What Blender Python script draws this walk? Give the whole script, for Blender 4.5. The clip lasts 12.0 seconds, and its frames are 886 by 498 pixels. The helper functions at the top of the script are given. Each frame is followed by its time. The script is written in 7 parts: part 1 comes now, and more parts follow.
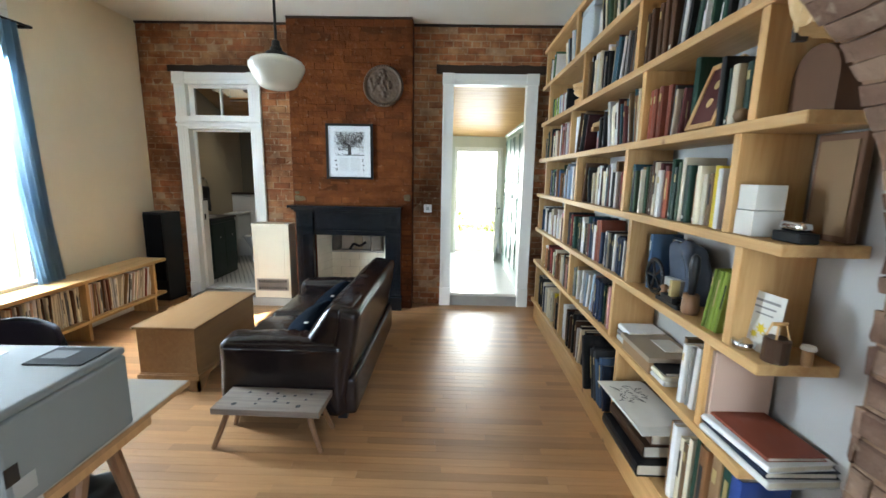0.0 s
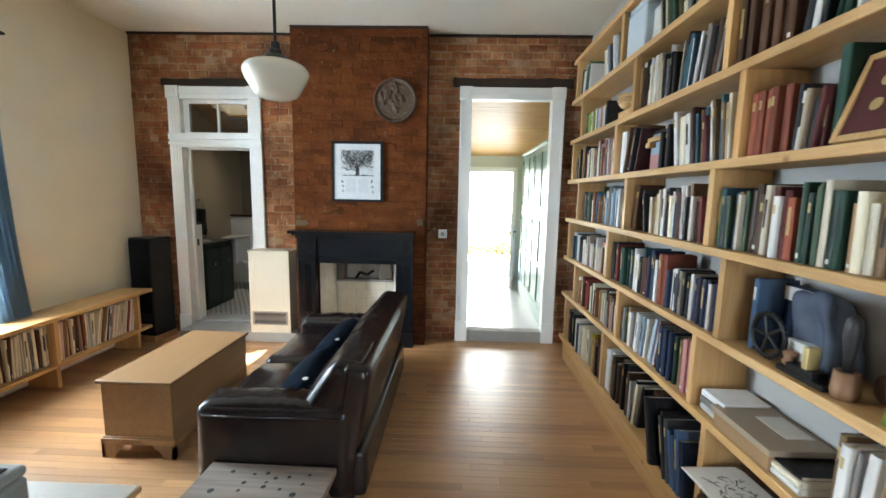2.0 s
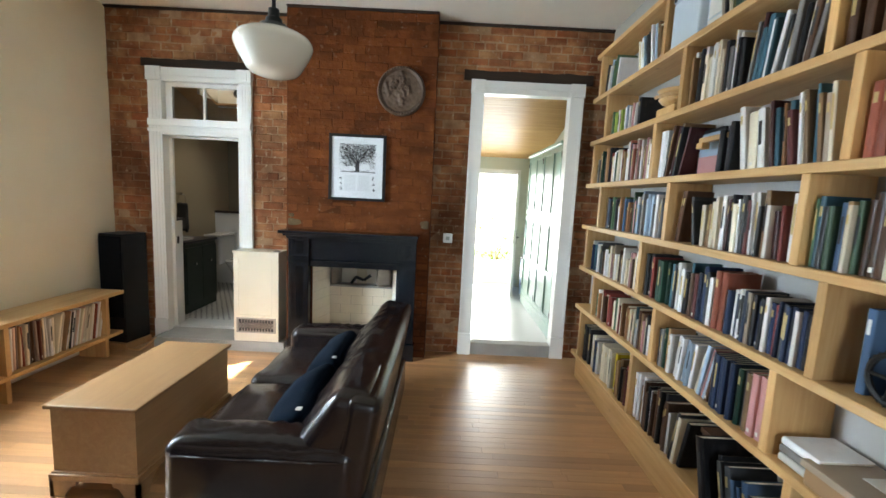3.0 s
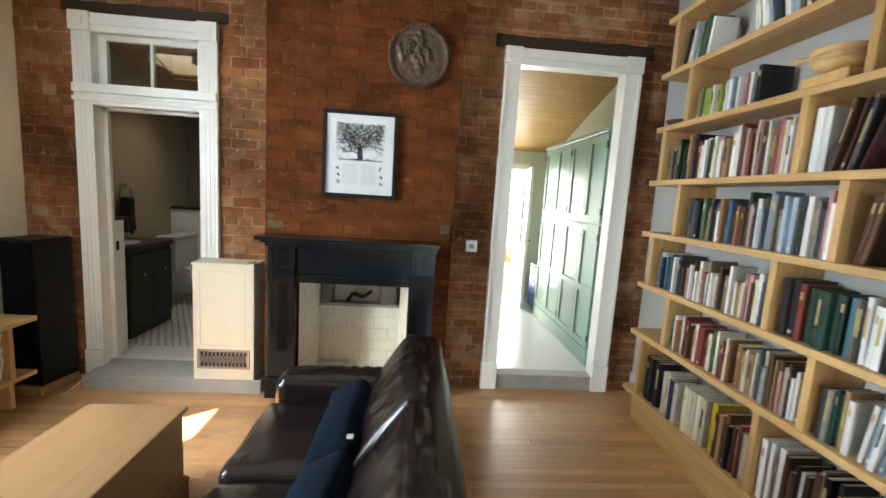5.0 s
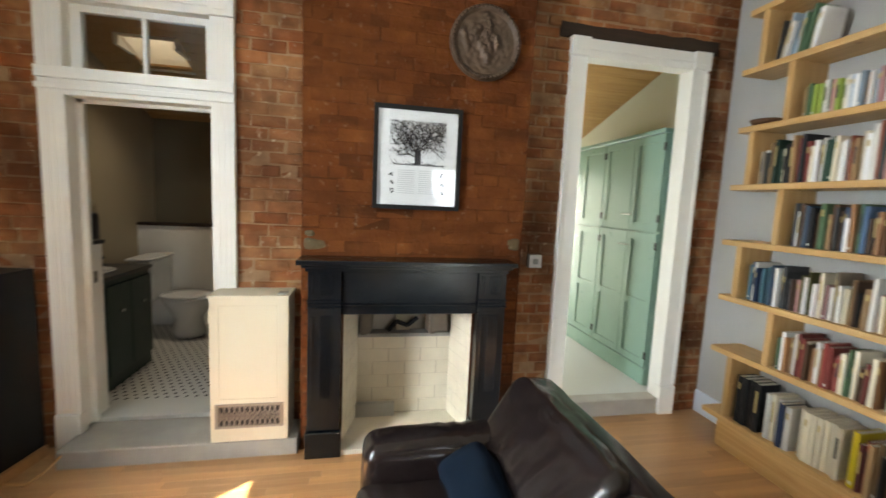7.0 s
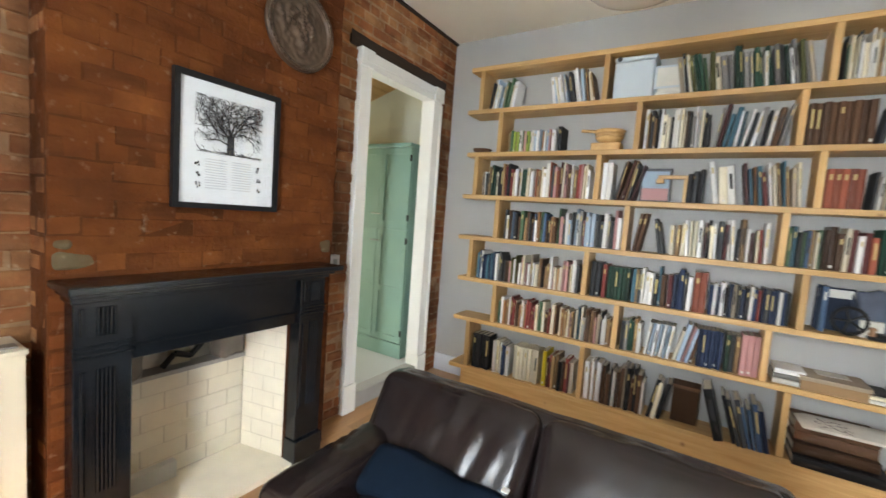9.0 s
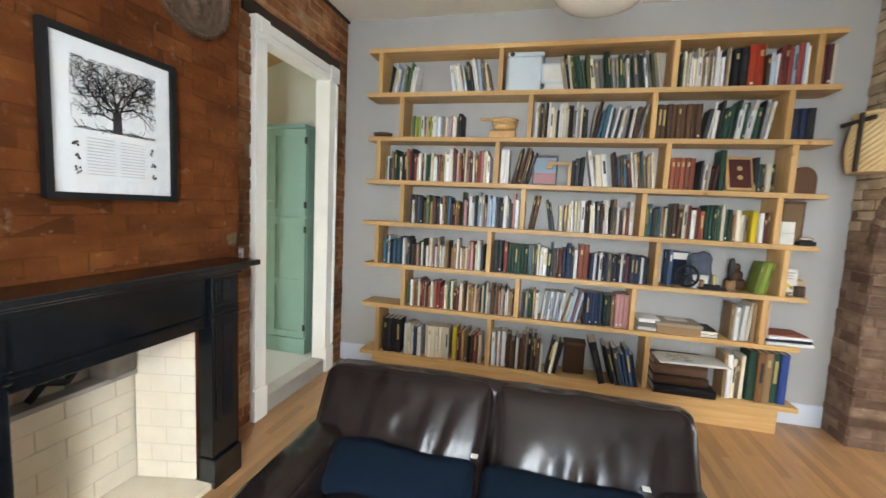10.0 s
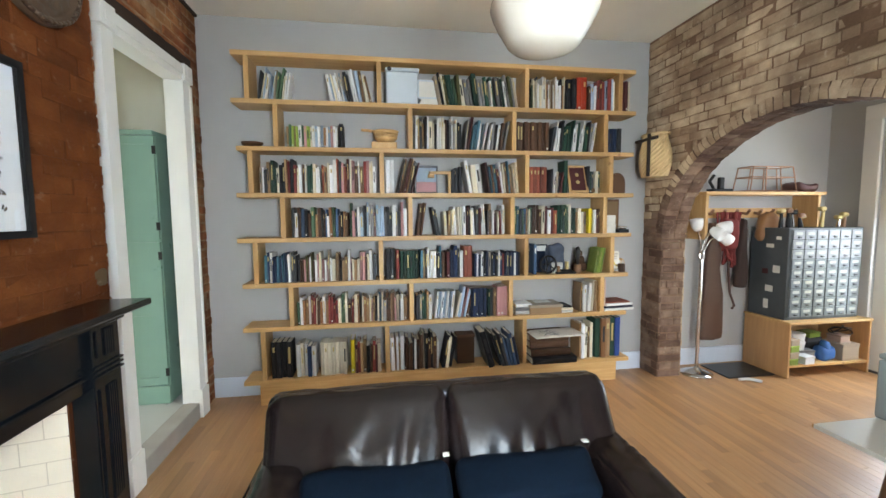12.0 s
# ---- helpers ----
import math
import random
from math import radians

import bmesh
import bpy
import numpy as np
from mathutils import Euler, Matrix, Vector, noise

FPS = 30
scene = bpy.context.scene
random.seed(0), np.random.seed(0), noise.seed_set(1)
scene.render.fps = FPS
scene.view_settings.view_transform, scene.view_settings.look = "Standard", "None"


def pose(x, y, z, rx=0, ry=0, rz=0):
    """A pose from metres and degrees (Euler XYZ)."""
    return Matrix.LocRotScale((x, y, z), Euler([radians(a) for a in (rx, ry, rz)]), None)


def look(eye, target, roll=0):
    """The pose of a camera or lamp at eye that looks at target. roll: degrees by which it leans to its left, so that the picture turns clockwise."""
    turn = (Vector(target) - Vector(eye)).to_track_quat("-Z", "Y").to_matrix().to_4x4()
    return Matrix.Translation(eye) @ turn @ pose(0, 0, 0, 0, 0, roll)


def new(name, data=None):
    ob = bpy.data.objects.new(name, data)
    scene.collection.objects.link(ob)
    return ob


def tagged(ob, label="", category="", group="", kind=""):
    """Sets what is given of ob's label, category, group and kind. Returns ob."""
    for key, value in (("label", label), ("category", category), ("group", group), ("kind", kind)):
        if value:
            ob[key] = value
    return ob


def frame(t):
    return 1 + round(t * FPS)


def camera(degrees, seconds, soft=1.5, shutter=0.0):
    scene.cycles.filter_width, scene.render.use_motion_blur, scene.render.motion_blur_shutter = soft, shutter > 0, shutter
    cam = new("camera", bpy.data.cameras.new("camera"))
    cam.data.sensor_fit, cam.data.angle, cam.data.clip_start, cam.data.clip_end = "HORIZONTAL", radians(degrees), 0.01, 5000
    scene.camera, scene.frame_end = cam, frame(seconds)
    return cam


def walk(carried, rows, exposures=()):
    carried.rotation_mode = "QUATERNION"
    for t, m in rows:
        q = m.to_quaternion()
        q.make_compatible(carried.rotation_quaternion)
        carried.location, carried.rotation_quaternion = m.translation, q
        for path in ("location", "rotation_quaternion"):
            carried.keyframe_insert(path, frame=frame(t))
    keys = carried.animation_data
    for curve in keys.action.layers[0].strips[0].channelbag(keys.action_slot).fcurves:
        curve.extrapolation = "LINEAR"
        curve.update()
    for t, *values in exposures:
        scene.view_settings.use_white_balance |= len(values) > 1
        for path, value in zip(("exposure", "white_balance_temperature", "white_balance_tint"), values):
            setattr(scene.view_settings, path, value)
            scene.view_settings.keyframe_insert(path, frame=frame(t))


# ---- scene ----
cam = camera(94.0, 12.0, shutter=0.4)
METRES, EYE, TILT, LEAN, TURN = 4.6, 1.55, 0.0, 0.0, 1.1
ROWS = [
    (0.0, 0.0, 0.0, 0.0, 0.19, -10.12, -1.06),
    (0.5, -0.0164, 0.0348, 0.0032, -0.75, -9.61, -0.68),
    (1.0, -0.0265, 0.0509, 0.0064, -1.12, -8.43, -0.77),
    (1.5, -0.0309, 0.0682, 0.0064, -0.23, -8.04, -0.85),
    (2.0, -0.0317, 0.1044, 0.0051, 0.6, -7.46, -1.09),
    (2.5, -0.0396, 0.1443, 0.0047, 0.59, -6.89, -2.67),
    (3.0, -0.0688, 0.1778, 0.0014, -0.92, -7.11, -2.82),
    (5.0, -0.1532, 0.361, -0.0011, -4.9, -7.46, -3.6),
    (5.5, -0.2027, 0.3952, 0.0001, -3.85, -7.1, -1.82),
    (6.0, -0.2277, 0.4324, -0.0017, -0.49, -6.79, -2.18),
    (6.5, -0.2539, 0.4633, -0.0028, -0.49, -6.96, -3.35),
    (7.0, -0.3062, 0.481, -0.0032, -12.06, -6.38, -2.59),
    (9.0, -0.4843, 0.5932, -0.0034, -58.67, -4.62, -4.17),
    (9.5, -0.5136, 0.6194, -0.0035, -68.95, -5.55, -4.28),
    (10.0, -0.5179, 0.6591, -0.0063, -77.12, -5.71, -2.77),
    (10.5, -0.5254, 0.6974, -0.0026, -86.11, -4.63, -2.14),
    (11.0, -0.5329, 0.7352, 0.0032, -94.85, -3.89, -0.17),
    (11.5, -0.5391, 0.7524, 0.0026, -98.53, -4.03, 0.14),
    (12.0, -0.5378, 0.7598, 0.0019, -100.15, -4.8, 0.42),
]
walk(cam, [(t, pose(0, 0, EYE, TILT, LEAN, TURN) @ pose(METRES * x, METRES * y, METRES * z, 90 + pitch, roll, yaw)) for t, x, y, z, yaw, pitch, roll in ROWS],
     exposures=[(0.0, 3.5, 6500, 9), (3.0, 3.54, 6800, 11), (5.5, 3.53, 7300, 12), (7.2, 3.52, 7700, 14), (9.0, 3.58, 7600, 16), (10.5, 3.5, 7450, 16), (12.0, 3.46, 7150, 14)])

# ---- world, sun, window light ----
world = bpy.data.worlds.new("sky")
scene.world = world
world.use_nodes = True
wn = world.node_tree.nodes
sky = wn.new("ShaderNodeTexSky")
sky.sky_type, sky.sun_disc = "NISHITA", False
SUN_WAY = Vector((1.0, 0.87, -1.44)).normalized()   # the way the sunlight travels
sky.sun_elevation = math.asin(-SUN_WAY.z)
sky.sun_rotation = math.atan2(-SUN_WAY.x, -SUN_WAY.y)
world.node_tree.links.new(sky.outputs[0], wn["Background"].inputs[0])
wn["Background"].inputs[1].default_value = 0.022
sun = new("sun", bpy.data.lights.new("sun", "SUN"))
sun.data.energy, sun.data.angle, sun.data.color = 5.0, radians(0.5), (1.0, 0.93, 0.82)
sun.matrix_world = look((0, 0, 8), Vector((0, 0, 8)) + SUN_WAY)


def window_light(name, eye, target, w, h, watts, colour):
    ob = new(name, bpy.data.lights.new(name, "AREA"))
    ob.data.shape, ob.data.size, ob.data.size_y = "RECTANGLE", w, h
    ob.data.energy, ob.data.color = watts, colour
    ob.matrix_world = look(eye, target)
    return ob


window_light("sky_through_west_window", (-3.74, 2.85, 1.65), (0, 2.5, 0.3), 1.0, 1.95, 24, (0.7, 0.86, 1.0))
# fill light for the workroom, set in an unseen window added for it
window_light("fill_from_added_workroom_window", (-3.74, -0.35, 1.65), (0, -0.35, 1.2), 1.0, 1.95, 4.5, (0.66, 0.82, 1.0))
window_light("sky_through_workroom_door", (0.26, -1.42, 1.3), (-0.3, 1.5, 0.0), 0.6, 1.9, 4.2, (0.66, 0.82, 1.0))
window_light("sky_through_glass_door", (0.47, 7.85, 1.1), (0.4, 4.0, 0.8), 0.75, 1.75, 5.4, (0.78, 0.91, 1.0))
window_light("sky_through_skylight", (-3.17, 6.26, 2.56), (-3.0, 6.2, 0), 0.34, 0.28, 0.22, (1.0, 0.93, 0.8)).data.spread = radians(110)


# ---- materials ----
class Mat:
    """A small node builder round one Principled material."""

    def __init__(self, name, rough=0.5, metal=0.0, spec=0.5):
        self.m = bpy.data.materials.new(name)
        self.m.use_nodes = True
        self.t = self.m.node_tree
        self.b = self.t.nodes["Principled BSDF"]
        self.b.inputs["Roughness"].default_value = rough
        self.b.inputs["Metallic"].default_value = metal
        self.b.inputs["Specular IOR Level"].default_value = spec
        self.co = self.t.nodes.new("ShaderNodeTexCoord").outputs["Object"]

    def world_place(self):
        self.co = self.t.nodes.new("ShaderNodeNewGeometry").outputs["Position"]
        return self

    def node(self, kind, **inputs):
        n = self.t.nodes.new(kind)
        for k, v in inputs.items():
            key = k.replace("_", " ")
            if isinstance(v, bpy.types.NodeSocket):
                self.t.links.new(v, n.inputs[key])
            else:
                n.inputs[key].default_value = v
        return n

    def scaled(self, scale):
        n = self.node("ShaderNodeMapping", Scale=scale)
        self.t.links.new(self.co, n.inputs["Vector"])
        return n.outputs[0]

    def noise(self, scale, detail=4.0, stretch=None, distortion=0.0):
        v = self.scaled(stretch) if stretch else self.co
        return self.node("ShaderNodeTexNoise", Vector=v, Scale=scale, Detail=detail, Distortion=distortion).outputs[0]

    def ramp(self, fac, stops):
        n = self.t.nodes.new("ShaderNodeValToRGB")
        e = n.color_ramp.elements
        while len(e) < len(stops):
            e.new(0.5)
        for i, (p, c) in enumerate(stops):
            e[i].position = p
            e[i].color = (*c, 1) if len(c) == 3 else c
        self.t.links.new(fac, n.inputs[0])
        return n.outputs[0]

    def mix(self, fac, a, b, how="MIX"):
        n = self.t.nodes.new("ShaderNodeMix")
        n.data_type, n.blend_type = "RGBA", how
        for key, v in ((0, fac), (6, a), (7, b)):
            if isinstance(v, bpy.types.NodeSocket):
                self.t.links.new(v, n.inputs[key])
            else:
                n.inputs[key].default_value = v if key == 0 or len(v) == 4 else (*v, 1)
        return n.outputs[2]

    def math(self, op, a, b=0.0):
        n = self.t.nodes.new("ShaderNodeMath")
        n.operation = op
        for i, v in enumerate((a, b)):
            if isinstance(v, bpy.types.NodeSocket):
                self.t.links.new(v, n.inputs[i])
            else:
                n.inputs[i].default_value = v
        return n.outputs[0]

    def random(self, per_island=False):
        if per_island:
            return self.t.nodes.new("ShaderNodeNewGeometry").outputs["Random Per Island"]
        return self.t.nodes.new("ShaderNodeObjectInfo").outputs["Random"]

    def colour(self, v):
        if isinstance(v, bpy.types.NodeSocket):
            self.t.links.new(v, self.b.inputs["Base Color"])
        else:
            self.b.inputs["Base Color"].default_value = (*v, 1)
        return self

    def rough(self, fac, lo, hi):
        n = self.node("ShaderNodeMapRange", Value=fac)
        n.inputs["To Min"].default_value, n.inputs["To Max"].default_value = lo, hi
        self.t.links.new(n.outputs[0], self.b.inputs["Roughness"])
        return self

    def bump(self, height, strength=0.3, distance=0.01):
        n = self.node("ShaderNodeBump", Height=height, Strength=strength, Distance=distance)
        self.t.links.new(n.outputs[0], self.b.inputs["Normal"])
        return self

    def done(self):
        return self.m


def paint(name, rgb, rough=0.5, vary=0.08, scale=3.0, grain=90.0, bump=0.08, spec=0.4):
    """Wall or woodwork paint with faint stains and roller texture."""
    m = Mat(name, rough, spec=spec).world_place()
    lo = tuple(c * (1 - vary) for c in rgb)
    m.colour(m.mix(m.noise(scale, 5), lo, tuple(min(1, c * (1 + vary * 0.5)) for c in rgb)))
    m.rough(m.noise(scale * 2, 3), rough - 0.08, rough + 0.1)
    return m.bump(m.noise(grain, 3), bump, 0.004).done()


def wood(name, light, dark, along, rough=0.45, scale=1.0, knots=False, per_object=True, gloss_spec=0.4, island=False):
    """Grain drawn out along one axis (0, 1 or 2)."""
    m = Mat(name, rough, spec=gloss_spec)
    st = [14.0 * scale] * 3
    st[along] = 0.9 * scale
    v = m.scaled(tuple(st))
    if per_object:
        off = m.node("ShaderNodeVectorMath")
        off.operation = "MULTIPLY_ADD"
        m.t.links.new(m.random(island), off.inputs[0])
        off.inputs[1].default_value = (31.0, 17.0, 23.0)
        m.t.links.new(v, off.inputs[2])
        v = off.outputs[0]
    g = m.node("ShaderNodeTexNoise", Vector=v, Scale=2.2, Detail=7.0, Roughness=0.65, Distortion=0.6).outputs[0]
    c = m.ramp(g, [(0.3, dark), (0.52, tuple((a + b) / 2 for a, b in zip(light, dark))), (0.72, light)])
    if per_object:
        c = m.mix(1.0, c, m.ramp(m.random(island), [(0.0, (0.76, 0.73, 0.7)), (0.5, (1, 1, 1)), (1.0, (1.1, 1.06, 1.0))]), "MULTIPLY")
    if knots:
        k = m.node("ShaderNodeTexVoronoi", Vector=m.scaled((1.0, 1.0, 1.0)), Scale=4.0).outputs["Distance"]
        c = m.mix(m.ramp(k, [(0.02, (0.85, 0.85, 0.85)), (0.085, (0, 0, 0))]), c, (0.26, 0.12, 0.045))
    m.colour(c).rough(g, rough - 0.06, rough + 0.1)
    return m.bump(g, 0.12, 0.004).done()


def brick_paint(name, stops, soot, per_island, lime=0.5):
    """Old hand-made brick: a colour a brick, blotches, lime smears and soot."""
    m = Mat(name, 0.88, spec=0.1).world_place()
    c = m.ramp(m.random(per_island), stops)
    c = m.mix(m.ramp(m.noise(1.0, 4, stretch=(3.0, 3.0, 11.0)), [(0.4, (0, 0, 0)), (0.6, (0.6, 0.6, 0.6))]), c, stops[-1][1])
    c = m.mix(m.ramp(m.noise(9.0, 5), [(0.35, (0, 0, 0)), (0.75, (0.75, 0.75, 0.75))]), c, soot)
    c = m.mix(m.ramp(m.noise(1.5, 5), [(0.44, (0, 0, 0)), (0.7, (0.8, 0.8, 0.8))]), c, tuple(v * 0.55 for v in soot))
    c = m.mix(m.ramp(m.noise(26.0, 6), [(0.62, (0, 0, 0)), (0.74, (lime, lime, lime))]), c, (0.42, 0.33, 0.24))
    m.colour(c)
    return m.bump(m.math("ADD", m.math("MULTIPLY", m.noise(60.0, 6), 0.45), m.math("MULTIPLY", m.noise(13.0, 4), 1.7)), 0.6, 0.016).done()


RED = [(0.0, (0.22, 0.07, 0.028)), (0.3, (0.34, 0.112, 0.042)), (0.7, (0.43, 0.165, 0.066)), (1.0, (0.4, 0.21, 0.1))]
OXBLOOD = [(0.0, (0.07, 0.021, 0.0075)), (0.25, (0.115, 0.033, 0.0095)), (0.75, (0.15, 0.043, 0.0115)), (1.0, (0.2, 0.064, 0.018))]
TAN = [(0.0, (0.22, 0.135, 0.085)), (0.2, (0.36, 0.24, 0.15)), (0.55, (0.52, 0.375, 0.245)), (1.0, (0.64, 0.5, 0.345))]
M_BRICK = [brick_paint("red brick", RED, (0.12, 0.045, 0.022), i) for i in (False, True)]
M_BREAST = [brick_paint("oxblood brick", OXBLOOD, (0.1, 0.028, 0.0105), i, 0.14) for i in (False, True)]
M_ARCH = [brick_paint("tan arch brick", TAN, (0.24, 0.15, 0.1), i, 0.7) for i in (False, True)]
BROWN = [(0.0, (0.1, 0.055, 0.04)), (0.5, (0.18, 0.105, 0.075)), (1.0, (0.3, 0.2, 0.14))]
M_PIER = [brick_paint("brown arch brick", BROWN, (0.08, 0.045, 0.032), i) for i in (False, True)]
M_MORTAR = brick_paint("brick-dusted lime mortar", [(0.0, (0.36, 0.2, 0.11)), (1.0, (0.46, 0.3, 0.18))], (0.16, 0.075, 0.04), False, 0.9)
M_MORTAR_RED = brick_paint("red-washed mortar", [(0.0, (0.1, 0.029, 0.009)), (1.0, (0.13, 0.038, 0.011))], (0.06, 0.018, 0.007), False, 0.25)
M_MORTAR_ARCH = brick_paint("brown arch mortar", [(0.0, (0.2, 0.12, 0.074)), (1.0, (0.25, 0.155, 0.1))], (0.14, 0.08, 0.05), False, 0.5)
M_WALL_W = paint("warm cream wall paint", (0.83, 0.745, 0.56), 0.6)
M_WALL_E = paint("cool grey wall paint", (0.42, 0.412, 0.395), 0.6)
M_CEIL = paint("cream ceiling paint", (0.82, 0.775, 0.67), 0.75)
M_WHITE = paint("white gloss paint", (0.79, 0.78, 0.735), 0.32, 0.05, 6.0, 60.0, 0.04)
# the blue of the daylight on these boards is mixed into their colour
M_SKIRT_BLUELIT = paint("white skirting paint tinted for blue daylight", (0.62, 0.68, 0.76), 0.4, 0.05)
M_HALLWALL = paint("pale yellow-green wall paint", (0.6, 0.61, 0.51), 0.6)
M_BATHWALL = paint("olive-grey bathroom paint", (0.46, 0.385, 0.265), 0.6)
M_GREEN = paint("sage green cabinet paint", (0.2, 0.33, 0.27), 0.3, 0.06, 5.0, 40.0, 0.03)
M_DKGREEN = paint("bottle green paint", (0.018, 0.034, 0.024), 0.4)
M_BLACK = paint("blue-black mantel paint", (0.006, 0.0085, 0.0115), 0.2, 0.3, 8.0, 50.0, 0.06, 0.6)
M_CONCRETE = paint("grey concrete", (0.36, 0.34, 0.31), 0.8, 0.25, 8.0, 80.0, 0.3)
M_FLOORTILE = paint("pale grey floor", (0.46, 0.47, 0.46), 0.3, 0.08)
M_HEX = paint("white mosaic tile", (0.62, 0.61, 0.57), 0.3, 0.05)
M_FIREBRICK = paint("pale firebrick", (0.78, 0.71, 0.58), 0.85, 0.15, 9.0, 90.0, 0.3)
M_FIREMORTAR = paint("pale fire mortar", (0.58, 0.51, 0.41), 0.9, 0.2)
M_STONE = paint("sooty stone", (0.2, 0.17, 0.14), 0.9, 0.5, 14.0, 60.0, 0.6)
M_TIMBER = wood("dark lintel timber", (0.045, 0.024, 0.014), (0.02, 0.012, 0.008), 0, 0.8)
M_OAK = wood("oak floor strip", (0.53, 0.293, 0.136), (0.405, 0.211, 0.09), 0, 0.34, gloss_spec=0.7)
M_OAK_ISLAND = wood("oak floor strips", (0.53, 0.293, 0.136), (0.405, 0.211, 0.09), 0, 0.34, gloss_spec=0.7, island=True)
M_PINE_Y = wood("pine board", (0.66, 0.43, 0.2), (0.5, 0.28, 0.1), 1, 0.45, knots=True)
M_PINE_Z = wood("pine upright", (0.66, 0.43, 0.2), (0.5, 0.28, 0.1), 2, 0.45, knots=True)
M_PINE_X = wood("pine crosspiece", (0.66, 0.43, 0.2), (0.5, 0.28, 0.1), 0, 0.45)
M_CHERRY = wood("cherry chest wood", (0.38, 0.228, 0.112), (0.3, 0.168, 0.078), 1, 0.33)
M_CEILWOOD = wood("pine ceiling board", (0.62, 0.38, 0.16), (0.46, 0.25, 0.09), 0, 0.4)
M_GREYWOOD = wood("weathered bench wood", (0.29, 0.245, 0.21), (0.16, 0.125, 0.105), 0, 0.75)
M_LEG = wood("turned leg wood", (0.32, 0.18, 0.1), (0.2, 0.1, 0.05), 2, 0.5)
M_PLY = wood("plywood", (0.6, 0.36, 0.17), (0.48, 0.27, 0.12), 2, 0.45)


def plain(name, rgb, rough=0.5, metal=0.0, vary=0.15, scale=12.0, bump=0.05, spec=0.5):
    m = Mat(name, rough, metal, spec)
    n = m.noise(scale, 4)
    m.colour(m.mix(n, tuple(c * (1 - vary) for c in rgb), tuple(min(1, c * (1 + vary)) for c in rgb)))
    m.rough(n, max(0.03, rough - 0.06), rough + 0.06)
    return m.bump(m.noise(scale * 6, 3), bump, 0.003).done()


def leather():
    m = Mat("dark brown leather", 0.3, spec=0.5)
    n = m.noise(7.0, 5)
    m.colour(m.mix(n, (0.0105, 0.0072, 0.0074), (0.018, 0.0115, 0.0112)))
    m.rough(n, 0.16, 0.3)
    v = m.node("ShaderNodeTexVoronoi", Vector=m.co, Scale=260.0).outputs["Distance"]
    crease = m.noise(6.0, 3, stretch=(1.0, 1.0, 0.3), distortion=1.0)
    return m.bump(m.math("ADD", m.math("MULTIPLY", v, 0.03), crease), 0.14, 0.02).done()


def glass(name, tint=(1, 1, 1), rough=0.0):
    m = Mat(name, rough)
    m.b.inputs["Transmission Weight"].default_value = 1.0
    m.b.inputs["IOR"].default_value = 1.45
    return m.colour(tint).done()


M_LEATHER = leather()
M_GLASS = glass("window glass")
M_CHROME = plain("brushed chrome", (0.7, 0.7, 0.7), 0.18, 1.0, 0.05)
M_IRON = plain("black iron", (0.02, 0.02, 0.02), 0.45, 0.6)
M_PLASTIC_W = plain("off-white plastic", (0.24, 0.26, 0.255), 0.6, 0, 0.04)
M_PLASTIC_K = plain("black plastic", (0.015, 0.015, 0.017), 0.35, 0, 0.2)
M_OPAL = plain("opal glass", (0.66, 0.63, 0.54), 0.2, 0, 0.03, 3.0, 0.0)
M_NAVY = plain("navy cloth", (0.0025, 0.0075, 0.0155), 0.95, 0, 0.3, 40.0, 0.5, 0.1)
M_PAPER = plain("book pages", (0.68, 0.62, 0.5), 0.9, 0, 0.1, 80.0, 0.4)
M_PORCELAIN = plain("white porcelain", (0.7, 0.7, 0.68), 0.12, 0, 0.02)


# ---- building helpers ----
def box(bm, x0, x1, y0, y1, z0, z1, m=None):
    vs = [bm.verts.new((m @ Vector((x, y, z))) if m else (x, y, z)) for z in (z0, z1) for y in (y0, y1) for x in (x0, x1)]
    for f in ((0, 2, 3, 1), (4, 5, 7, 6), (0, 1, 5, 4), (2, 6, 7, 3), (0, 4, 6, 2), (1, 3, 7, 5)):
        bm.faces.new([vs[i] for i in f])
    return bm


def boxes(*rows, bevel=0.0, segments=2, m=None):
    bm = bmesh.new()
    for r in rows:
        box(bm, *r, m=m)
    if bevel:
        bmesh.ops.bevel(bm, geom=bm.edges[:], offset=bevel, segments=segments, affect="EDGES", profile=0.5)
    return bm


def lathe(profile, steps=32, centre=(0, 0, 0)):
    """A turned shape from (radius, height) pairs, about z."""
    bm = bmesh.new()
    rings = []
    for r, z in profile:
        rings.append([bm.verts.new((centre[0] + r * math.cos(2 * math.pi * i / steps), centre[1] + r * math.sin(2 * math.pi * i / steps), centre[2] + z)) for i in range(steps)])
    for a, b in zip(rings, rings[1:]):
        for i in range(steps):
            j = (i + 1) % steps
            bm.faces.new((a[i], a[j], b[j], b[i]))
    bm.faces.new(rings[0][::-1])
    bm.faces.new(rings[-1])
    return bm


def rod(bm, a, b, r0, r1=None, steps=10):
    """A straight tapered bar from a to b."""
    a, b = Vector(a), Vector(b)
    r1 = r0 if r1 is None else r1
    q = (b - a).to_track_quat("Z", "Y").to_matrix()
    rings = [[bm.verts.new(p + q @ Vector((r * math.cos(2 * math.pi * i / steps), r * math.sin(2 * math.pi * i / steps), 0))) for i in range(steps)] for p, r in ((a, r0), (b, r1))]
    for i in range(steps):
        j = (i + 1) % steps
        bm.faces.new((rings[0][i], rings[0][j], rings[1][j], rings[1][i]))
    bm.faces.new(rings[0][::-1])
    bm.faces.new(rings[1])
    return bm


def rods(*rows, steps=10):
    bm = bmesh.new()
    for r in rows:
        rod(bm, *r, steps=steps)
    return bm


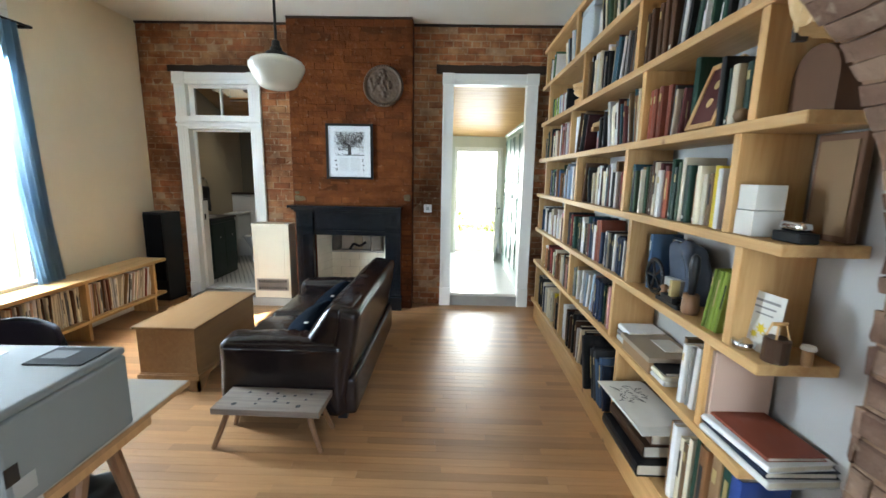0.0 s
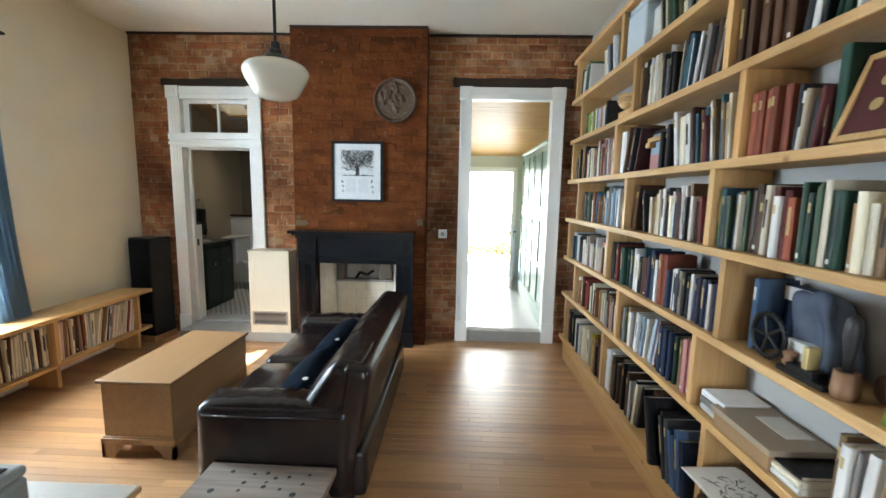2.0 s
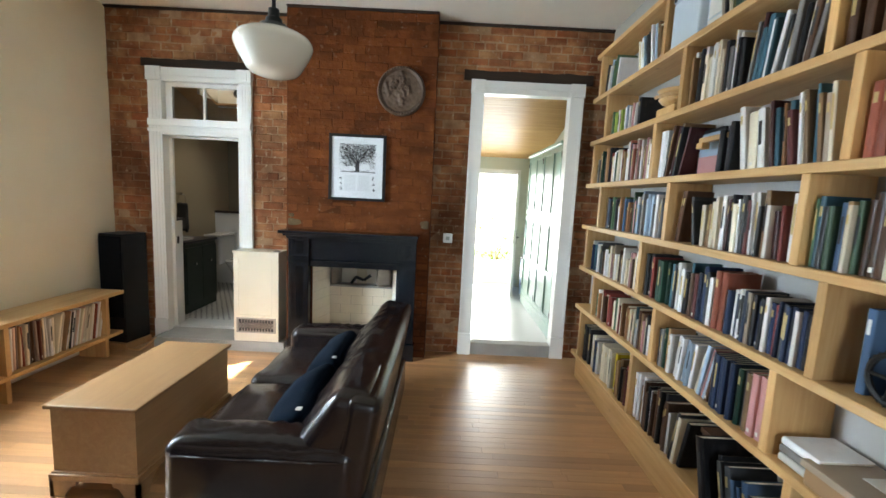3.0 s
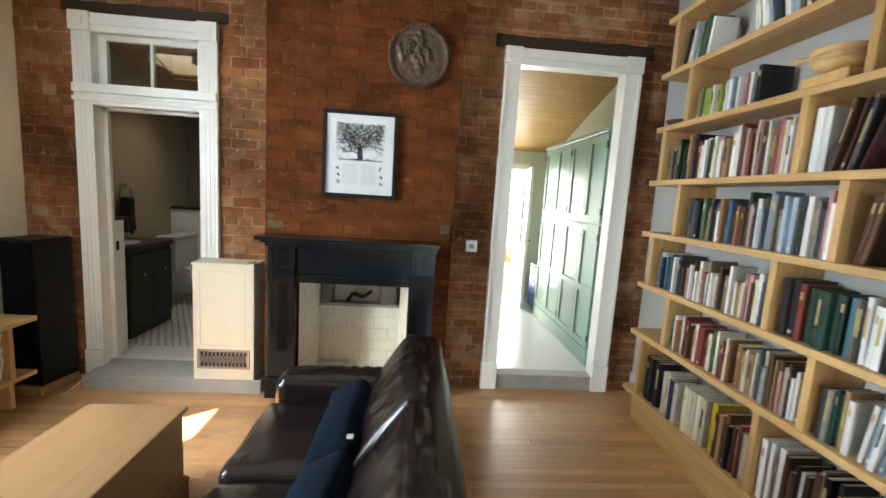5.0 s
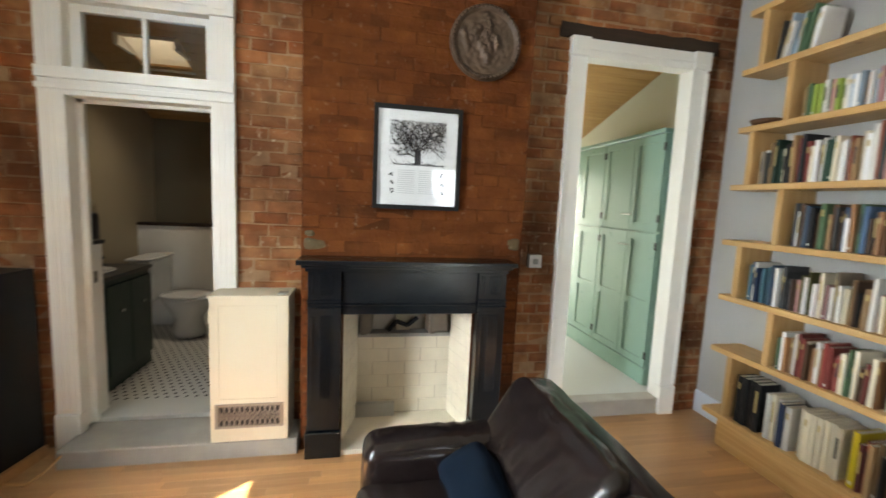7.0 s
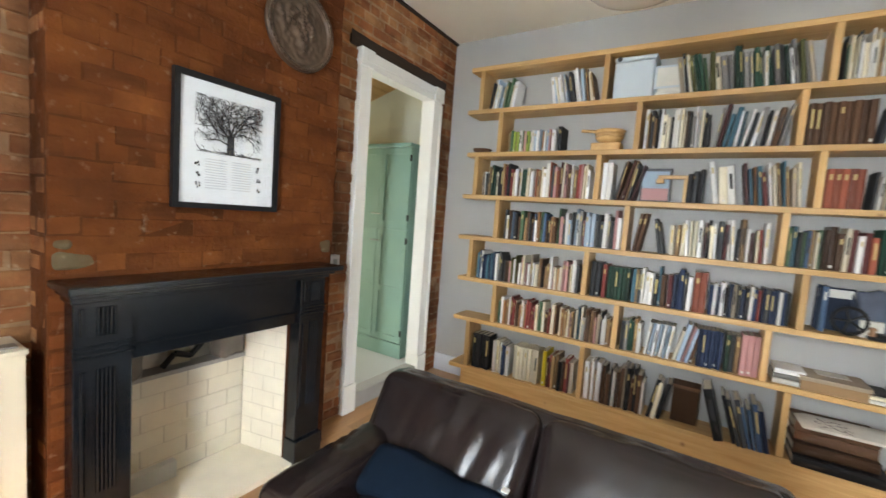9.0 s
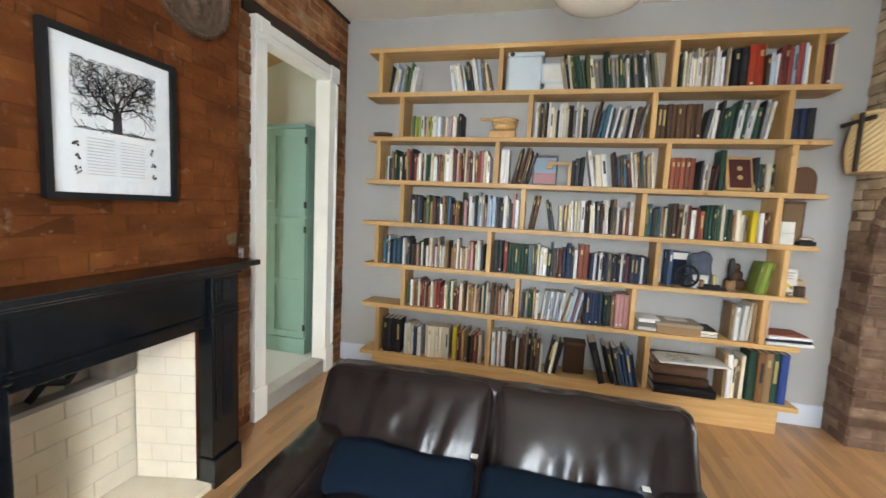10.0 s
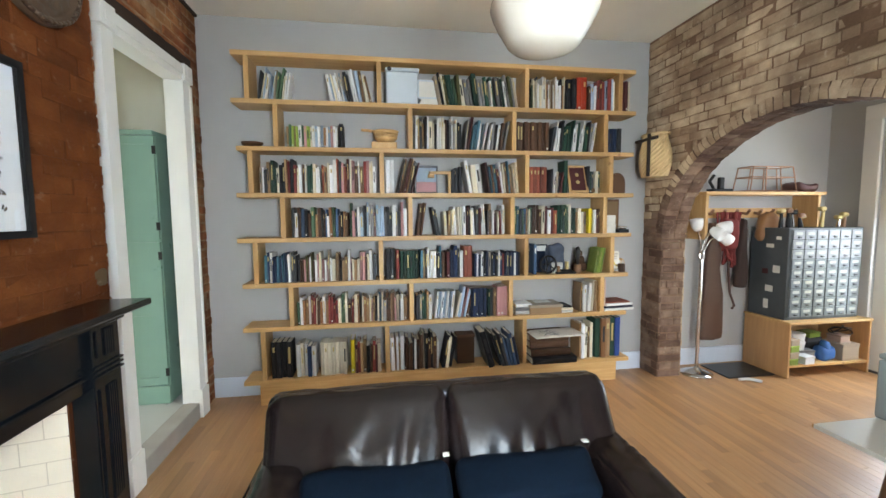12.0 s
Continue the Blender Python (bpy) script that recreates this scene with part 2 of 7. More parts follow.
def tube(points, r, steps=8):
    bm = bmesh.new()
    for a, b in zip(points, points[1:]):
        rod(bm, a, b, r, steps=steps)
    return bm


def cushion(x0, x1, y0, y1, z0, z1, r, puff=(0, 0, 0), cuts=14, wrinkle=0.0, seed=0.0):
    """A padded block: rounded edges, faces blown out by puff, fine creases."""
    bm = bmesh.new()
    c = Vector(((x0 + x1) / 2, (y0 + y1) / 2, (z0 + z1) / 2))
    h = Vector(((x1 - x0) / 2, (y1 - y0) / 2, (z1 - z0) / 2))
    seen = {}
    for axis in range(3):
        u, v = (axis + 1) % 3, (axis + 2) % 3
        for side in (-1, 1):
            grid = []
            for i in range(cuts + 1):
                row = []
                for j in range(cuts + 1):
                    p = [0, 0, 0]
                    p[axis], p[u], p[v] = side, math.sin((2 * i / cuts - 1) * math.pi / 2), math.sin((2 * j / cuts - 1) * math.pi / 2)
                    key = tuple(round(w, 5) for w in p)
                    if key not in seen:
                        full = Vector([p[k] * h[k] for k in range(3)])
                        inner = Vector([max(-(h[k] - r), min(h[k] - r, full[k])) for k in range(3)])
                        d = full - inner
                        q = inner + d.normalized() * r if d.length > 1e-6 else full
                        for k in range(3):
                            if abs(p[k]) > 0.99:
                                e = (1 - p[(k + 1) % 3] ** 2) * (1 - p[(k + 2) % 3] ** 2)
                                q[k] += p[k] * puff[k] * e
                        if wrinkle:
                            q += d.normalized() * wrinkle * noise.noise(Vector((q.x * 9 + seed, q.y * 9, q.z * 5))) if d.length > 1e-6 else Vector()
                            q.z += wrinkle * 0.6 * noise.noise(Vector((q.x * 14, q.y * 14 + seed, 1.7)))
                        seen[key] = bm.verts.new(c + q)
                    row.append(seen[key])
                grid.append(row)
            for i in range(cuts):
                for j in range(cuts):
                    f = (grid[i][j], grid[i + 1][j], grid[i + 1][j + 1], grid[i][j + 1])
                    bm.faces.new(f if side > 0 else f[::-1])
    return bm


def mesh_of(bm, name, material, smooth=False):
    bmesh.ops.recalc_face_normals(bm, faces=bm.faces[:])
    me = bpy.data.meshes.new(name)
    bm.to_mesh(me)
    bm.free()
    me.materials.append(material)
    if smooth:
        for p in me.polygons:
            p.use_smooth = True
    return me


def part(name, bm, material, parent, label="", smooth=False):
    ob = new(name, mesh_of(bm, name, material, smooth))
    ob.parent = parent
    return tagged(ob, label)


def thing(name, label, category, at=(0, 0, 0), group="", rz=0.0):
    ob = new(name)
    ob.matrix_basis = pose(*at, 0, 0, rz)
    ob.empty_display_size = 0.1
    return tagged(ob, label, category, group)


def structure(name, bm, material, label, category):
    return tagged(new(name, mesh_of(bm, name, material)), label, category, kind="structure")


# ---- plan ----
X_W, X_E, Y_N, CEIL = -3.55, 1.17, 4.85, 3.165
Y_S, HALL_Z = -1.25, 0.12
ARCH_N, ARCH_S, ARCH_X, ARCH_A, ARCH_B, ARCH_Z = 0.86, 0.6, -0.25, 1.15, 0.9, 1.32

# floor bed, ceiling
floor = structure("floor", boxes((X_W - 0.3, X_E + 0.3, Y_S - 0.3, Y_N + 0.1, -0.1, -0.012)), M_TIMBER, "strip oak floor with satin varnish, boards of mixed tone", "floor")
structure("ceiling", boxes((X_W - 0.3, X_E + 0.3, Y_S - 0.3, Y_N + 0.3, CEIL, CEIL + 0.15)), M_CEIL, "plain cream plaster ceiling of the old room", "ceiling")

# west wall with its window and a second, unseen one added for light
WIN = [(2.3, 3.33), (-0.9, 0.2)]
WIN_Z0, WIN_Z1 = 0.62, 2.66
rows = []
y = Y_S - 0.3
for a, b in sorted(WIN):
    rows += [(X_W - 0.3, X_W, y, a, 0, CEIL), (X_W - 0.3, X_W, a, b, 0, WIN_Z0), (X_W - 0.3, X_W, a, b, WIN_Z1, CEIL)]
    y = b
rows.append((X_W - 0.3, X_W, y, Y_N + 0.1, 0, CEIL))
structure("wall_west", boxes(*rows), M_WALL_W, "warm grey painted plaster wall with tall windows", "wall")


def window(name, a, b):
    w = tagged(new(name), "tall white sash window lit by daylight", "window", kind="structure")
    part("casing", boxes((X_W - 0.02, X_W + 0.025, a - 0.12, a + 0.01, WIN_Z0 - 0.02, WIN_Z1 + 0.1), (X_W - 0.02, X_W + 0.025, b - 0.01, b + 0.12, WIN_Z0 - 0.02, WIN_Z1 + 0.1),
                         (X_W - 0.02, X_W + 0.025, a - 0.12, b + 0.12, WIN_Z1 + 0.1, WIN_Z1 + 0.22), bevel=0.005), M_WHITE, w)
    part("window_sill", boxes((X_W - 0.28, X_W + 0.06, a - 0.1, b + 0.1, WIN_Z0 - 0.05, WIN_Z0 - 0.01), bevel=0.006), M_WHITE, w)
    mid = (WIN_Z0 + WIN_Z1) / 2
    for z0, z1, x in ((WIN_Z0, mid + 0.02, X_W - 0.14), (mid - 0.02, WIN_Z1, X_W - 0.19)):
        sash = part("sash", boxes((x, x + 0.04, a, a + 0.05, z0, z1), (x, x + 0.04, b - 0.05, b, z0, z1), (x, x + 0.04, a + 0.05, b - 0.05, z0, z0 + 0.06), (x, x + 0.04, a + 0.05, b - 0.05, z1 - 0.05, z1)), M_WHITE, w)
        pane = part("pane", boxes((x + 0.018, x + 0.022, a + 0.05, b - 0.05, z0 + 0.06, z1 - 0.05)), M_GLASS, sash)
        pane.visible_shadow = False


window("window_1", *WIN[0])
# unseen window, added to carry the workroom's fill light
window("window_2", *WIN[1])

# east wall, south wall with a doorway, workroom baseboards
structure("wall_east", boxes((X_E, X_E + 0.25, Y_S - 0.3, Y_N + 0.1, 0, CEIL)), M_WALL_E, "blue-grey painted plaster wall behind the bookshelf", "wall")
structure("wall_south", boxes((0.72, X_E, Y_S - 0.2, Y_S, 0, CEIL), (-0.2, 0.72, Y_S - 0.2, Y_S, 2.42, CEIL), (X_W, -0.2, Y_S - 0.2, Y_S, 0, CEIL)), M_WALL_E, "blue-grey painted end wall of the workroom", "wall")
sd = tagged(new("door_3"), "white glazed door in a white casing, daylight behind it", "door", kind="structure")
part("casing", boxes((0.7, 0.84, Y_S, Y_S + 0.03, 0, 2.42), (-0.32, -0.18, Y_S, Y_S + 0.03, 0, 2.42), (-0.32, 0.84, Y_S, Y_S + 0.03, 2.42, 2.56), bevel=0.006), M_WHITE, sd)
part("door_leaf", boxes((-0.2, -0.06, Y_S - 0.1, Y_S - 0.05, 0.01, 2.42), (0.58, 0.72, Y_S - 0.1, Y_S - 0.05, 0.01, 2.42), (-0.06, 0.58, Y_S - 0.1, Y_S - 0.05, 2.28, 2.42),
                        (-0.06, 0.58, Y_S - 0.1, Y_S - 0.05, 0.01, 0.3), (-0.06, 0.58, Y_S - 0.1, Y_S - 0.05, 1.52, 1.64)), M_WHITE, sd)
for z0, z1 in ((0.3, 1.52), (1.64, 2.28)):
    pane = part("pane", boxes((-0.06, 0.58, Y_S - 0.078, Y_S - 0.072, z0, z1)), M_GLASS, sd)
    pane.visible_shadow = False
for i, (x0, x1, y0, y1) in enumerate(((X_E - 0.02, X_E, ARCH_N, Y_N), (X_E - 0.02, X_E, Y_S, ARCH_S), (0.84, X_E - 0.02, Y_S, Y_S + 0.02))):
    structure("baseboard" if i == 0 else f"baseboard_{i + 1}", boxes((x0, x1, y0, y1, 0, 0.17), bevel=0.004), M_SKIRT_BLUELIT, "white painted baseboard along the wall, blue daylight put into its colour", "baseboard")
structure("baseboard_4", boxes((X_W, X_W + 0.02, ARCH_N, 4.6, 0, 0.17), bevel=0.004), M_WHITE, "white painted baseboard along the wall", "baseboard")


# ---- brickwork ----
PIECES = []          # bricks and boards are laid at the very end


def open_spans(a, b, cuts):
    """The stretches of a..b that no cut covers."""
    out = [(a, b)]
    for c0, c1 in cuts:
        out = [s for p, q in out for s in ((p, min(q, c0)), (max(p, c1), q)) if s[1] - s[0] > 0.03]
    return out


def courses(length, z0, z1, cuts_at, length_brick=0.205, rise=0.0715, seed=1):
    """Bricks (u, z, length, height) of a wall face, running bond with some headers, cut at openings."""
    rng = random.Random(seed)
    out, z, k = [], z0, 0
    while z < z1 - 0.03:
        h = min(rise, z1 - z)
        for a, b in open_spans(length[0], length[1], cuts_at(z + h / 2)):
            u = a
            step = length_brick / 2 if k % 6 == 5 else length_brick
            first = step * (0.5 if k % 2 else 1.0) * rng.uniform(0.9, 1.05)
            while u < b - 0.02:
                w = first if first else step * rng.uniform(0.95, 1.05)
                first = None
                w = min(w, b - u)
                if b - u - w < 0.05:
                    w = b - u
                out.append((u, z, w, h))
                u += w
        z += rise
        k += 1
    return out


LINT_L, LINT_R = (-3.225, -2.12, 2.645, 2.712), (-0.2, 1.01, 2.66, 2.75)
BREAST = (-1.79, -0.45)


def north_cuts(z):
    cuts = [(BREAST[0] + 0.03, BREAST[1] - 0.03)]
    if z < 2.64:
        cuts += [(-3.13, -2.2), (-0.1, 0.9)]
    for a, b, z0, z1 in (LINT_L, LINT_R):
        if z0 < z < z1:
            cuts.append((a, b))
    return cuts


def rough_beam(x0, x1, y0, y1, z0, z1, seed):
    """A hewn timber: edges wander a little along its length."""
    bm = bmesh.new()
    n, rings = 36, []
    for i in range(n + 1):
        x = x0 + (x1 - x0) * i / n
        e = [0.008 * noise.noise(Vector((x * 7, k * 3.1, seed))) for k in range(4)]
        rings.append([bm.verts.new(p) for p in ((x, y0 + e[0] * 0.4, z0 + e[1] * 0.3), (x, y1, z0), (x, y1, z1 + e[2]), (x, y0 + e[3] * 0.4, z1 + e[2] * 1.6))])
    for p, q in zip(rings, rings[1:]):
        for k in range(4):
            bm.faces.new((p[k], p[(k + 1) % 4], q[(k + 1) % 4], q[k]))
    bm.faces.new(rings[0][::-1])
    bm.faces.new(rings[-1])
    return bm


rows = [(X_W, -3.1, Y_N + 0.007, Y_N + 0.1, 0, CEIL), (-2.22, -1.64, Y_N + 0.007, Y_N + 0.1, 0, CEIL), (-0.64, -0.08, Y_N + 0.007, Y_N + 0.1, 0, CEIL), (-1.64, -0.64, Y_N + 0.007, Y_N + 0.1, 1.2, CEIL), (0.88, X_E, Y_N + 0.007, Y_N + 0.1, 0, CEIL),
        (-3.1, -2.22, Y_N + 0.007, Y_N + 0.1, 2.6, CEIL), (-0.08, 0.88, Y_N + 0.007, Y_N + 0.1, 2.6, CEIL)]
wall_n = structure("wall_north", boxes(*rows), M_MORTAR, "exposed old red brick wall with rough lime mortar", "wall")
PIECES.append((wall_n, "y", Y_N, courses((X_W, X_E), 0.0, CEIL, north_cuts, seed=3), M_BRICK, lambda u, z: u < -1.7 and z > 0.1))
for nm, (a, b, z0, z1) in (("lintel", LINT_L), ("lintel_2", LINT_R)):
    structure(nm, rough_beam(a, b, Y_N - 0.008, Y_N + 0.1, z0, z1, a), M_TIMBER, "charred dark timber lintel let into the brick wall", "lintel")

# thin dark bars, added in place of the dark gap under the ceiling
structure("ceiling_seam", boxes((X_W, BREAST[0], Y_N - 0.014, Y_N + 0.01, CEIL - 0.022, CEIL), (BREAST[0], BREAST[1], 4.642, 4.67, CEIL - 0.018, CEIL), (BREAST[1], X_E, Y_N - 0.014, Y_N + 0.01, CEIL - 0.024, CEIL), bevel=0.004), M_TIMBER, "thin dark strip standing in for the gap where the brick meets the ceiling", "trim")

# chimney breast with the firebox hole
BR_Y = 4.66
FB = (-1.545, -0.75, 0.88)
rows = [(BREAST[0], FB[0], BR_Y + 0.0065, Y_N + 0.3, 0, CEIL), (FB[1], BREAST[1], BR_Y + 0.0065, Y_N + 0.3, 0, CEIL), (FB[0], FB[1], BR_Y + 0.0065, Y_N + 0.3, FB[2], CEIL)]
breast = structure("chimney_breast", boxes(*rows), M_MORTAR_RED, "chimney breast of dark red stained brick", "chimney")
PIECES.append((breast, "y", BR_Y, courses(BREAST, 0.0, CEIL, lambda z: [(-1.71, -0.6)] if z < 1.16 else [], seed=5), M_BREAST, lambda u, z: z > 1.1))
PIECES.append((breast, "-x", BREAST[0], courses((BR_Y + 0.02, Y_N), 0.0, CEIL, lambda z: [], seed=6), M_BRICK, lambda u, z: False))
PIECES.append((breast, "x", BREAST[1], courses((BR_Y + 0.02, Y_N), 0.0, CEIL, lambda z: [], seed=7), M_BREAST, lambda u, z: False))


# ---- arch wall between the rooms ----
def arch_wall():
    bm = bmesh.new()
    y0, y1 = ARCH_S + 0.008, ARCH_N - 0.008
    box(bm, X_W, ARCH_X - ARCH_A - 0.01, y0, y1, 0, CEIL)
    box(bm, ARCH_X + ARCH_A + 0.01, X_E, y0, y1, 0, CEIL)
    n = 48
    xs = [ARCH_X - (ARCH_A + 0.01) * math.cos(math.pi * i / n) for i in range(n + 1)]
    for a, b in zip(xs, xs[1:]):
        za, zb = (ARCH_Z + (ARCH_B + 0.01) * math.sqrt(max(0, 1 - ((v - ARCH_X) / (ARCH_A + 0.01)) ** 2)) for v in (a, b))
        vs = [bm.verts.new(p) for y in (y0, y1) for p in ((a, y, za), (b, y, zb), (b, y, CEIL), (a, y, CEIL))]
        for f in ((0, 1, 2, 3), (7, 6, 5, 4), (0, 4, 5, 1), (3, 2, 6, 7)):
            bm.faces.new([vs[i] for i in f])
    bmesh.ops.remove_doubles(bm, verts=bm.verts[:], dist=1e-5)
    return bm


arch = structure("wall_arch", arch_wall(), M_MORTAR_ARCH, "old brick wall with a wide arch between the two rooms", "wall")
RING = 0.105


def arch_cut(z):
    if z < ARCH_Z:
        return [(ARCH_X - ARCH_A, ARCH_X + ARCH_A)]
    d = (z - ARCH_Z) / (ARCH_B + RING)
    if d >= 1:
        return []
    w = (ARCH_A + RING * 0.9) * math.sqrt(1 - d * d)
    return [(ARCH_X - w, ARCH_X + w)]


north_face = courses((X_W, X_E), 0.0, CEIL, arch_cut, seed=9)
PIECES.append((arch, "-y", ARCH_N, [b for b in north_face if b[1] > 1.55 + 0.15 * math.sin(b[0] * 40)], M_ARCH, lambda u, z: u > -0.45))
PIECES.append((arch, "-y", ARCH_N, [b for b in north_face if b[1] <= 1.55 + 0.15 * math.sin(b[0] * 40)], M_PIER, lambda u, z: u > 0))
PIECES.append((arch, "y", ARCH_S, courses((X_W, X_E), 0.0, CEIL, arch_cut, seed=10), M_ARCH, lambda u, z: False))
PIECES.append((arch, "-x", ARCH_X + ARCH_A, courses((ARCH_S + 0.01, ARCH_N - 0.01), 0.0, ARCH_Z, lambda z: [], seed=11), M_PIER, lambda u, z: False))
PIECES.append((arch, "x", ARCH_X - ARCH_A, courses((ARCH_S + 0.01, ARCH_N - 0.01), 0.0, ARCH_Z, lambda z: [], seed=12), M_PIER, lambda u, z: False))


# ---- doorways ----
def casing_set(d, x0, x1, top, width, y, flutes=True):
    """Fluted casing legs, head and corner blocks, proud of the wall."""
    for a, b in ((x0 - width, x0), (x1, x1 + width)):
        bm = boxes((a, b, y - 0.03, y + 0.03, 0.22, top))
        if flutes:
            for k in range(3):
                c = a + width * (0.25 + 0.25 * k)
                box(bm, c - 0.011, c + 0.011, y - 0.033, y - 0.03, 0.24, top - 0.02)
        else:
            e = a if a < x0 else b - 0.022
            box(bm, e, e + 0.022, y - 0.042, y - 0.03, 0.24, top - 0.02)
        part("casing_leg", bm, M_WHITE, d)
        part("plinth_block", boxes((a - 0.004, b + 0.004, y - 0.045, y + 0.03, 0.0, 0.22), bevel=0.004), M_WHITE, d)
        part("corner_block", boxes((a - 0.006, b + 0.006, y - 0.05, y + 0.03, top, top + width), (a + 0.03, b - 0.03, y - 0.056, y - 0.05, top + 0.03, top + width - 0.03), bevel=0.003), M_WHITE, d)
    part("casing_head", boxes((x0, x1, y - 0.03, y + 0.03, top, top + width - 0.004), (x0, x1, y - 0.042, y - 0.03, top + 0.045, top + 0.08)), M_WHITE, d)


d1 = tagged(new("door_1"), "white fluted doorway with a two-pane transom to the bathroom", "doorway", kind="structure")
casing_set(d1, -3.03, -2.31, 2.51, 0.125, Y_N)
part("jamb", boxes((-3.1, -3.03, Y_N + 0.03, Y_N + 0.1, HALL_Z, 2.6), (-2.31, -2.22, Y_N + 0.03, Y_N + 0.1, HALL_Z, 2.6), (-3.03, -2.31, Y_N + 0.03, Y_N + 0.1, 2.53, 2.6)), M_WHITE, d1)
part("door_stop", boxes((-3.03, -3.0, Y_N + 0.065, Y_N + 0.095, HALL_Z, 2.02), (-2.34, -2.31, Y_N + 0.065, Y_N + 0.095, HALL_Z, 2.02), (-3.03, -2.31, Y_N + 0.065, Y_N + 0.095, 2.0, 2.02)), M_WHITE, d1)
part("transom_bar", boxes((-3.03, -2.31, Y_N - 0.03, Y_N + 0.1, 2.02, 2.15), (-3.16, -2.18, Y_N - 0.046, Y_N - 0.03, 2.045, 2.075), (-3.155, -2.185, Y_N - 0.052, Y_N - 0.03, 2.1, 2.16), bevel=0.004), M_WHITE, d1)
part("transom_frame", boxes((-3.03, -2.97, Y_N + 0.035, Y_N + 0.075, 2.15, 2.53), (-2.35, -2.31, Y_N + 0.035, Y_N + 0.075, 2.15, 2.53), (-2.97, -2.35, Y_N + 0.035, Y_N + 0.075, 2.15, 2.18),
                             (-2.97, -2.35, Y_N + 0.035, Y_N + 0.075, 2.475, 2.53), (-2.675, -2.655, Y_N + 0.037, Y_N + 0.073, 2.18, 2.475)), M_WHITE, d1)
for a, b in ((-2.97, -2.675), (-2.655, -2.35)):
    part("pane", boxes((a, b, -0.002, 0.002, -0.147, 0.147), m=pose(0, Y_N + 0.055, 2.328, -4)), M_GLASS, d1)

d2 = tagged(new("door_2"), "tall white cased doorway to the back hall", "doorway", kind="structure")
casing_set(d2, -0.005, 0.805, 2.54, 0.12, Y_N, False)
part("jamb", boxes((-0.08, -0.005, Y_N + 0.03, Y_N + 0.1, HALL_Z, 2.6), (0.805, 0.88, Y_N + 0.03, Y_N + 0.1, HALL_Z, 2.6), (-0.005, 0.805, Y_N + 0.03, Y_N + 0.1, 2.545, 2.6)), M_WHITE, d2)
structure("threshold", boxes((-0.005, 0.805, Y_N - 0.02, Y_N + 0.1, -0.01, HALL_Z), bevel=0.006), M_CONCRETE, "worn grey stone step under the doorway", "step")
structure("hearth_step", boxes((-3.05, -1.8, 4.625, Y_N + 0.1, -0.01, HALL_Z - 0.02), bevel=0.008), M_CONCRETE, "low grey concrete step below the bathroom doorway", "step")

# ---- bathroom shell ----
BX0, BX1, BY1 = -3.7, -1.2, 7.3
structure("floor_bathroom", boxes((BX0, BX1, Y_N + 0.102, BY1, 0.0, HALL_Z)), M_HEX, "white mosaic tile bathroom floor with black dots", "floor")
structure("wall_bathroom", boxes((BX0 - 0.1, BX0, Y_N + 0.102, BY1, 0, 3.3), (BX1, BX1 + 0.1, 5.04, BY1, 0, 3.3)), M_BATHWALL, "dim olive-grey bathroom walls", "wall")
# the alcove gets no light; that shade is put into this darker paint
structure("wall_alcove", boxes((BX0, BX1, BY1, BY1 + 0.1, 0, 3.3)), paint("olive wall paint darkened for shade", (0.2, 0.17, 0.115), 0.5), "end wall of the shower alcove, its shade put into a dark olive colour", "wall")


def slope(bm, x0, x1, y0, y1, z0, z1, t=0.1):
    vs = [bm.verts.new(p) for p in ((x0, y0, z0), (x1, y0, z0), (x1, y1, z1), (x0, y1, z1), (x0, y0, z0 + t), (x1, y0, z0 + t), (x1, y1, z1 + t), (x0, y1, z1 + t))]
    for f in ((0, 3, 2, 1), (4, 5, 6, 7), (0, 1, 5, 4), (1, 2, 6, 5), (2, 3, 7, 6), (3, 0, 4, 7)):
        bm.faces.new([vs[i] for i in f])


def board_ceiling(x0, x1, y0, y1, z0, z1, hole=None):
    """Sloping pine boards with open joints; hole: (x0, x1, y0, y1) left out for a skylight."""
    bm = bmesh.new()
    n = int((y1 - y0) / 0.11)
    for i in range(n):
        a, b = y0 + (y1 - y0) * i / n, y0 + (y1 - y0) * (i + 1) / n - 0.005
        za, zb = (z0 + (z1 - z0) * (v - y0) / (y1 - y0) for v in (a, b))
        if hole and hole[2] < (a + b) / 2 < hole[3]:
            slope(bm, x0, hole[0], a, b, za, zb, 0.02)
            slope(bm, hole[1], x1, a, b, za, zb, 0.02)
        else:
            slope(bm, x0, x1, a, b, za, zb, 0.02)
    return bm


structure("ceiling_bathroom", board_ceiling(BX0, BX1, Y_N + 0.102, BY1, 3.13, 2.3, (-3.37, -2.97, 6.08, 6.42)), M_CEILWOOD, "sloping pine board ceiling with a skylight", "ceiling")

# ---- back hall shell ----
HX0, HX1, HY1 = -0.16, 1.25, 7.68
HC0, HC1 = 3.03, 2.246

structure("floor_hall", boxes((HX0, HX1, Y_N + 0.102, HY1 + 0.12, 0.0, HALL_Z - 0.003)), M_FLOORTILE, "pale grey smooth floor of the back hall", "floor")
structure("wall_hall", boxes((HX0 - 0.1, HX0, Y_N + 0.102, HY1 + 0.1, 0, 3.0), (HX1, HX1 + 0.1, Y_N + 0.102, HY1 + 0.1, 0, 3.0), (HX0, 0.06, HY1, HY1 + 0.1, 0, 3.0), (0.88, HX1, HY1, HY1 + 0.1, 0, 3.0),
                                (0.06, 0.88, HY1, HY1 + 0.1, 2.0, 3.0)), M_HALLWALL, "pale yellow-green painted walls of the back hall", "wall")
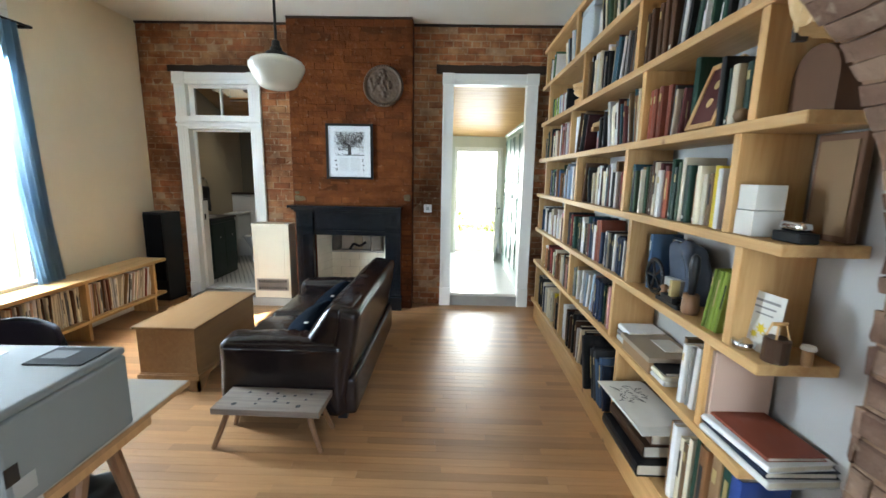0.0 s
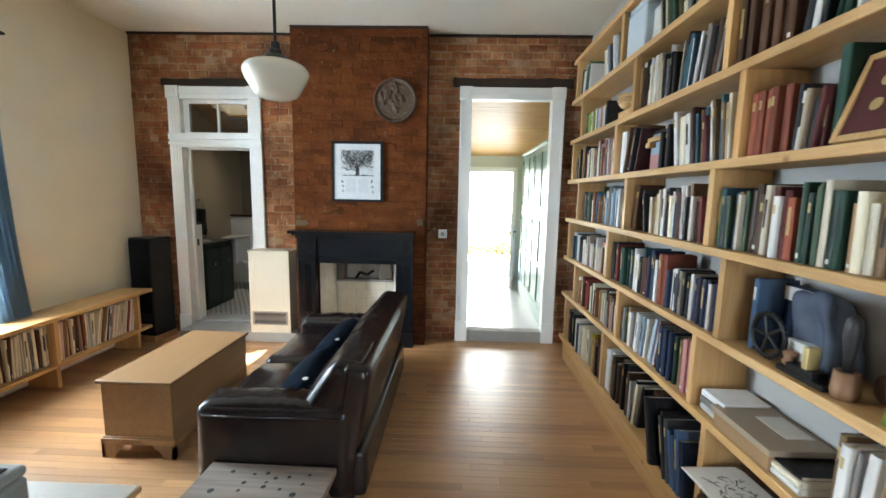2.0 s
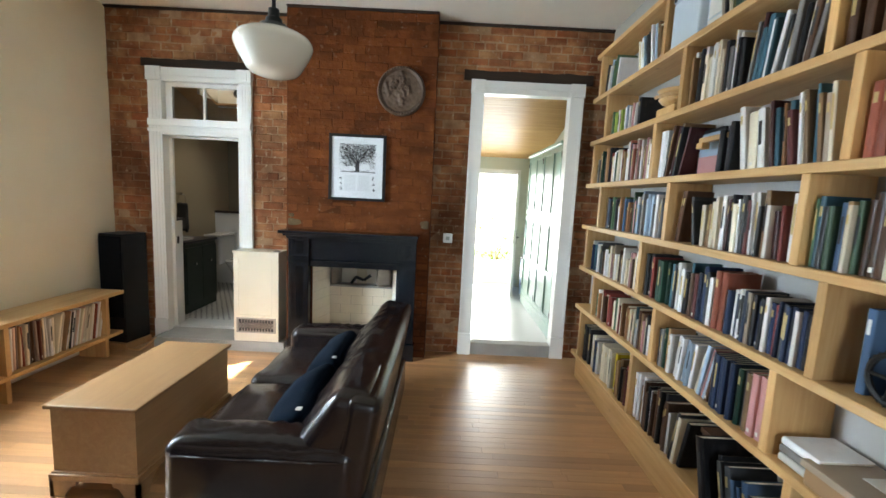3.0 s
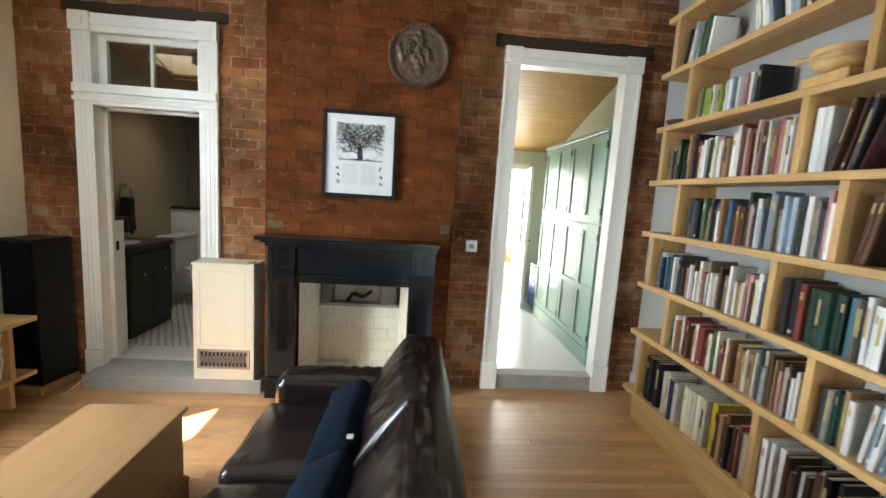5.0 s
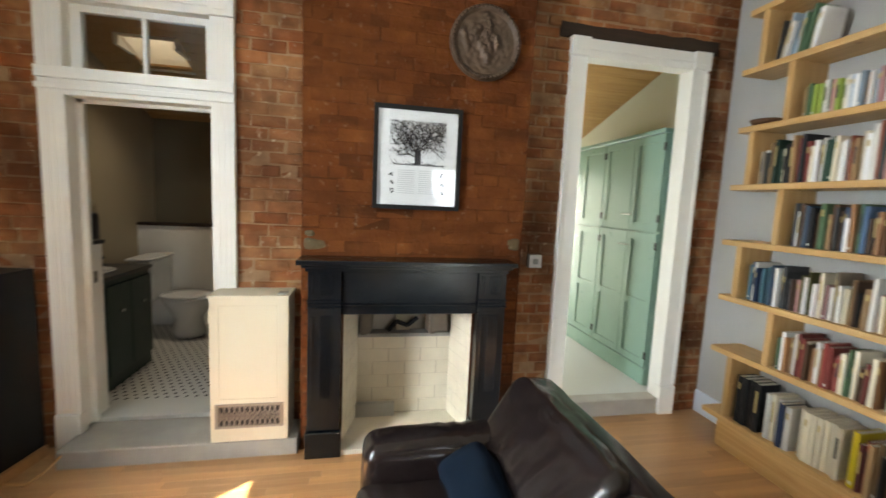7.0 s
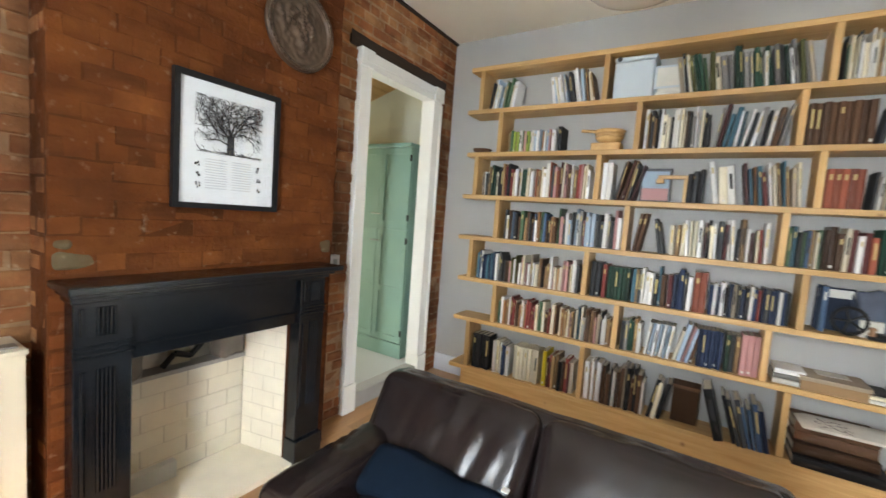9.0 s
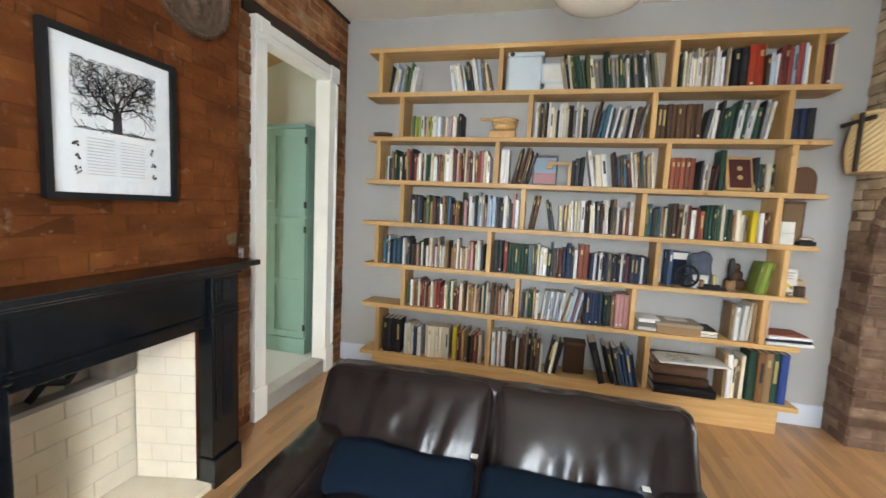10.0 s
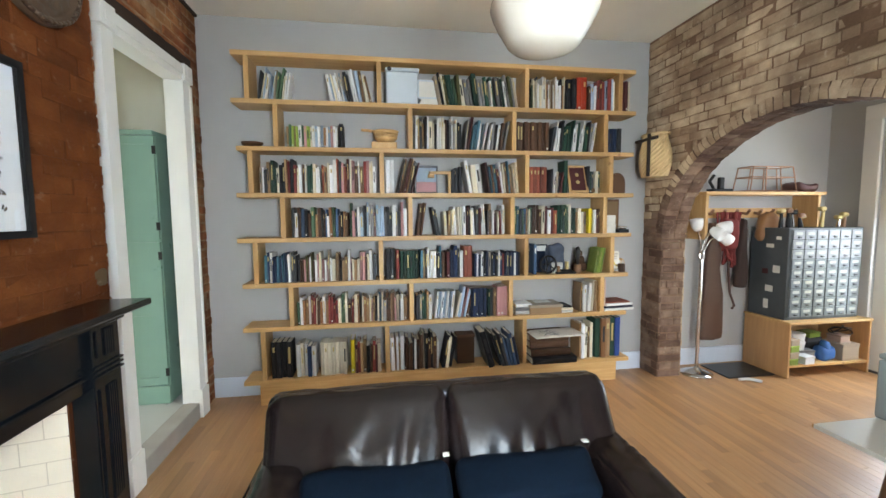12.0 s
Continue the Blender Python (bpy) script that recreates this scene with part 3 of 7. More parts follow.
structure("ceiling_hall", board_ceiling(HX0, HX1, Y_N + 0.102, HY1, HC0 + 0.024, HC1), M_CEILWOOD, "sloping varnished pine board ceiling of the hall", "ceiling")
# unseen slab added above the open-jointed ceilings and skylight to stop sky and sun
structure("roof", boxes((-3.9, 1.7, 4.98, 7.9, 3.33, 3.43)), M_TIMBER, "unseen dark slab added over hall and bathroom to keep light out", "roof")


# unseen slab, added so that no sun falls through the workroom door
structure("eaves", boxes((X_W - 0.4, X_E + 0.4, Y_S - 1.9, Y_S - 0.3, 2.75, 2.87)), M_TIMBER, "unseen slab added over the workroom door to keep the sun out", "roof")


# ---- bookshelf on the east wall ----
SH_X0, SH_X1 = 0.92, 1.165
BOARD_Z = [0.214, 0.655, 1.012, 1.378, 1.737, 2.1, 2.462, 2.82]     # board tops, from the floor up
T = 0.036
# uprights in each tier, by their place along the wall
UPRIGHTS = [[4.38, 3.38, 2.16], [4.15, 3.17, 2.29, 1.42], [4.41, 3.42, 2.15, 1.33], [4.19, 3.17, 2.28, 1.41], [4.42, 3.4, 2.15, 1.36], [4.22, 3.16, 2.27, 1.42], [4.42, 3.41, 2.16, 1.29]]
shelf = thing("bookshelf", "floor-to-ceiling open bookshelf of pale knotty pine boards", "bookshelf", (SH_X1, 2.85, 0))


def local(ob, bm):
    bmesh.ops.translate(bm, verts=bm.verts[:], vec=-ob.matrix_basis.translation)
    return bm


for i, z in enumerate(BOARD_Z):
    a = 1.14 + (0.03 if i in (1, 2) else 0.0) + 0.01 * (i % 2)
    part("shelf_board", local(shelf, boxes((SH_X0, SH_X1, a, 4.54 - 0.012 * (i % 3), z - T, z), bevel=0.003, segments=1)), M_PINE_Y, shelf)
for i, row in enumerate(UPRIGHTS):
    for y in row:
        part("upright", local(shelf, boxes((SH_X0 + 0.006, SH_X1, y - 0.018, y + 0.018, BOARD_Z[i], BOARD_Z[i + 1] - T), bevel=0.002, segments=1)), M_PINE_Z, shelf)
part("plinth", local(shelf, boxes((SH_X0 + 0.012, SH_X0 + 0.045, 1.26, 4.42, 0.0, BOARD_Z[0] - T), (SH_X0 + 0.045, SH_X1 - 0.03, 1.26, 1.295, 0, BOARD_Z[0] - T), (SH_X0 + 0.045, SH_X1 - 0.03, 4.385, 4.42, 0, BOARD_Z[0] - T), bevel=0.002, segments=1)), M_PINE_Y, shelf, "knotty pine plinth board")

# ---- sofa ----
SX0, SX1, SY0, SY1 = -1.45, -0.55, 2.335, 3.96
sofa = thing("sofa", "two-seat sofa in creased dark brown leather", "sofa", ((SX0 + SX1) / 2, (SY0 + SY1) / 2, 0))


def sofa_part(name, bm, label=""):
    return part(name, local(sofa, bm), M_LEATHER, sofa, label, smooth=True)


AW = 0.22
sofa_part("base", cushion(SX0 + 0.05, SX1 - 0.02, SY0 + 0.03, SY1 - 0.03, 0.05, 0.3, 0.03))
for a, b, s, e in ((SY0, SY0 + AW, 1.0, SY0), (SY1 - AW, SY1, 2.0, SY1)):
    bm = cushion(SX0 + 0.03, SX1 - 0.08, a, b, 0.04, 0.54, 0.06, (0.01, 0.01, 0.022), cuts=36, wrinkle=0.006, seed=s)
    for v in bm.verts:      # gathers pressed into the top, near the back
        if v.co.z > 0.48:
            v.co.z += 0.007 * math.sin(v.co.x * 95 + 3 * v.co.y) * math.exp(-((v.co.x - SX1 + 0.42) / 0.13) ** 2)
    arm = sofa_part("arm", bm)
    part("piping", local(sofa, tube([(SX0 + 0.08, e + 0.004 * (1 if s > 1.5 else -1), 0.487), (SX1 - 0.5, e + 0.012 * (1 if s > 1.5 else -1), 0.49), (SX1 - 0.14, e + 0.004 * (1 if s > 1.5 else -1), 0.487)], 0.005, 6)), M_LEATHER, arm, smooth=True)
mid = (SY0 + SY1) / 2
for a, b, s in ((SY0 + AW, mid, 3.0), (mid, SY1 - AW, 4.0)):
    sofa_part("seat_cushion", cushion(SX0 + 0.0, SX1 - 0.25, a + 0.006, b - 0.006, 0.26, 0.43, 0.055, (0.012, 0.0, 0.03), wrinkle=0.012, seed=s))
for a, b, s in ((SY0 + 0.02, mid, 6.0), (mid, SY1 - 0.02, 7.0)):
    bm = cushion(-0.14, 0.14, a + 0.006, b - 0.006, 0.0, 0.47, 0.065, (0.03, 0.0, 0.004), cuts=44, wrinkle=0.008, seed=s)
    yc = (a + b) / 2 - (0.02 if s < 6.5 else 0.05)
    for v in bm.verts:      # creases pressed into the front of the cushion
        if v.co.x < 0:
            v.co.x += (0.032 if s < 6.5 else 0.018) * (0.3 + noise.noise(Vector((v.co.y * 7, v.co.z * 5, s)))) * math.sin((v.co.y - yc + 0.25 * (yc - v.co.y) * v.co.z) * 58 + 9 * v.co.z + s) * math.exp(-((v.co.y - yc) / 0.2) ** 2 - ((v.co.z - 0.27) / 0.16) ** 2)
    for v in bm.verts:      # thicker at the foot than at the top
        v.co.x = 0.14 - (0.14 - v.co.x) * (1.2 - 1.3 * v.co.z)
    bmesh.ops.transform(bm, matrix=pose(SX1 - 0.26, 0, 0.31, 0, 13, 0), verts=bm.verts[:])
    sofa_part("back_cushion", bm)
bm = cushion(-0.08, 0.06, SY0 + 0.012, SY1 - 0.012, 0.0, 0.66, 0.04, (0.012, 0, 0.01), cuts=20, wrinkle=0.005, seed=9.0)
bmesh.ops.transform(bm, matrix=pose(SX1 - 0.155, 0, 0.09, 0, 9.5, 0), verts=bm.verts[:])
sofa_part("back_panel", bm)
for x in (SX0 + 0.1, SX1 - 0.12):
    for y in (SY0 + 0.1, SY1 - 0.1):
        part("foot", local(sofa, boxes((x - 0.03, x + 0.03, y - 0.03, y + 0.03, 0, 0.06), bevel=0.005)), M_PLASTIC_K, sofa)

# ---- blanket chest ----
chest = thing("blanket_chest", "plain cherry-wood blanket chest with bracket feet and a flat lid", "chest", (-1.98, 3.12, 0))
part("body", boxes((-0.205, 0.205, -0.43, 0.43, 0.1, 0.455)), M_CHERRY, chest)
part("lid", boxes((-0.225, 0.225, -0.45, 0.45, 0.457, 0.478), bevel=0.006), M_CHERRY, chest)
part("base_moulding", boxes((-0.222, 0.222, -0.447, 0.447, 0.085, 0.12), (-0.214, 0.214, -0.439, 0.439, 0.12, 0.13), bevel=0.004), M_CHERRY, chest)


def bracket_foot(m):
    bm = bmesh.new()
    pts = [(0, 0), (0.07, 0), (0.085, 0.03), (0.1, 0.055), (0.13, 0.065), (0.13, 0.088), (0, 0.088)]
    for rot in (0, 90):
        r = pose(0, 0, 0, 0, 0, rot)
        q = [r @ Vector((x, (0.0 if rot == 0 else -0.02), z)) for x, z in pts]
        p = [r @ Vector((x, (0.02 if rot == 0 else 0.0), z)) for x, z in pts]
        va, vb = [bm.verts.new(m @ v) for v in q], [bm.verts.new(m @ v) for v in p]
        bm.faces.new(va)
        bm.faces.new(vb[::-1])
        for i in range(len(pts)):
            j = (i + 1) % len(pts)
            bm.faces.new((va[i], vb[i], vb[j], va[j]))
    return bm


for x, y, r in ((-0.22, -0.445, 0), (0.22, -0.445, 90), (0.22, 0.445, 180), (-0.22, 0.445, 270)):
    part("bracket_foot", bracket_foot(pose(x, y, 0, 0, 0, r)), M_CHERRY, chest)

# ---- books ----
CLOTHS = {
    "white": (0.74, 0.72, 0.66), "cream": (0.64, 0.57, 0.43), "paleblue": (0.35, 0.45, 0.55), "grey": (0.24, 0.23, 0.22), "black": (0.016, 0.016, 0.018),
    "charcoal": (0.05, 0.052, 0.055), "navy": (0.02, 0.035, 0.075), "blue": (0.06, 0.11, 0.19), "teal": (0.05, 0.13, 0.17), "dkgreen": (0.02, 0.06, 0.04),
    "green": (0.07, 0.13, 0.07), "lime": (0.27, 0.37, 0.07), "olive": (0.08, 0.08, 0.03), "maroon": (0.1, 0.03, 0.03), "red": (0.22, 0.045, 0.038), "brick": (0.27, 0.075, 0.045),
    "orange": (0.38, 0.18, 0.08), "yellow": (0.66, 0.48, 0.03), "brown": (0.1, 0.05, 0.028), "tan": (0.3, 0.18, 0.09), "pink": (0.5, 0.25, 0.24), "scarlet": (0.62, 0.07, 0.03), "royal": (0.025, 0.055, 0.2), "blush": (0.52, 0.37, 0.29), "kraft": (0.36, 0.285, 0.21),
}


def cloth(name, rgb):
    m = Mat(f"{name} book cloth", 0.6, spec=0.22)
    low = 0.8 if min(rgb) > 0.4 else 0.45
    c = m.mix(m.random(), tuple(v * low for v in rgb), tuple(min(0.82, v * 1.3) for v in rgb))
    c = m.mix(m.ramp(m.noise(3.0, 5), [(0.55, (0, 0, 0)), (0.8, (0.35, 0.35, 0.35))]), c, tuple(0.5 * v + 0.1 for v in rgb))
    m.colour(c).rough(m.random(), 0.3, 0.75)
    return m.bump(m.noise(40.0, 3), 0.1, 0.003).done()


M_CLOTH = {k: cloth(k, v) for k, v in CLOTHS.items()}
M_GILT = plain("dull gilt lettering", (0.5, 0.38, 0.16), 0.45, 0.3)
M_LABEL = plain("pale paper label", (0.66, 0.64, 0.58), 0.8)
M_INK_DARK = plain("black ink and dark of holes", (0.02, 0.02, 0.022), 0.7)


def cover_mesh(key):
    """Boards and a rounded spine, in a unit block: x depth from the spine, y thickness, z height."""
    bm = boxes((0.03, 1, 0, 0.07, 0, 1), (0.03, 1, 0.93, 1, 0, 1))
    pts = [(0.03, 0.0), (0.008, 0.12), (-0.004, 0.35), (-0.004, 0.65), (0.008, 0.88), (0.03, 1.0)]
    lo, hi = [bm.verts.new((x, y, 0)) for x, y in pts], [bm.verts.new((x, y, 1)) for x, y in pts]
    lo2, hi2 = [bm.verts.new((x + 0.025, y, 0)) for x, y in pts], [bm.verts.new((x + 0.025, y, 1)) for x, y in pts]
    for i in range(5):
        bm.faces.new((lo[i], lo[i + 1], hi[i + 1], hi[i]))
        bm.faces.new((lo2[i + 1], lo2[i], hi2[i], hi2[i + 1]))
        bm.faces.new((lo[i], lo2[i], lo2[i + 1], lo[i + 1]))
        bm.faces.new((hi[i + 1], hi2[i + 1], hi2[i], hi[i]))
    return mesh_of(bm, "cover", M_CLOTH[key])


COVERS = {k: cover_mesh(k) for k in CLOTHS}
PAGES = mesh_of(boxes((0.05, 0.965, 0.072, 0.928, 0.015, 0.985)), "page_block", M_PAPER)
BANDS = [mesh_of(boxes((-0.008, 0.02, 0.3, 0.7, a, b)), "title_band", m) for a, b, m in ((0.72, 0.86, M_GILT), (0.7, 0.88, M_LABEL), (0.4, 0.8, M_INK_DARK), (0.06, 0.12, M_LABEL), (0.4, 0.85, M_GILT))]
WORDS = {"paleblue": "pale blue", "dkgreen": "dark green", "lime": "lime green", "brick": "brick red", "charcoal": "charcoal grey"}
brng = random.Random(4)


def book(m, d, t, h, key, where, group, band=None, kind=""):
    """One book at the pose m (spine towards -x), d deep, t thick, h high."""
    kind = kind or ("paperback" if t < 0.0205 else "book" if t < 0.0275 else "hardback")
    ob = new(kind, COVERS[key])
    ob.matrix_basis = m @ Matrix.Diagonal((d, t, h, 1))
    tagged(ob, f"{WORDS.get(key, key)} bound {kind} standing {where}", kind, group)
    pg = new("page_block", PAGES)
    pg.parent = ob
    if band is not None:
        b = new("title_band", BANDS[band])
        b.parent = ob
    return ob


def book_row(tier, y_from, y_to, keys, h=(0.2, 0.26), t=(0.014, 0.034), lean=0.0, even=False, d=(0.14, 0.18), out=0.0):
    """Books side by side from y_from down to y_to; lean in degrees, to +y when positive."""
    y, z, i = y_from, BOARD_Z[tier], 0
    hh, tt = brng.uniform(*h), brng.uniform(*t)
    while y > y_to:
        if not even:
            hh, tt = brng.uniform(h[0] * 0.94, h[1]), brng.uniform(t[0] * 0.75, t[1] * 0.92)
        key = keys[i % len(keys)] if even else brng.choice(keys)
        if not even and brng.random() < 0.2:
            key = brng.choice(("white", "cream", "black", "kraft", "charcoal", "white", "brown", "tan"))
        dd = brng.uniform(*d)
        a = lean + (0 if even else brng.uniform(-1.2, 1.2) if not lean else brng.uniform(-3, 3))
        s, c = math.sin(radians(abs(a))), math.cos(radians(a))
        w = tt * c + (0.004 if lean else 0.0)
        if y - w < y_to - 0.005:
            break
        x = SH_X0 - out + brng.uniform(0.02, 0.05)
        m = pose(x, y - tt * c, z + 0.001 + (tt * s if a > 0 else 0.0), -a, 0, 0)
        book(m, dd, tt, hh, key, "on the pine shelf", "books on the shelf", brng.choice((0, 0, 2, 3, 4, None, None, None)))
        y -= w + 0.0008
        i += 1


MIX = ["white", "cream", "maroon", "charcoal", "grey", "black", "tan", "white", "brown", "navy"]
ROWS_OF_BOOKS = [
    # tier, from, to, colours, heights, thickness, lean, even
    (6, 4.35, 4.12, ["cream", "white", "paleblue", "white", "green"], (0.2, 0.27), (0.014, 0.026), -9, False),
    (6, 3.8, 3.46, ["white", "paleblue", "white", "tan", "cream", "charcoal"], (0.2, 0.27), (0.016, 0.03), 11, False),
    (6, 2.92, 2.2, ["olive", "dkgreen", "olive", "dkgreen", "white", "grey", "green"], (0.23, 0.28), (0.018, 0.036), 8, False),
    (6, 2.12, 1.8, ["white", "cream", "green", "charcoal", "white", "tan"], (0.2, 0.28), (0.01, 0.022), 0, False),
    (6, 1.78, 1.69, ["black"], (0.26, 0.27), (0.04, 0.045), 0, True),
    (6, 1.685, 1.585, ["scarlet"], (0.285, 0.29), (0.045, 0.048), 0, True),
    (6, 1.575, 1.33, ["blue", "paleblue", "white", "grey", "red", "green"], (0.23, 0.28), (0.018, 0.034), 0, False),
    (6, 1.26, 1.17, ["maroon", "maroon", "cream"], (0.24, 0.27), (0.024, 0.03), 0, True),
    (5, 4.14, 3.74, ["tan", "orange", "tan", "pink", "paleblue", "green", "lime", "white", "cream"], (0.165, 0.175), (0.018, 0.026), 0, False),
    (5, 3.735, 3.7, ["black"], (0.19, 0.2), (0.028, 0.03), 0, True),
    (5, 3.12, 2.72, ["white", "maroon", "charcoal", "white", "red", "cream", "grey"], (0.22, 0.28), (0.014, 0.03), 0, False),
    (5, 2.7, 2.33, ["charcoal", "brown", "white", "teal", "maroon", "grey", "black"], (0.22, 0.28), (0.016, 0.03), -9, False),
    (5, 2.24, 1.94, ["brown"], (0.245, 0.25), (0.03, 0.032), 0, True),
    (5, 1.93, 1.5, ["black", "white", "charcoal", "white", "grey", "white", "dkgreen"], (0.2, 0.28), (0.016, 0.03), -7, False),
    (5, 1.38, 1.26, ["navy", "navy", "charcoal"], (0.2, 0.22), (0.036, 0.04), 0, True),
    (4, 4.36, 3.9, ["white", "charcoal", "white", "dkgreen", "cream", "red", "black"], (0.19, 0.27), (0.014, 0.032), 0, False),
    (4, 3.88, 3.45, ["white", "cream", "maroon", "red", "pink", "charcoal", "brick"], (0.22, 0.28), (0.014, 0.034), 0, False),
    (4, 3.37, 3.3, ["white"], (0.27, 0.28), (0.034, 0.036), 0, True),
    (4, 3.28, 3.14, ["maroon", "brown", "charcoal", "maroon"], (0.26, 0.3), (0.016, 0.024), -13, False),
    (4, 2.82, 2.7, ["black", "charcoal"], (0.2, 0.24), (0.03, 0.04), 0, False),
    (4, 2.66, 2.5, ["white", "cream", "cream"], (0.24, 0.3), (0.03, 0.05), 8, False),
    (4, 2.49, 2.2, ["maroon", "white", "charcoal", "pink", "paleblue", "teal", "orange"], (0.22, 0.28), (0.016, 0.03), 8, False),
    (4, 2.12, 1.93, ["brick"], (0.225, 0.23), (0.03, 0.034), 0, True),
    (4, 1.92, 1.8, ["white", "charcoal", "white", "maroon"], (0.16, 0.24), (0.014, 0.022), -4, False),
    (4, 1.79, 1.74, ["dkgreen"], (0.29, 0.3), (0.03, 0.036), 0, True),
    (4, 1.58, 1.42, ["dkgreen", "black", "dkgreen", "charcoal"], (0.2, 0.25), (0.026, 0.036), 0, False),
    (3, 4.13, 3.68, ["white", "green", "cream", "orange", "charcoal", "white", "blue", "brown"], (0.18, 0.25), (0.016, 0.032), 0, False),
    (3, 3.67, 3.2, ["white", "charcoal", "paleblue", "grey", "white", "green", "pink"], (0.2, 0.29), (0.014, 0.03), 0, False),
    (3, 3.12, 3.07, ["charcoal", "brown"], (0.26, 0.28), (0.02, 0.024), -9, False),
    (3, 2.95, 2.9, ["charcoal"], (0.24, 0.26), (0.02, 0.024), 9, False),
    (3, 2.88, 2.32, ["cream", "white", "tan", "maroon", "cream", "charcoal", "white", "red"], (0.2, 0.27), (0.014, 0.03), 1.5, False),
    (3, 2.25, 2.1, ["green", "white", "teal", "blue"], (0.21, 0.25), (0.016, 0.026), 0, False),
    (3, 2.09, 1.86, ["blue", "maroon", "brick", "brown", "maroon"], (0.22, 0.26), (0.024, 0.034), 0, False),
    (3, 1.85, 1.68, ["dkgreen", "green", "dkgreen", "olive"], (0.23, 0.27), (0.022, 0.03), 0, False),
    (3, 1.67, 1.57, ["cream", "red", "tan"], (0.2, 0.23), (0.02, 0.03), 0, False),
    (3, 1.555, 1.515, ["yellow"], (0.22, 0.225), (0.034, 0.036), 0, True),
    (3, 1.51, 1.44, ["brown", "orange", "maroon"], (0.2, 0.23), (0.022, 0.03), 0, False),
    (2, 4.36, 4.1, ["navy", "blue", "charcoal", "teal", "white"], (0.2, 0.26), (0.016, 0.03), 0, False),
    (2, 4.09, 3.46, ["white", "cream", "charcoal", "olive", "white", "tan", "pink", "brown"], (0.18, 0.26), (0.012, 0.03), 0, False),
    (2, 3.38, 3.3, ["charcoal"], (0.26, 0.27), (0.034, 0.036), 0, True),
    (2, 3.295, 3.265, ["red"], (0.245, 0.25), (0.026, 0.028), 0, True),
    (2, 3.26, 3.1, ["dkgreen"], (0.235, 0.24), (0.024, 0.026), 0, True),
    (2, 3.09, 2.87, ["teal", "tan", "black", "white", "charcoal", "brown"], (0.23, 0.28), (0.02, 0.034), 0, False),
    (2, 2.86, 2.72, ["maroon", "white", "navy", "charcoal"], (0.23, 0.28), (0.02, 0.03), 0, False),
    (2, 2.71, 2.63, ["brick"], (0.27, 0.275), (0.036, 0.038), 0, True),
    (2, 2.62, 2.19, ["navy", "navy", "charcoal", "navy", "black", "white", "red"], (0.2, 0.22), (0.02, 0.028), 0, False),
    (2, 1.5, 1.42, ["lime", "lime", "lime"], (0.23, 0.235), (0.012, 0.013), -10, True),
    (1, 4.11, 3.6, ["brown", "green", "white", "tan", "orange", "green", "red", "cream"], (0.18, 0.25), (0.016, 0.034), 0, False),
    (1, 3.59, 3.2, ["orange", "teal", "tan", "grey", "cream", "white", "pink", "brown"], (0.19, 0.26), (0.014, 0.03), 0, False),
    (1, 3.13, 2.98, ["charcoal", "dkgreen", "grey"], (0.22, 0.25), (0.024, 0.03), 0, False),
    (1, 2.97, 2.8, ["white", "paleblue"], (0.235, 0.24), (0.018, 0.02), -6, True),
    (1, 2.79, 2.66, ["teal", "paleblue", "pink", "charcoal", "brown"], (0.22, 0.27), (0.02, 0.03), -12, False),
    (1, 2.65, 2.5, ["navy"], (0.25, 0.255), (0.022, 0.024), 0, True),
    (1, 2.495, 2.41, ["dkgreen", "charcoal", "tan"], (0.245, 0.25), (0.024, 0.026), 0, True),
    (1, 2.41, 2.31, ["pink"], (0.26, 0.265), (0.03, 0.032), 0, True),
    (1, 1.62, 1.44, ["white", "cream", "tan", "black", "grey"], (0.24, 0.3), (0.018, 0.034), -3, False),
    (0, 4.33, 4.14, ["black"], (0.3, 0.305), (0.04, 0.044), 0, True),
    (0, 4.13, 3.95, ["white", "navy", "charcoal", "brown"], (0.24, 0.3), (0.03, 0.04), 0, False),
    (0, 3.94, 3.7, ["cream"], (0.275, 0.28), (0.03, 0.032), 0, True),
    (0, 3.69, 3.655, ["yellow"], (0.285, 0.29), (0.03, 0.032), 0, True),
    (0, 3.65, 3.42, ["brown", "maroon", "maroon", "red", "tan"], (0.24, 0.3), (0.024, 0.034), 0, False),
    (0, 3.35, 2.92, ["charcoal", "cream", "brown", "white", "tan", "black", "brown"], (0.24, 0.33), (0.018, 0.036), 0, False),
    (0, 2.91, 2.82, ["brown", "charcoal", "black"], (0.28, 0.33), (0.02, 0.03), -10, False),
    (0, 2.5, 2.4, ["black"], (0.33, 0.335), (0.05, 0.054), 16, True, (0.23, 0.24), 0.1),
    (0, 2.4, 2.2, ["paleblue", "navy", "charcoal", "grey", "blue", "charcoal"], (0.27, 0.31), (0.022, 0.034), 14, False, (0.2, 0.23), 0.06),
    (0, 1.62, 1.47, ["white", "tan", "cream"], (0.3, 0.33), (0.024, 0.034), 0, False),
    (0, 1.46, 1.2, ["dkgreen", "orange", "tan", "dkgreen", "royal"], (0.36, 0.37), (0.049, 0.05), 0, True),
]
for row in ROWS_OF_BOOKS:
    book_row(*row)


def flat_stack(rows, where):
    """rows: (x, y, z, depth, width, thickness, colour, turn)."""
    for x, y, z, d, w, t, key, rz in rows:
        ob = book(pose(x, y, z, 0, 0, rz) @ pose(0, w / 2, 0, 90, 0, 0), d, t, w, key, where, "books lying flat")
        ob["label"] = f"{WORDS.get(key, key)} bound book lying {where}"


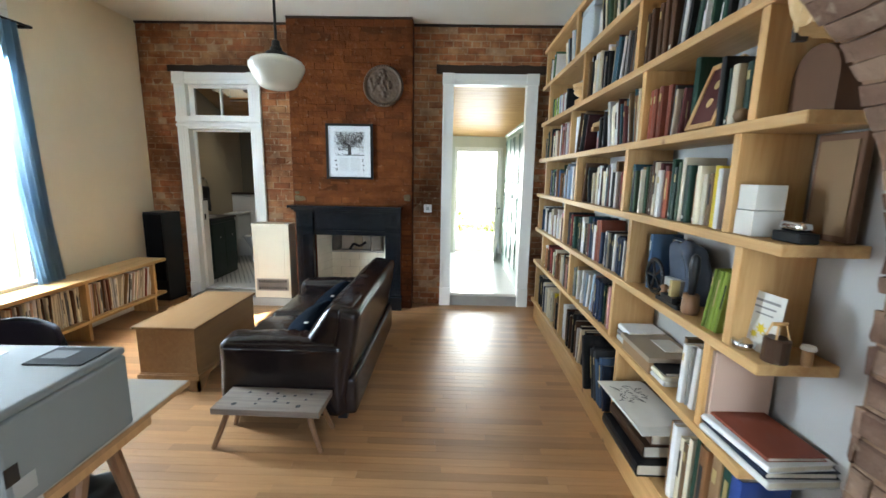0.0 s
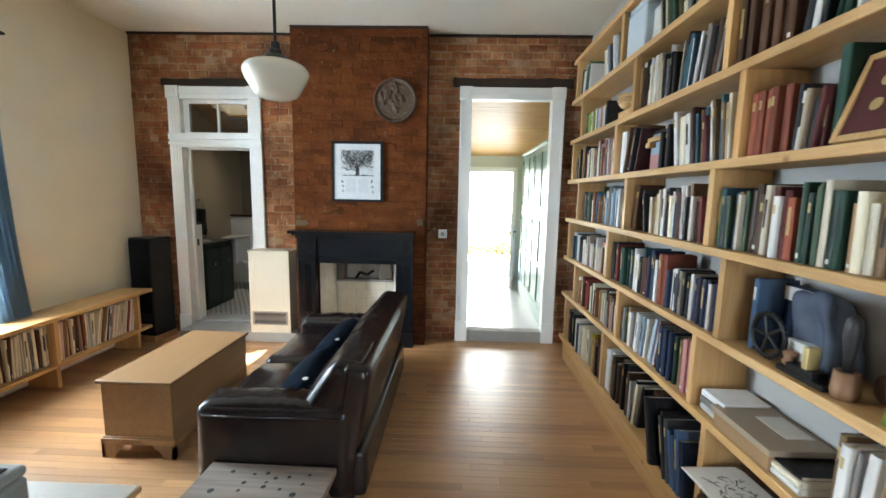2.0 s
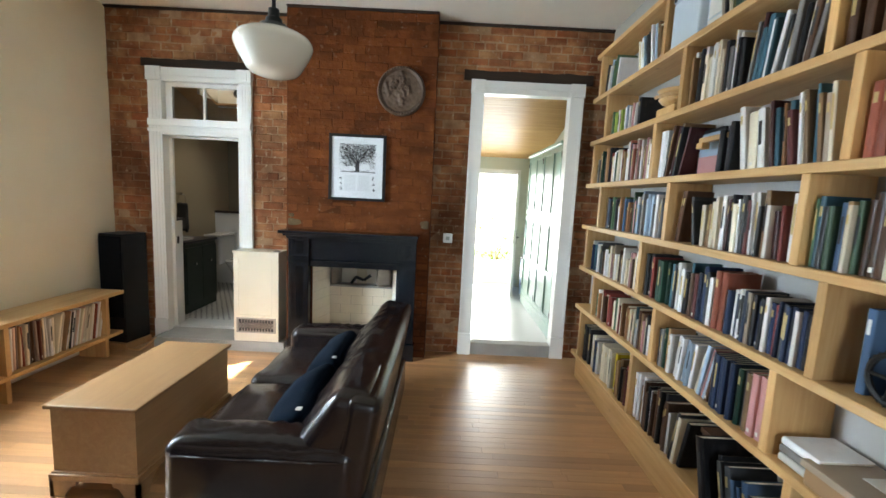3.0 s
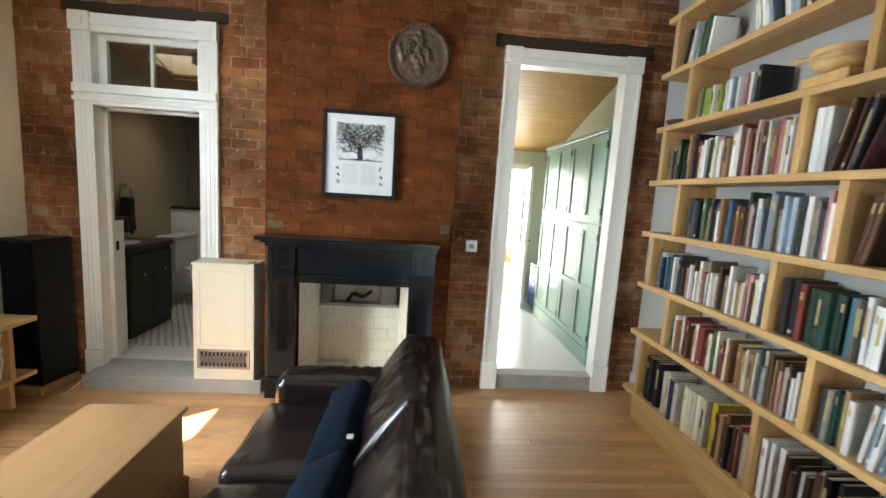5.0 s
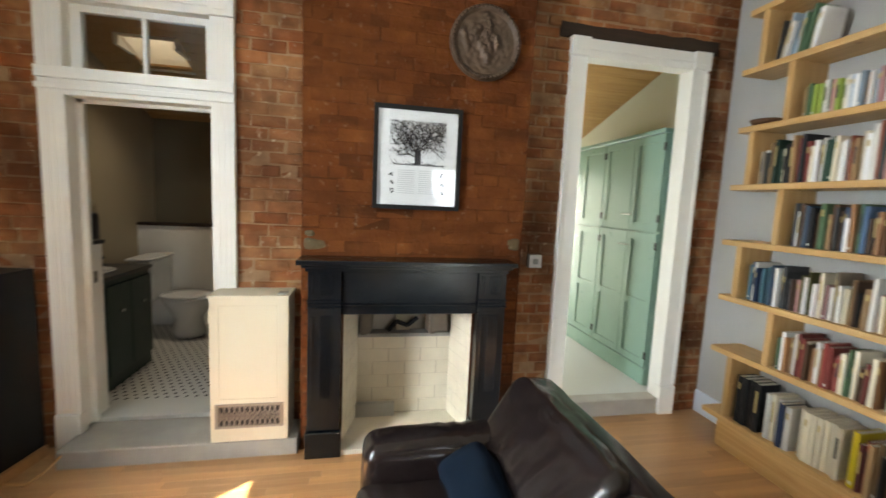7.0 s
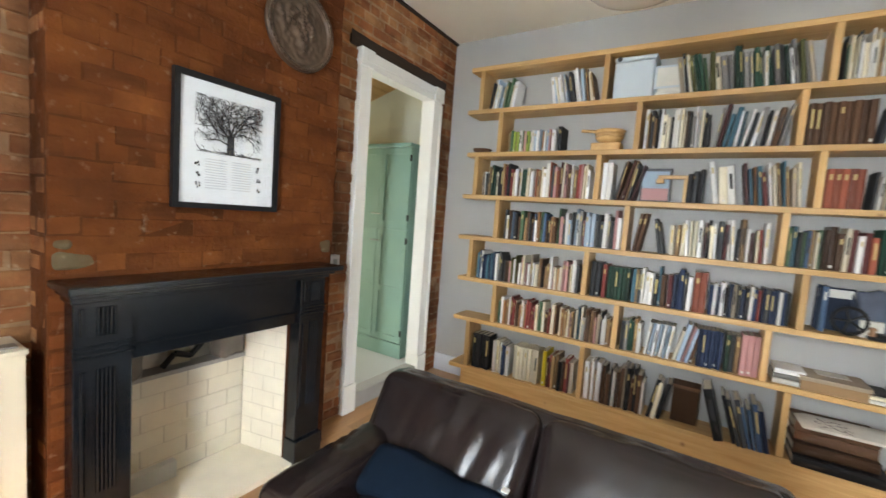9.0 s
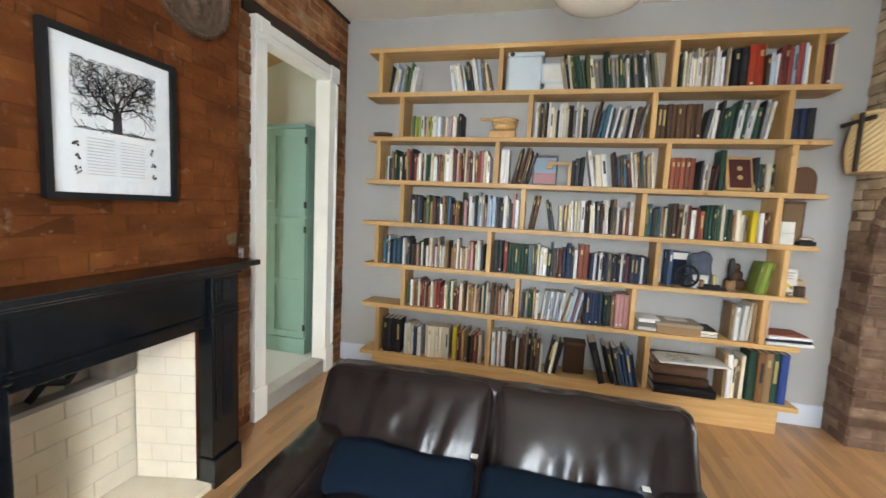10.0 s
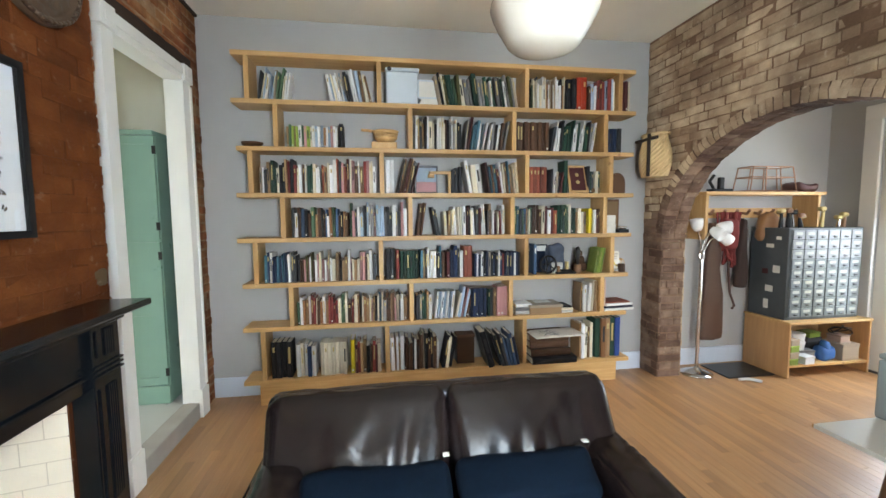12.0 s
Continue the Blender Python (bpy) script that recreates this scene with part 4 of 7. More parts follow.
flat_stack([(0.93, 1.24, 0.657, 0.24, 0.3, 0.024, "white", 4), (0.935, 1.25, 0.682, 0.23, 0.29, 0.02, "navy", 2), (0.93, 1.24, 0.703, 0.22, 0.28, 0.02, "white", 6), (0.95, 1.25, 0.724, 0.19, 0.25, 0.012, "brick", 3)], "in a pile on the shelf end")
flat_stack([(0.86, 1.9, 0.216, 0.26, 0.42, 0.06, "black", 0), (0.9, 1.92, 0.278, 0.24, 0.38, 0.062, "brown", 1), (0.94, 1.92, 0.342, 0.2, 0.37, 0.06, "brown", -1), (0.94, 1.92, 0.404, 0.2, 0.38, 0.062, "brown", 1)], "in a stack on the bottom shelf")
flat_stack([(0.95, 2.16, 0.657, 0.2, 0.16, 0.03, "white", 0), (0.95, 2.16, 0.689, 0.19, 0.16, 0.03, "grey", 0), (0.95, 2.16, 0.721, 0.19, 0.15, 0.03, "white", 0)], "in a stack on the shelf")

# ---- low shelf with record sleeves on the west wall ----
low = thing("low_shelf", "long low pine shelf along the wall under the window", "shelf", (X_W + 0.15, 3.6, 0))
part("top_board", boxes((-0.145, 0.18, -1.9, 0.91, 0.542, 0.575), bevel=0.003), M_PINE_Y, low)
part("lower_board", boxes((-0.145, 0.165, -1.88, 0.9, 0.17, 0.2), bevel=0.003), M_PINE_Y, low)
for y in (-1.75, -0.95, -0.1, 0.74):
    part("upright", boxes((-0.14, 0.16, y - 0.017, y + 0.017, 0.2, 0.542), bevel=0.002), M_PINE_Z, low)
    part("foot", boxes((-0.1, 0.145, y - 0.017, y + 0.017, 0.0, 0.17), bevel=0.002), M_PINE_Z, low)
rr = random.Random(8)
y = 3.52 - 0.02
SLEEVES = ["cream", "white", "grey", "tan", "brown", "blush", "brick", "cream", "charcoal", "cream", "white", "grey", "blush", "cream"]
for a, b in ((4.3, 3.54), (3.47, 2.7)):
    y = a
    while y > b + 0.02:
        t = rr.uniform(0.009, 0.024)
        lean = rr.uniform(9, 13) if y > 3.9 else rr.uniform(-2, 3)
        book(pose(X_W + 0.275 - rr.uniform(0, 0.02), y, 0.203, lean, 0, 180), 0.24, t, rr.uniform(0.29, 0.315), rr.choice(SLEEVES), "on the low pine shelf", "records on the low shelf", rr.choice((2, 3, None, None)), "record")
        y -= t + 0.0035

# ---- fireplace ----
mantel = thing("mantelpiece", "blue-black painted wooden mantelpiece with fluted pilasters", "mantelpiece", (-1.12, BR_Y, 0))


def mbox(*rows, bevel=0.004):
    return local(mantel, boxes(*rows, bevel=bevel, segments=1))


MY = 4.575
part("shelf", mbox((-1.79, -0.545, MY - 0.13, BR_Y + 0.003, 1.172, 1.2)), M_BLACK, mantel)
part("bed_moulding", mbox((-1.77, -0.555, MY - 0.07, BR_Y + 0.003, 1.148, 1.172)), M_BLACK, mantel)
part("lower_moulding", mbox((-1.755, -0.56, MY - 0.025, BR_Y + 0.003, 1.12, 1.148)), M_BLACK, mantel)
part("frieze", mbox((-1.553, -0.743, MY + 0.025, BR_Y + 0.003, 0.86, 1.12), (-1.553, -0.743, MY + 0.01, MY + 0.025, 0.915, 0.928)), M_BLACK, mantel)
for a, b in ((-1.743, -1.555), (-0.741, -0.565)):
    pil = part("pilaster", mbox((a, b, MY, BR_Y + 0.003, 0.16, 1.12)), M_BLACK, mantel)
    part("plinth_block", mbox((a - 0.01, b + 0.01, MY - 0.02, BR_Y + 0.003, 0.0, 0.16)), M_BLACK, mantel)
    for z in (0.905, 0.925, 0.945):
        part("capital_bead", mbox((a - 0.006, b + 0.006, MY - 0.012, MY + 0.01, z, z + 0.011)), M_BLACK, mantel)
    part("edge_bead", mbox((a + 0.018, a + 0.034, MY - 0.008, MY + 0.002, 0.36, 0.86), bevel=0.004), M_BLACK, mantel)
    part("edge_bead", mbox((a + 0.018, a + 0.034, MY - 0.008, MY + 0.002, 0.99, 1.1), bevel=0.004), M_BLACK, mantel)
    for k in range(5):
        c = a + 0.075 + 0.0135 * k
        part("reed", mbox((c - 0.005, c + 0.005, MY - 0.008, MY + 0.002, 0.36, 0.86), bevel=0.003), M_BLACK, mantel)
        part("reed", mbox((c - 0.005, c + 0.005, MY - 0.008, MY + 0.002, 0.985, 1.1), bevel=0.003), M_BLACK, mantel)

fb = tagged(new("firebox"), "firebox lined with pale firebrick, stone smoke shelf above", "fireplace", kind="structure")
part("hearth_slab", boxes((-1.552, -0.744, 4.58, 5.12, -0.008, 0.03)), M_FIREBRICK, fb)
part("backing", boxes((-1.5, -0.78, 5.0, 5.1, 0.03, 0.6), (-1.65, -1.548, 4.672, 5.1, 0.03, 0.9), (-0.747, -0.65, 4.672, 5.1, 0.03, 0.9), (-1.6, -0.68, 5.08, 5.14, 0.6, 1.2)), M_FIREMORTAR, fb)
frng = random.Random(2)
for k in range(6):
    z0 = 0.036 + k * 0.094
    x = -1.47 if k % 2 == 0 else -1.47 - 0.11
    while x < -0.82:
        a, b = max(x, -1.47), min(x + 0.222, -0.81)
        if b - a > 0.03:
            part("firebrick", boxes((a + 0.002, b - 0.002, 4.997 + frng.uniform(-0.001, 0.001), 5.0, z0, z0 + 0.09)), M_FIREBRICK, fb)
        x += 0.225
for (xa, ya), (xb, yb), y0, y1 in (((-1.545, 4.672), (-1.46, 4.98), 0.0015, 0.02), ((-0.75, 4.672), (-0.82, 4.98), -0.02, -0.0015)):
    part("side_backing", boxes((0.0, math.hypot(xb - xa, yb - ya), y0, y1, 0.034, 0.876), m=pose(xa, ya, 0, 0, 0, math.degrees(math.atan2(yb - ya, xb - xa)))), M_FIREMORTAR, fb)
for k in range(9):
    z0 = 0.036 + k * 0.094
    for (xa, ya), (xb, yb) in (((-1.545, 4.672), (-1.46, 4.98)), ((-0.75, 4.672), (-0.82, 4.98))):
        n = 2
        off = 0.5 if k % 2 else 0.0
        for j in range(-1, n + 1):
            s0, s1 = max(0, (j + off) / n), min(1, (j + 1 + off) / n)
            if s1 - s0 < 0.08:
                continue
            ln = math.hypot(xb - xa, yb - ya)
            m = pose(xa, ya, 0, 0, 0, math.degrees(math.atan2(yb - ya, xb - xa)))
            sgn = -1 if xa < -1 else 1
            part("firebrick", boxes((s0 * ln + 0.002, s1 * ln - 0.002, -0.0025 if sgn > 0 else 0.0, 0.0 if sgn > 0 else 0.0025, z0, z0 + 0.09), m=m), M_FIREBRICK, fb)
part("smoke_shelf", boxes((-1.46, -0.82, 4.96, 5.07, 0.6, 0.625), bevel=0.004), M_CONCRETE, fb, "pale stone ledge")
for x0, x1 in ((-1.45, -1.36), (-0.98, -0.83)):
    part("corbel_stone", cushion(x0, x1, 4.93, 5.07, 0.625, 0.86, 0.03, wrinkle=0.02, seed=x0), M_STONE, fb, "dark rough stone")
part("damper", tube([(-1.25, 5.02, 0.63), (-1.2, 5.0, 0.7), (-1.12, 5.0, 0.67), (-1.05, 5.02, 0.72)], 0.016), M_IRON, fb, "rusty iron damper lever")

# ---- radiator cover ----
rad = thing("radiator_cover", "cream-white panelled cabinet with a pierced metal grille at its foot", "radiator cover", (-2.065, 4.738, 0.1))
M_CREAMPAINT = paint("cream-white cabinet paint", (0.64, 0.58, 0.45), 0.4, 0.05)
part("body", boxes((-0.212, 0.212, -0.11, 0.1, 0.0, 0.85), bevel=0.003), M_CREAMPAINT, rad)
part("top", boxes((-0.217, 0.217, -0.118, 0.105, 0.85, 0.868), bevel=0.003), M_CREAMPAINT, rad)
part("panel_moulding", boxes((-0.165, 0.15, -0.113, -0.109, 0.804, 0.808), (-0.165, 0.15, -0.114, -0.109, 0.252, 0.26), (-0.165, -0.161, -0.113, -0.109, 0.26, 0.8), (0.146, 0.15, -0.113, -0.109, 0.26, 0.8)), M_CREAMPAINT, rad)
M_GRILLE = plain("dull pewter grille", (0.3, 0.28, 0.25), 0.5, 0.6)
gr = part("grille", boxes((-0.185, 0.185, -0.117, -0.108, 0.085, 0.1), (-0.185, 0.185, -0.117, -0.108, 0.215, 0.23), (-0.185, -0.165, -0.117, -0.108, 0.1, 0.215), (0.165, 0.185, -0.117, -0.108, 0.1, 0.215)), M_GRILLE, rad, "dull pewter scrollwork grille")
# black sheet in place of the shade behind the scrollwork
part("grille_shadow", boxes((-0.165, 0.165, -0.1125, -0.109, 0.1, 0.215)), M_INK_DARK, gr)
bm = bmesh.new()
for i in range(12):
    x = -0.15 + i * 0.0275
    for s in (1, -1):
        rod(bm, (x - 0.02, -0.115, 0.1575 - s * 0.055), (x + 0.02, -0.115, 0.1575 + s * 0.055), 0.003, steps=5)
    for k in range(8):
        a0, a1 = 2 * math.pi * k / 8, 2 * math.pi * (k + 1) / 8
        rod(bm, (x + 0.012 * math.cos(a0), -0.115, 0.1575 + 0.02 * math.sin(a0)), (x + 0.012 * math.cos(a1), -0.115, 0.1575 + 0.02 * math.sin(a1)), 0.0028, steps=4)
part("scrollwork", bm, M_GRILLE, gr)
part("control", boxes((0.15, 0.2, -0.08, -0.03, 0.868, 0.876), bevel=0.002), M_GRILLE, rad)

# ---- print over the mantel ----
pic = thing("framed_print", "black-framed print of a spreading tree above text blocks", "picture", (-1.138, BR_Y - 0.004, 1.488))
W, H = 0.515, 0.595
part("frame", boxes((-W / 2, -W / 2 + 0.025, -0.028, 0, 0, H), (W / 2 - 0.025, W / 2, -0.028, 0, 0, H), (-W / 2 + 0.025, W / 2 - 0.025, -0.028, 0, 0, 0.025), (-W / 2 + 0.025, W / 2 - 0.025, -0.028, 0, H - 0.025, H)), plain("matt black frame", (0.009, 0.009, 0.01), 0.6, 0, 0.2, spec=0.25), pic)
part("mat", boxes((-W / 2 + 0.02, W / 2 - 0.02, -0.012, -0.004, 0.02, H - 0.02)), plain("white print paper", (0.62, 0.62, 0.61), 0.7, 0, 0.02), pic, "white paper")
tr = random.Random(12)
bm = bmesh.new()


def branch(x, z, ang, ln, r, depth):
    x1, z1 = x + ln * math.cos(ang), z + ln * math.sin(ang)
    x1, z1 = max(-0.165, min(0.165, x1)), max(0.25, min(0.51, z1))
    n = Vector((-(z1 - z), 0, x1 - x))
    n = n.normalized() if n.length > 1e-5 else Vector((1, 0, 0))
    q = [bm.verts.new(p) for p in (Vector((x, -0.0135, z)) - n * r, Vector((x1, -0.0135, z1)) - n * r * 0.7, Vector((x1, -0.0135, z1)) + n * r * 0.7, Vector((x, -0.0135, z)) + n * r)]
    bm.faces.new(q)
    if depth:
        for k in range(3 if depth > 2 else 2):
            branch(x1, z1, ang + tr.uniform(-0.95, 0.95), ln * tr.uniform(0.68, 0.95), r * 0.72, depth - 1)


for k in range(5):
    branch(tr.uniform(-0.01, 0.01), 0.3, math.pi / 2 + tr.uniform(-1.4, 1.4), 0.06, 0.003, 2)
for k in range(9):
    branch(tr.uniform(-0.012, 0.012), tr.uniform(0.32, 0.345), math.pi / 2 + (k - 4) * 0.3, 0.075, 0.0035, 2)
for k in range(150):
    branch(tr.uniform(-0.155, 0.155), tr.uniform(0.34, 0.505), tr.uniform(0, 6.28), 0.02, 0.0013, 3)
for k in range(16):
    branch(tr.uniform(-0.13, 0.13), 0.262, tr.choice((0.1, 3.0)), 0.03, 0.002, 1)
for x0, x1, z0, z1 in ((-0.018, 0.018, 0.258, 0.34), (-0.155, 0.155, 0.257, 0.26)):
    bm.faces.new([bm.verts.new(p) for p in ((x0, -0.0137, z0), (x1, -0.0137, z0), (x1, -0.0137, z1), (x0, -0.0137, z1))])
part("tree_drawing", bm, M_INK_DARK, pic, "black ink and dark of holes tree")
bm = bmesh.new()
for col in (-0.115, 0.01):
    for k in range(12):
        z = 0.225 - k * 0.012
        bm.faces.new([bm.verts.new(p) for p in ((col, -0.0132, z), (col + 0.105 - tr.uniform(0, 0.01), -0.0132, z), (col + 0.1, -0.0132, z + 0.004), (col, -0.0132, z + 0.004))])
part("text_lines", bm, plain("pale grey print", (0.42, 0.42, 0.42), 0.7), pic, "unreadable grey lines of print")
bm = bmesh.new()
for x in (-0.155, 0.145):
    for k in range(3):
        z = 0.1 + 0.05 * k
        for j in range(5):
            a, b = x + tr.uniform(-0.012, 0.012), z + tr.uniform(-0.012, 0.012)
            bm.faces.new([bm.verts.new(p) for p in ((a, -0.0134, b), (a + 0.01, -0.0134, b + 0.002), (a + 0.007, -0.0134, b + 0.012), (a + 0.001, -0.0134, b + 0.008))])
part("vignettes", bm, M_INK_DARK, pic)
pane = part("glazing", boxes((-W / 2 + 0.025, W / 2 - 0.025, -0.022, -0.02, 0.025, H - 0.025)), M_GLASS, pic)
pane.visible_shadow = False

# ---- relief roundel ----
med = thing("relief_roundel", "dark bronze-coloured round plaque with worn figures in relief", "plaque", (-0.762, BR_Y - 0.004, 2.478))
M_BRONZE = plain("dark bronze plaster", (0.1, 0.062, 0.04), 0.4, 0.25, 0.4, 9.0, 0.3)
ROUND = random.Random(31)
STROKES = []
for k in range(13):      # limbs, drapery and heads of the worn figures
    a, r = ROUND.uniform(0, 6.28), ROUND.uniform(0.02, 0.12)
    x, z = r * math.cos(a), r * math.sin(a)
    turn = ROUND.uniform(0.9, 2.2)
    for j in range(ROUND.randint(3, 6)):
        STROKES.append((x, z, ROUND.uniform(0.013, 0.024), ROUND.uniform(0.012, 0.026)))
        x, z = x + 0.022 * math.cos(turn), z + 0.022 * math.sin(turn)
        turn += ROUND.uniform(-0.5, 0.5)


def relief(x, z):
    r = math.hypot(x, z)
    h = 0.014 + 0.006 * noise.noise(Vector((x * 40, z * 40, 0.3)))
    if r < 0.175:
        h += max((d * math.exp(-((x - a) ** 2 + (z - b) ** 2) / (w * w)) for a, b, w, d in STROKES), default=0) * min(1, (0.185 - r) / 0.03)
    if r > 0.178:
        h += 0.016 * math.sin(min(1, (r - 0.178) / 0.034) * math.pi) ** 0.7
    return h


bm = bmesh.new()
rings = []
for j in range(1, 49):
    r = 0.214 * j / 48
    rings.append([bm.verts.new((r * math.cos(2 * math.pi * i / 96), -relief(r * math.cos(2 * math.pi * i / 96), r * math.sin(2 * math.pi * i / 96)), r * math.sin(2 * math.pi * i / 96))) for i in range(96)])
rings.append([bm.verts.new((0.214 * math.cos(2 * math.pi * i / 96), 0.0, 0.214 * math.sin(2 * math.pi * i / 96))) for i in range(96)])
for p, q in zip(rings, rings[1:]):
    for i in range(96):
        bm.faces.new((p[i], p[(i + 1) % 96], q[(i + 1) % 96], q[i]))
bm.faces.new(rings[0])
part("disc", bm, M_BRONZE, med, smooth=True)
part("rim", tube([(0.2 * math.cos(2 * math.pi * k / 48), -0.03, 0.2 * math.sin(2 * math.pi * k / 48)) for k in range(49)], 0.009, 6), M_BRONZE, med, smooth=True)

# ---- wall switch ----
sw = thing("light_switch", "square metal light switch plate on the brick wall", "switch", (-0.28, Y_N - 0.006, 1.165))
part("plate", boxes((-0.045, 0.045, -0.035, 0.006, -0.045, 0.045), bevel=0.004), plain("galvanised steel", (0.5, 0.5, 0.5), 0.4, 0.5), sw)
part("toggle", boxes((-0.018, 0.018, -0.042, -0.035, -0.018, 0.018), bevel=0.002), M_PLASTIC_W, sw)

# ---- loudspeaker ----
spk = thing("loudspeaker", "tall black floor-standing loudspeaker on a low wooden plinth", "loudspeaker", (-3.335, 4.675, 0.0), rz=-8)
part("plinth", boxes((-0.14, 0.14, -0.16, 0.13, 0.0, 0.06), bevel=0.004), M_PLY, spk, "pale plywood plinth")
part("cabinet", boxes((-0.125, 0.125, -0.13, 0.13, 0.06, 1.08), bevel=0.006), plain("black ash veneer", (0.008, 0.007, 0.007), 0.4, 0, 0.3, 12.0, 0.05, 0.3), spk)
part("grille_cloth", boxes((-0.115, 0.115, -0.145, -0.131, 0.3, 1.06), bevel=0.006), plain("black speaker cloth", (0.006, 0.006, 0.007), 0.9, 0, 0.3, 60.0, 0.5, 0.08), spk)
tagged(new("speaker_cable", mesh_of(tube([(-3.22, 4.52, 0.012), (-3.1, 4.5, 0.012), (-3.04, 4.54, 0.05), (-2.98, 4.56, 0.118)], 0.006), "speaker_cable", M_PLY)), "tan loudspeaker cable lying on the floor beside the step", "cable")

# ---- pendant lamp ----
LX, LY, LZ = -1.18, 2.885, 2.088      # the shade's lowest point
lamp = thing("pendant_lamp", "schoolhouse pendant lamp with opal glass shade on a black rod, unlit", "pendant lamp", (LX, LY, CEIL))
DROP = LZ - CEIL
part("canopy", lathe([(0.03, 0.0), (0.065, -0.005), (0.06, -0.025), (0.02, -0.04)], 24), M_IRON, lamp, smooth=True)
part("rod", rods(((0, 0, -0.03), (0, 0, DROP + 0.3), 0.009)), M_IRON, lamp)
part("fitter", lathe([(0.012, DROP + 0.315), (0.024, DROP + 0.31), (0.026, DROP + 0.272), (0.036, DROP + 0.268), (0.04, DROP + 0.244), (0.062, DROP + 0.238), (0.078, DROP + 0.22), (0.078, DROP + 0.207), (0.06, DROP + 0.205)], 32), M_IRON, lamp)
part("shade", lathe([(0.07, DROP + 0.214), (0.085, DROP + 0.212), (0.13, DROP + 0.2), (0.162, DROP + 0.183), (0.176, DROP + 0.164), (0.179, DROP + 0.148), (0.174, DROP + 0.13), (0.158, DROP + 0.096), (0.137, DROP + 0.06), (0.122, DROP + 0.034), (0.105, DROP + 0.019), (0.075, DROP + 0.008), (0.04, DROP + 0.002), (0.01, DROP)], 56), M_OPAL, lamp, "opal glass shade", smooth=True)

# ---- curtain ----
def curtain(top, foot, z0, z1):
    mid_y = (foot[0] + foot[1]) / 2
    c = thing("curtain", "blue-grey cotton curtain drawn aside at the window", "curtain", (X_W + 0.1, mid_y, z0), "curtains")
    bm = bmesh.new()
    n, k = 60, 14
    grid = []
    for j in range(k + 1):
        v = j / k
        row = []
        for i in range(n + 1):
            u = i / n
            w = v ** 0.8
            ya = foot[0] + (foot[1] - foot[0]) * u
            yb = top[0] + (top[1] - top[0]) * u
            row.append(bm.verts.new((0.028 * math.sin(u * 34 + 2 * math.sin(v * 3)) + 0.01 * math.sin(u * 11 + v * 5), ya + (yb - ya) * w - mid_y, v * (z1 - z0))))
        grid.append(row)
    for j in range(k):
        for i in range(n):
            bm.faces.new((grid[j][i], grid[j][i + 1], grid[j + 1][i + 1], grid[j + 1][i]))
    bmesh.ops.solidify(bm, geom=bm.faces[:], thickness=0.003)
    m = Mat("blue-grey cotton", 0.9)
    nn = m.noise(3.0, 4)
    m.colour(m.mix(nn, (0.2, 0.26, 0.31), (0.27, 0.335, 0.385)))
    m.b.inputs["Transmission Weight"].default_value = 0.0
    m.bump(m.noise(300.0, 2), 0.3, 0.002)
    tr_ = m.node("ShaderNodeBsdfTranslucent", Color=(0.4, 0.56, 0.68, 1))
    mx = m.node("ShaderNodeMixShader", Fac=0.6)
    m.t.links.new(m.b.outputs[0], mx.inputs[1])
    m.t.links.new(tr_.outputs[0], mx.inputs[2])
    m.t.links.new(mx.outputs[0], m.t.nodes["Material Output"].inputs[0])
    part("cloth", bm, m.m, c, smooth=True)
    return c


curtain((3.13, 3.41), (3.28, 3.52), 0.58, 2.66)
# unseen second curtain, added to trim the sun patch on the floor
curtain((2.13, 2.86), (2.1, 2.5), 0.58, 2.66)
rodob = thing("curtain_rod", "thin dark iron curtain rod above the window", "curtain rod", (X_W + 0.1, 2.75, 2.67))
part("rod", rods(((0, -0.8, 0), (0, 0.8, 0), 0.01)), M_IRON, rodob)
for y in (-0.78, 0.78):
    part("bracket", boxes((-0.1, 0.0, y - 0.012, y + 0.012, -0.012, 0.012)), M_IRON, rodob)

# ---- milking-stool bench ----
bench = thing("bench", "small weathered plank bench with drilled holes and splayed legs", "bench", (-1.012, 2.195, 0), rz=-1)
top = part("top", boxes((-0.308, 0.308, -0.125, 0.125, 0.212, 0.25), bevel=0.005), M_GREYWOOD, bench)
# black discs laid on the solid top, painting the shade inside drilled holes
for x, y, r in ((-0.2, -0.07, 0.015), (-0.17, 0.06, 0.011), (-0.08, -0.01, 0.011), (-0.06, 0.05, 0.009), (-0.08, -0.06, 0.009), (0.0, 0.06, 0.01), (0.02, -0.03, 0.012), (0.05, 0.03, 0.01), (0.1, -0.04, 0.009), (0.11, 0.04, 0.01), (0.17, -0.07, 0.015), (0.19, 0.0, 0.009), (0.2, 0.06, 0.009), (0.02, 0.0, 0.008)):
    part("hole", lathe([(r * 0.5, 0.2505), (r, 0.2508), (r * 0.96, 0.2512), (r * 0.3, 0.2511)], 14, (x, y, 0)), M_INK_DARK, top)
for x, y in ((-0.23, -0.08), (0.23, -0.08), (-0.23, 0.08), (0.23, 0.08)):
    part("leg", rods(((x, y, 0.213), (x * 1.34, y * 1.45, 0.0), 0.017, 0.014)), M_LEG, bench)

# ---- desk, printer, chair ----
desk = thing("desk", "plain pale-topped desk on angled wooden trestle legs", "desk", (-1.6, 1.315, -0.06))
part("tabletop", boxes((-0.75, 0.482, -0.33, 0.315, 0.7, 0.72), bevel=0.003), paint("pale cream laminate", (0.5, 0.45, 0.38), 0.45), desk)
for x in (0.44, -0.74):
    part("edge_rail", boxes((x, x + 0.03, -0.32, 0.1, 0.655, 0.698)), M_PLY, desk)
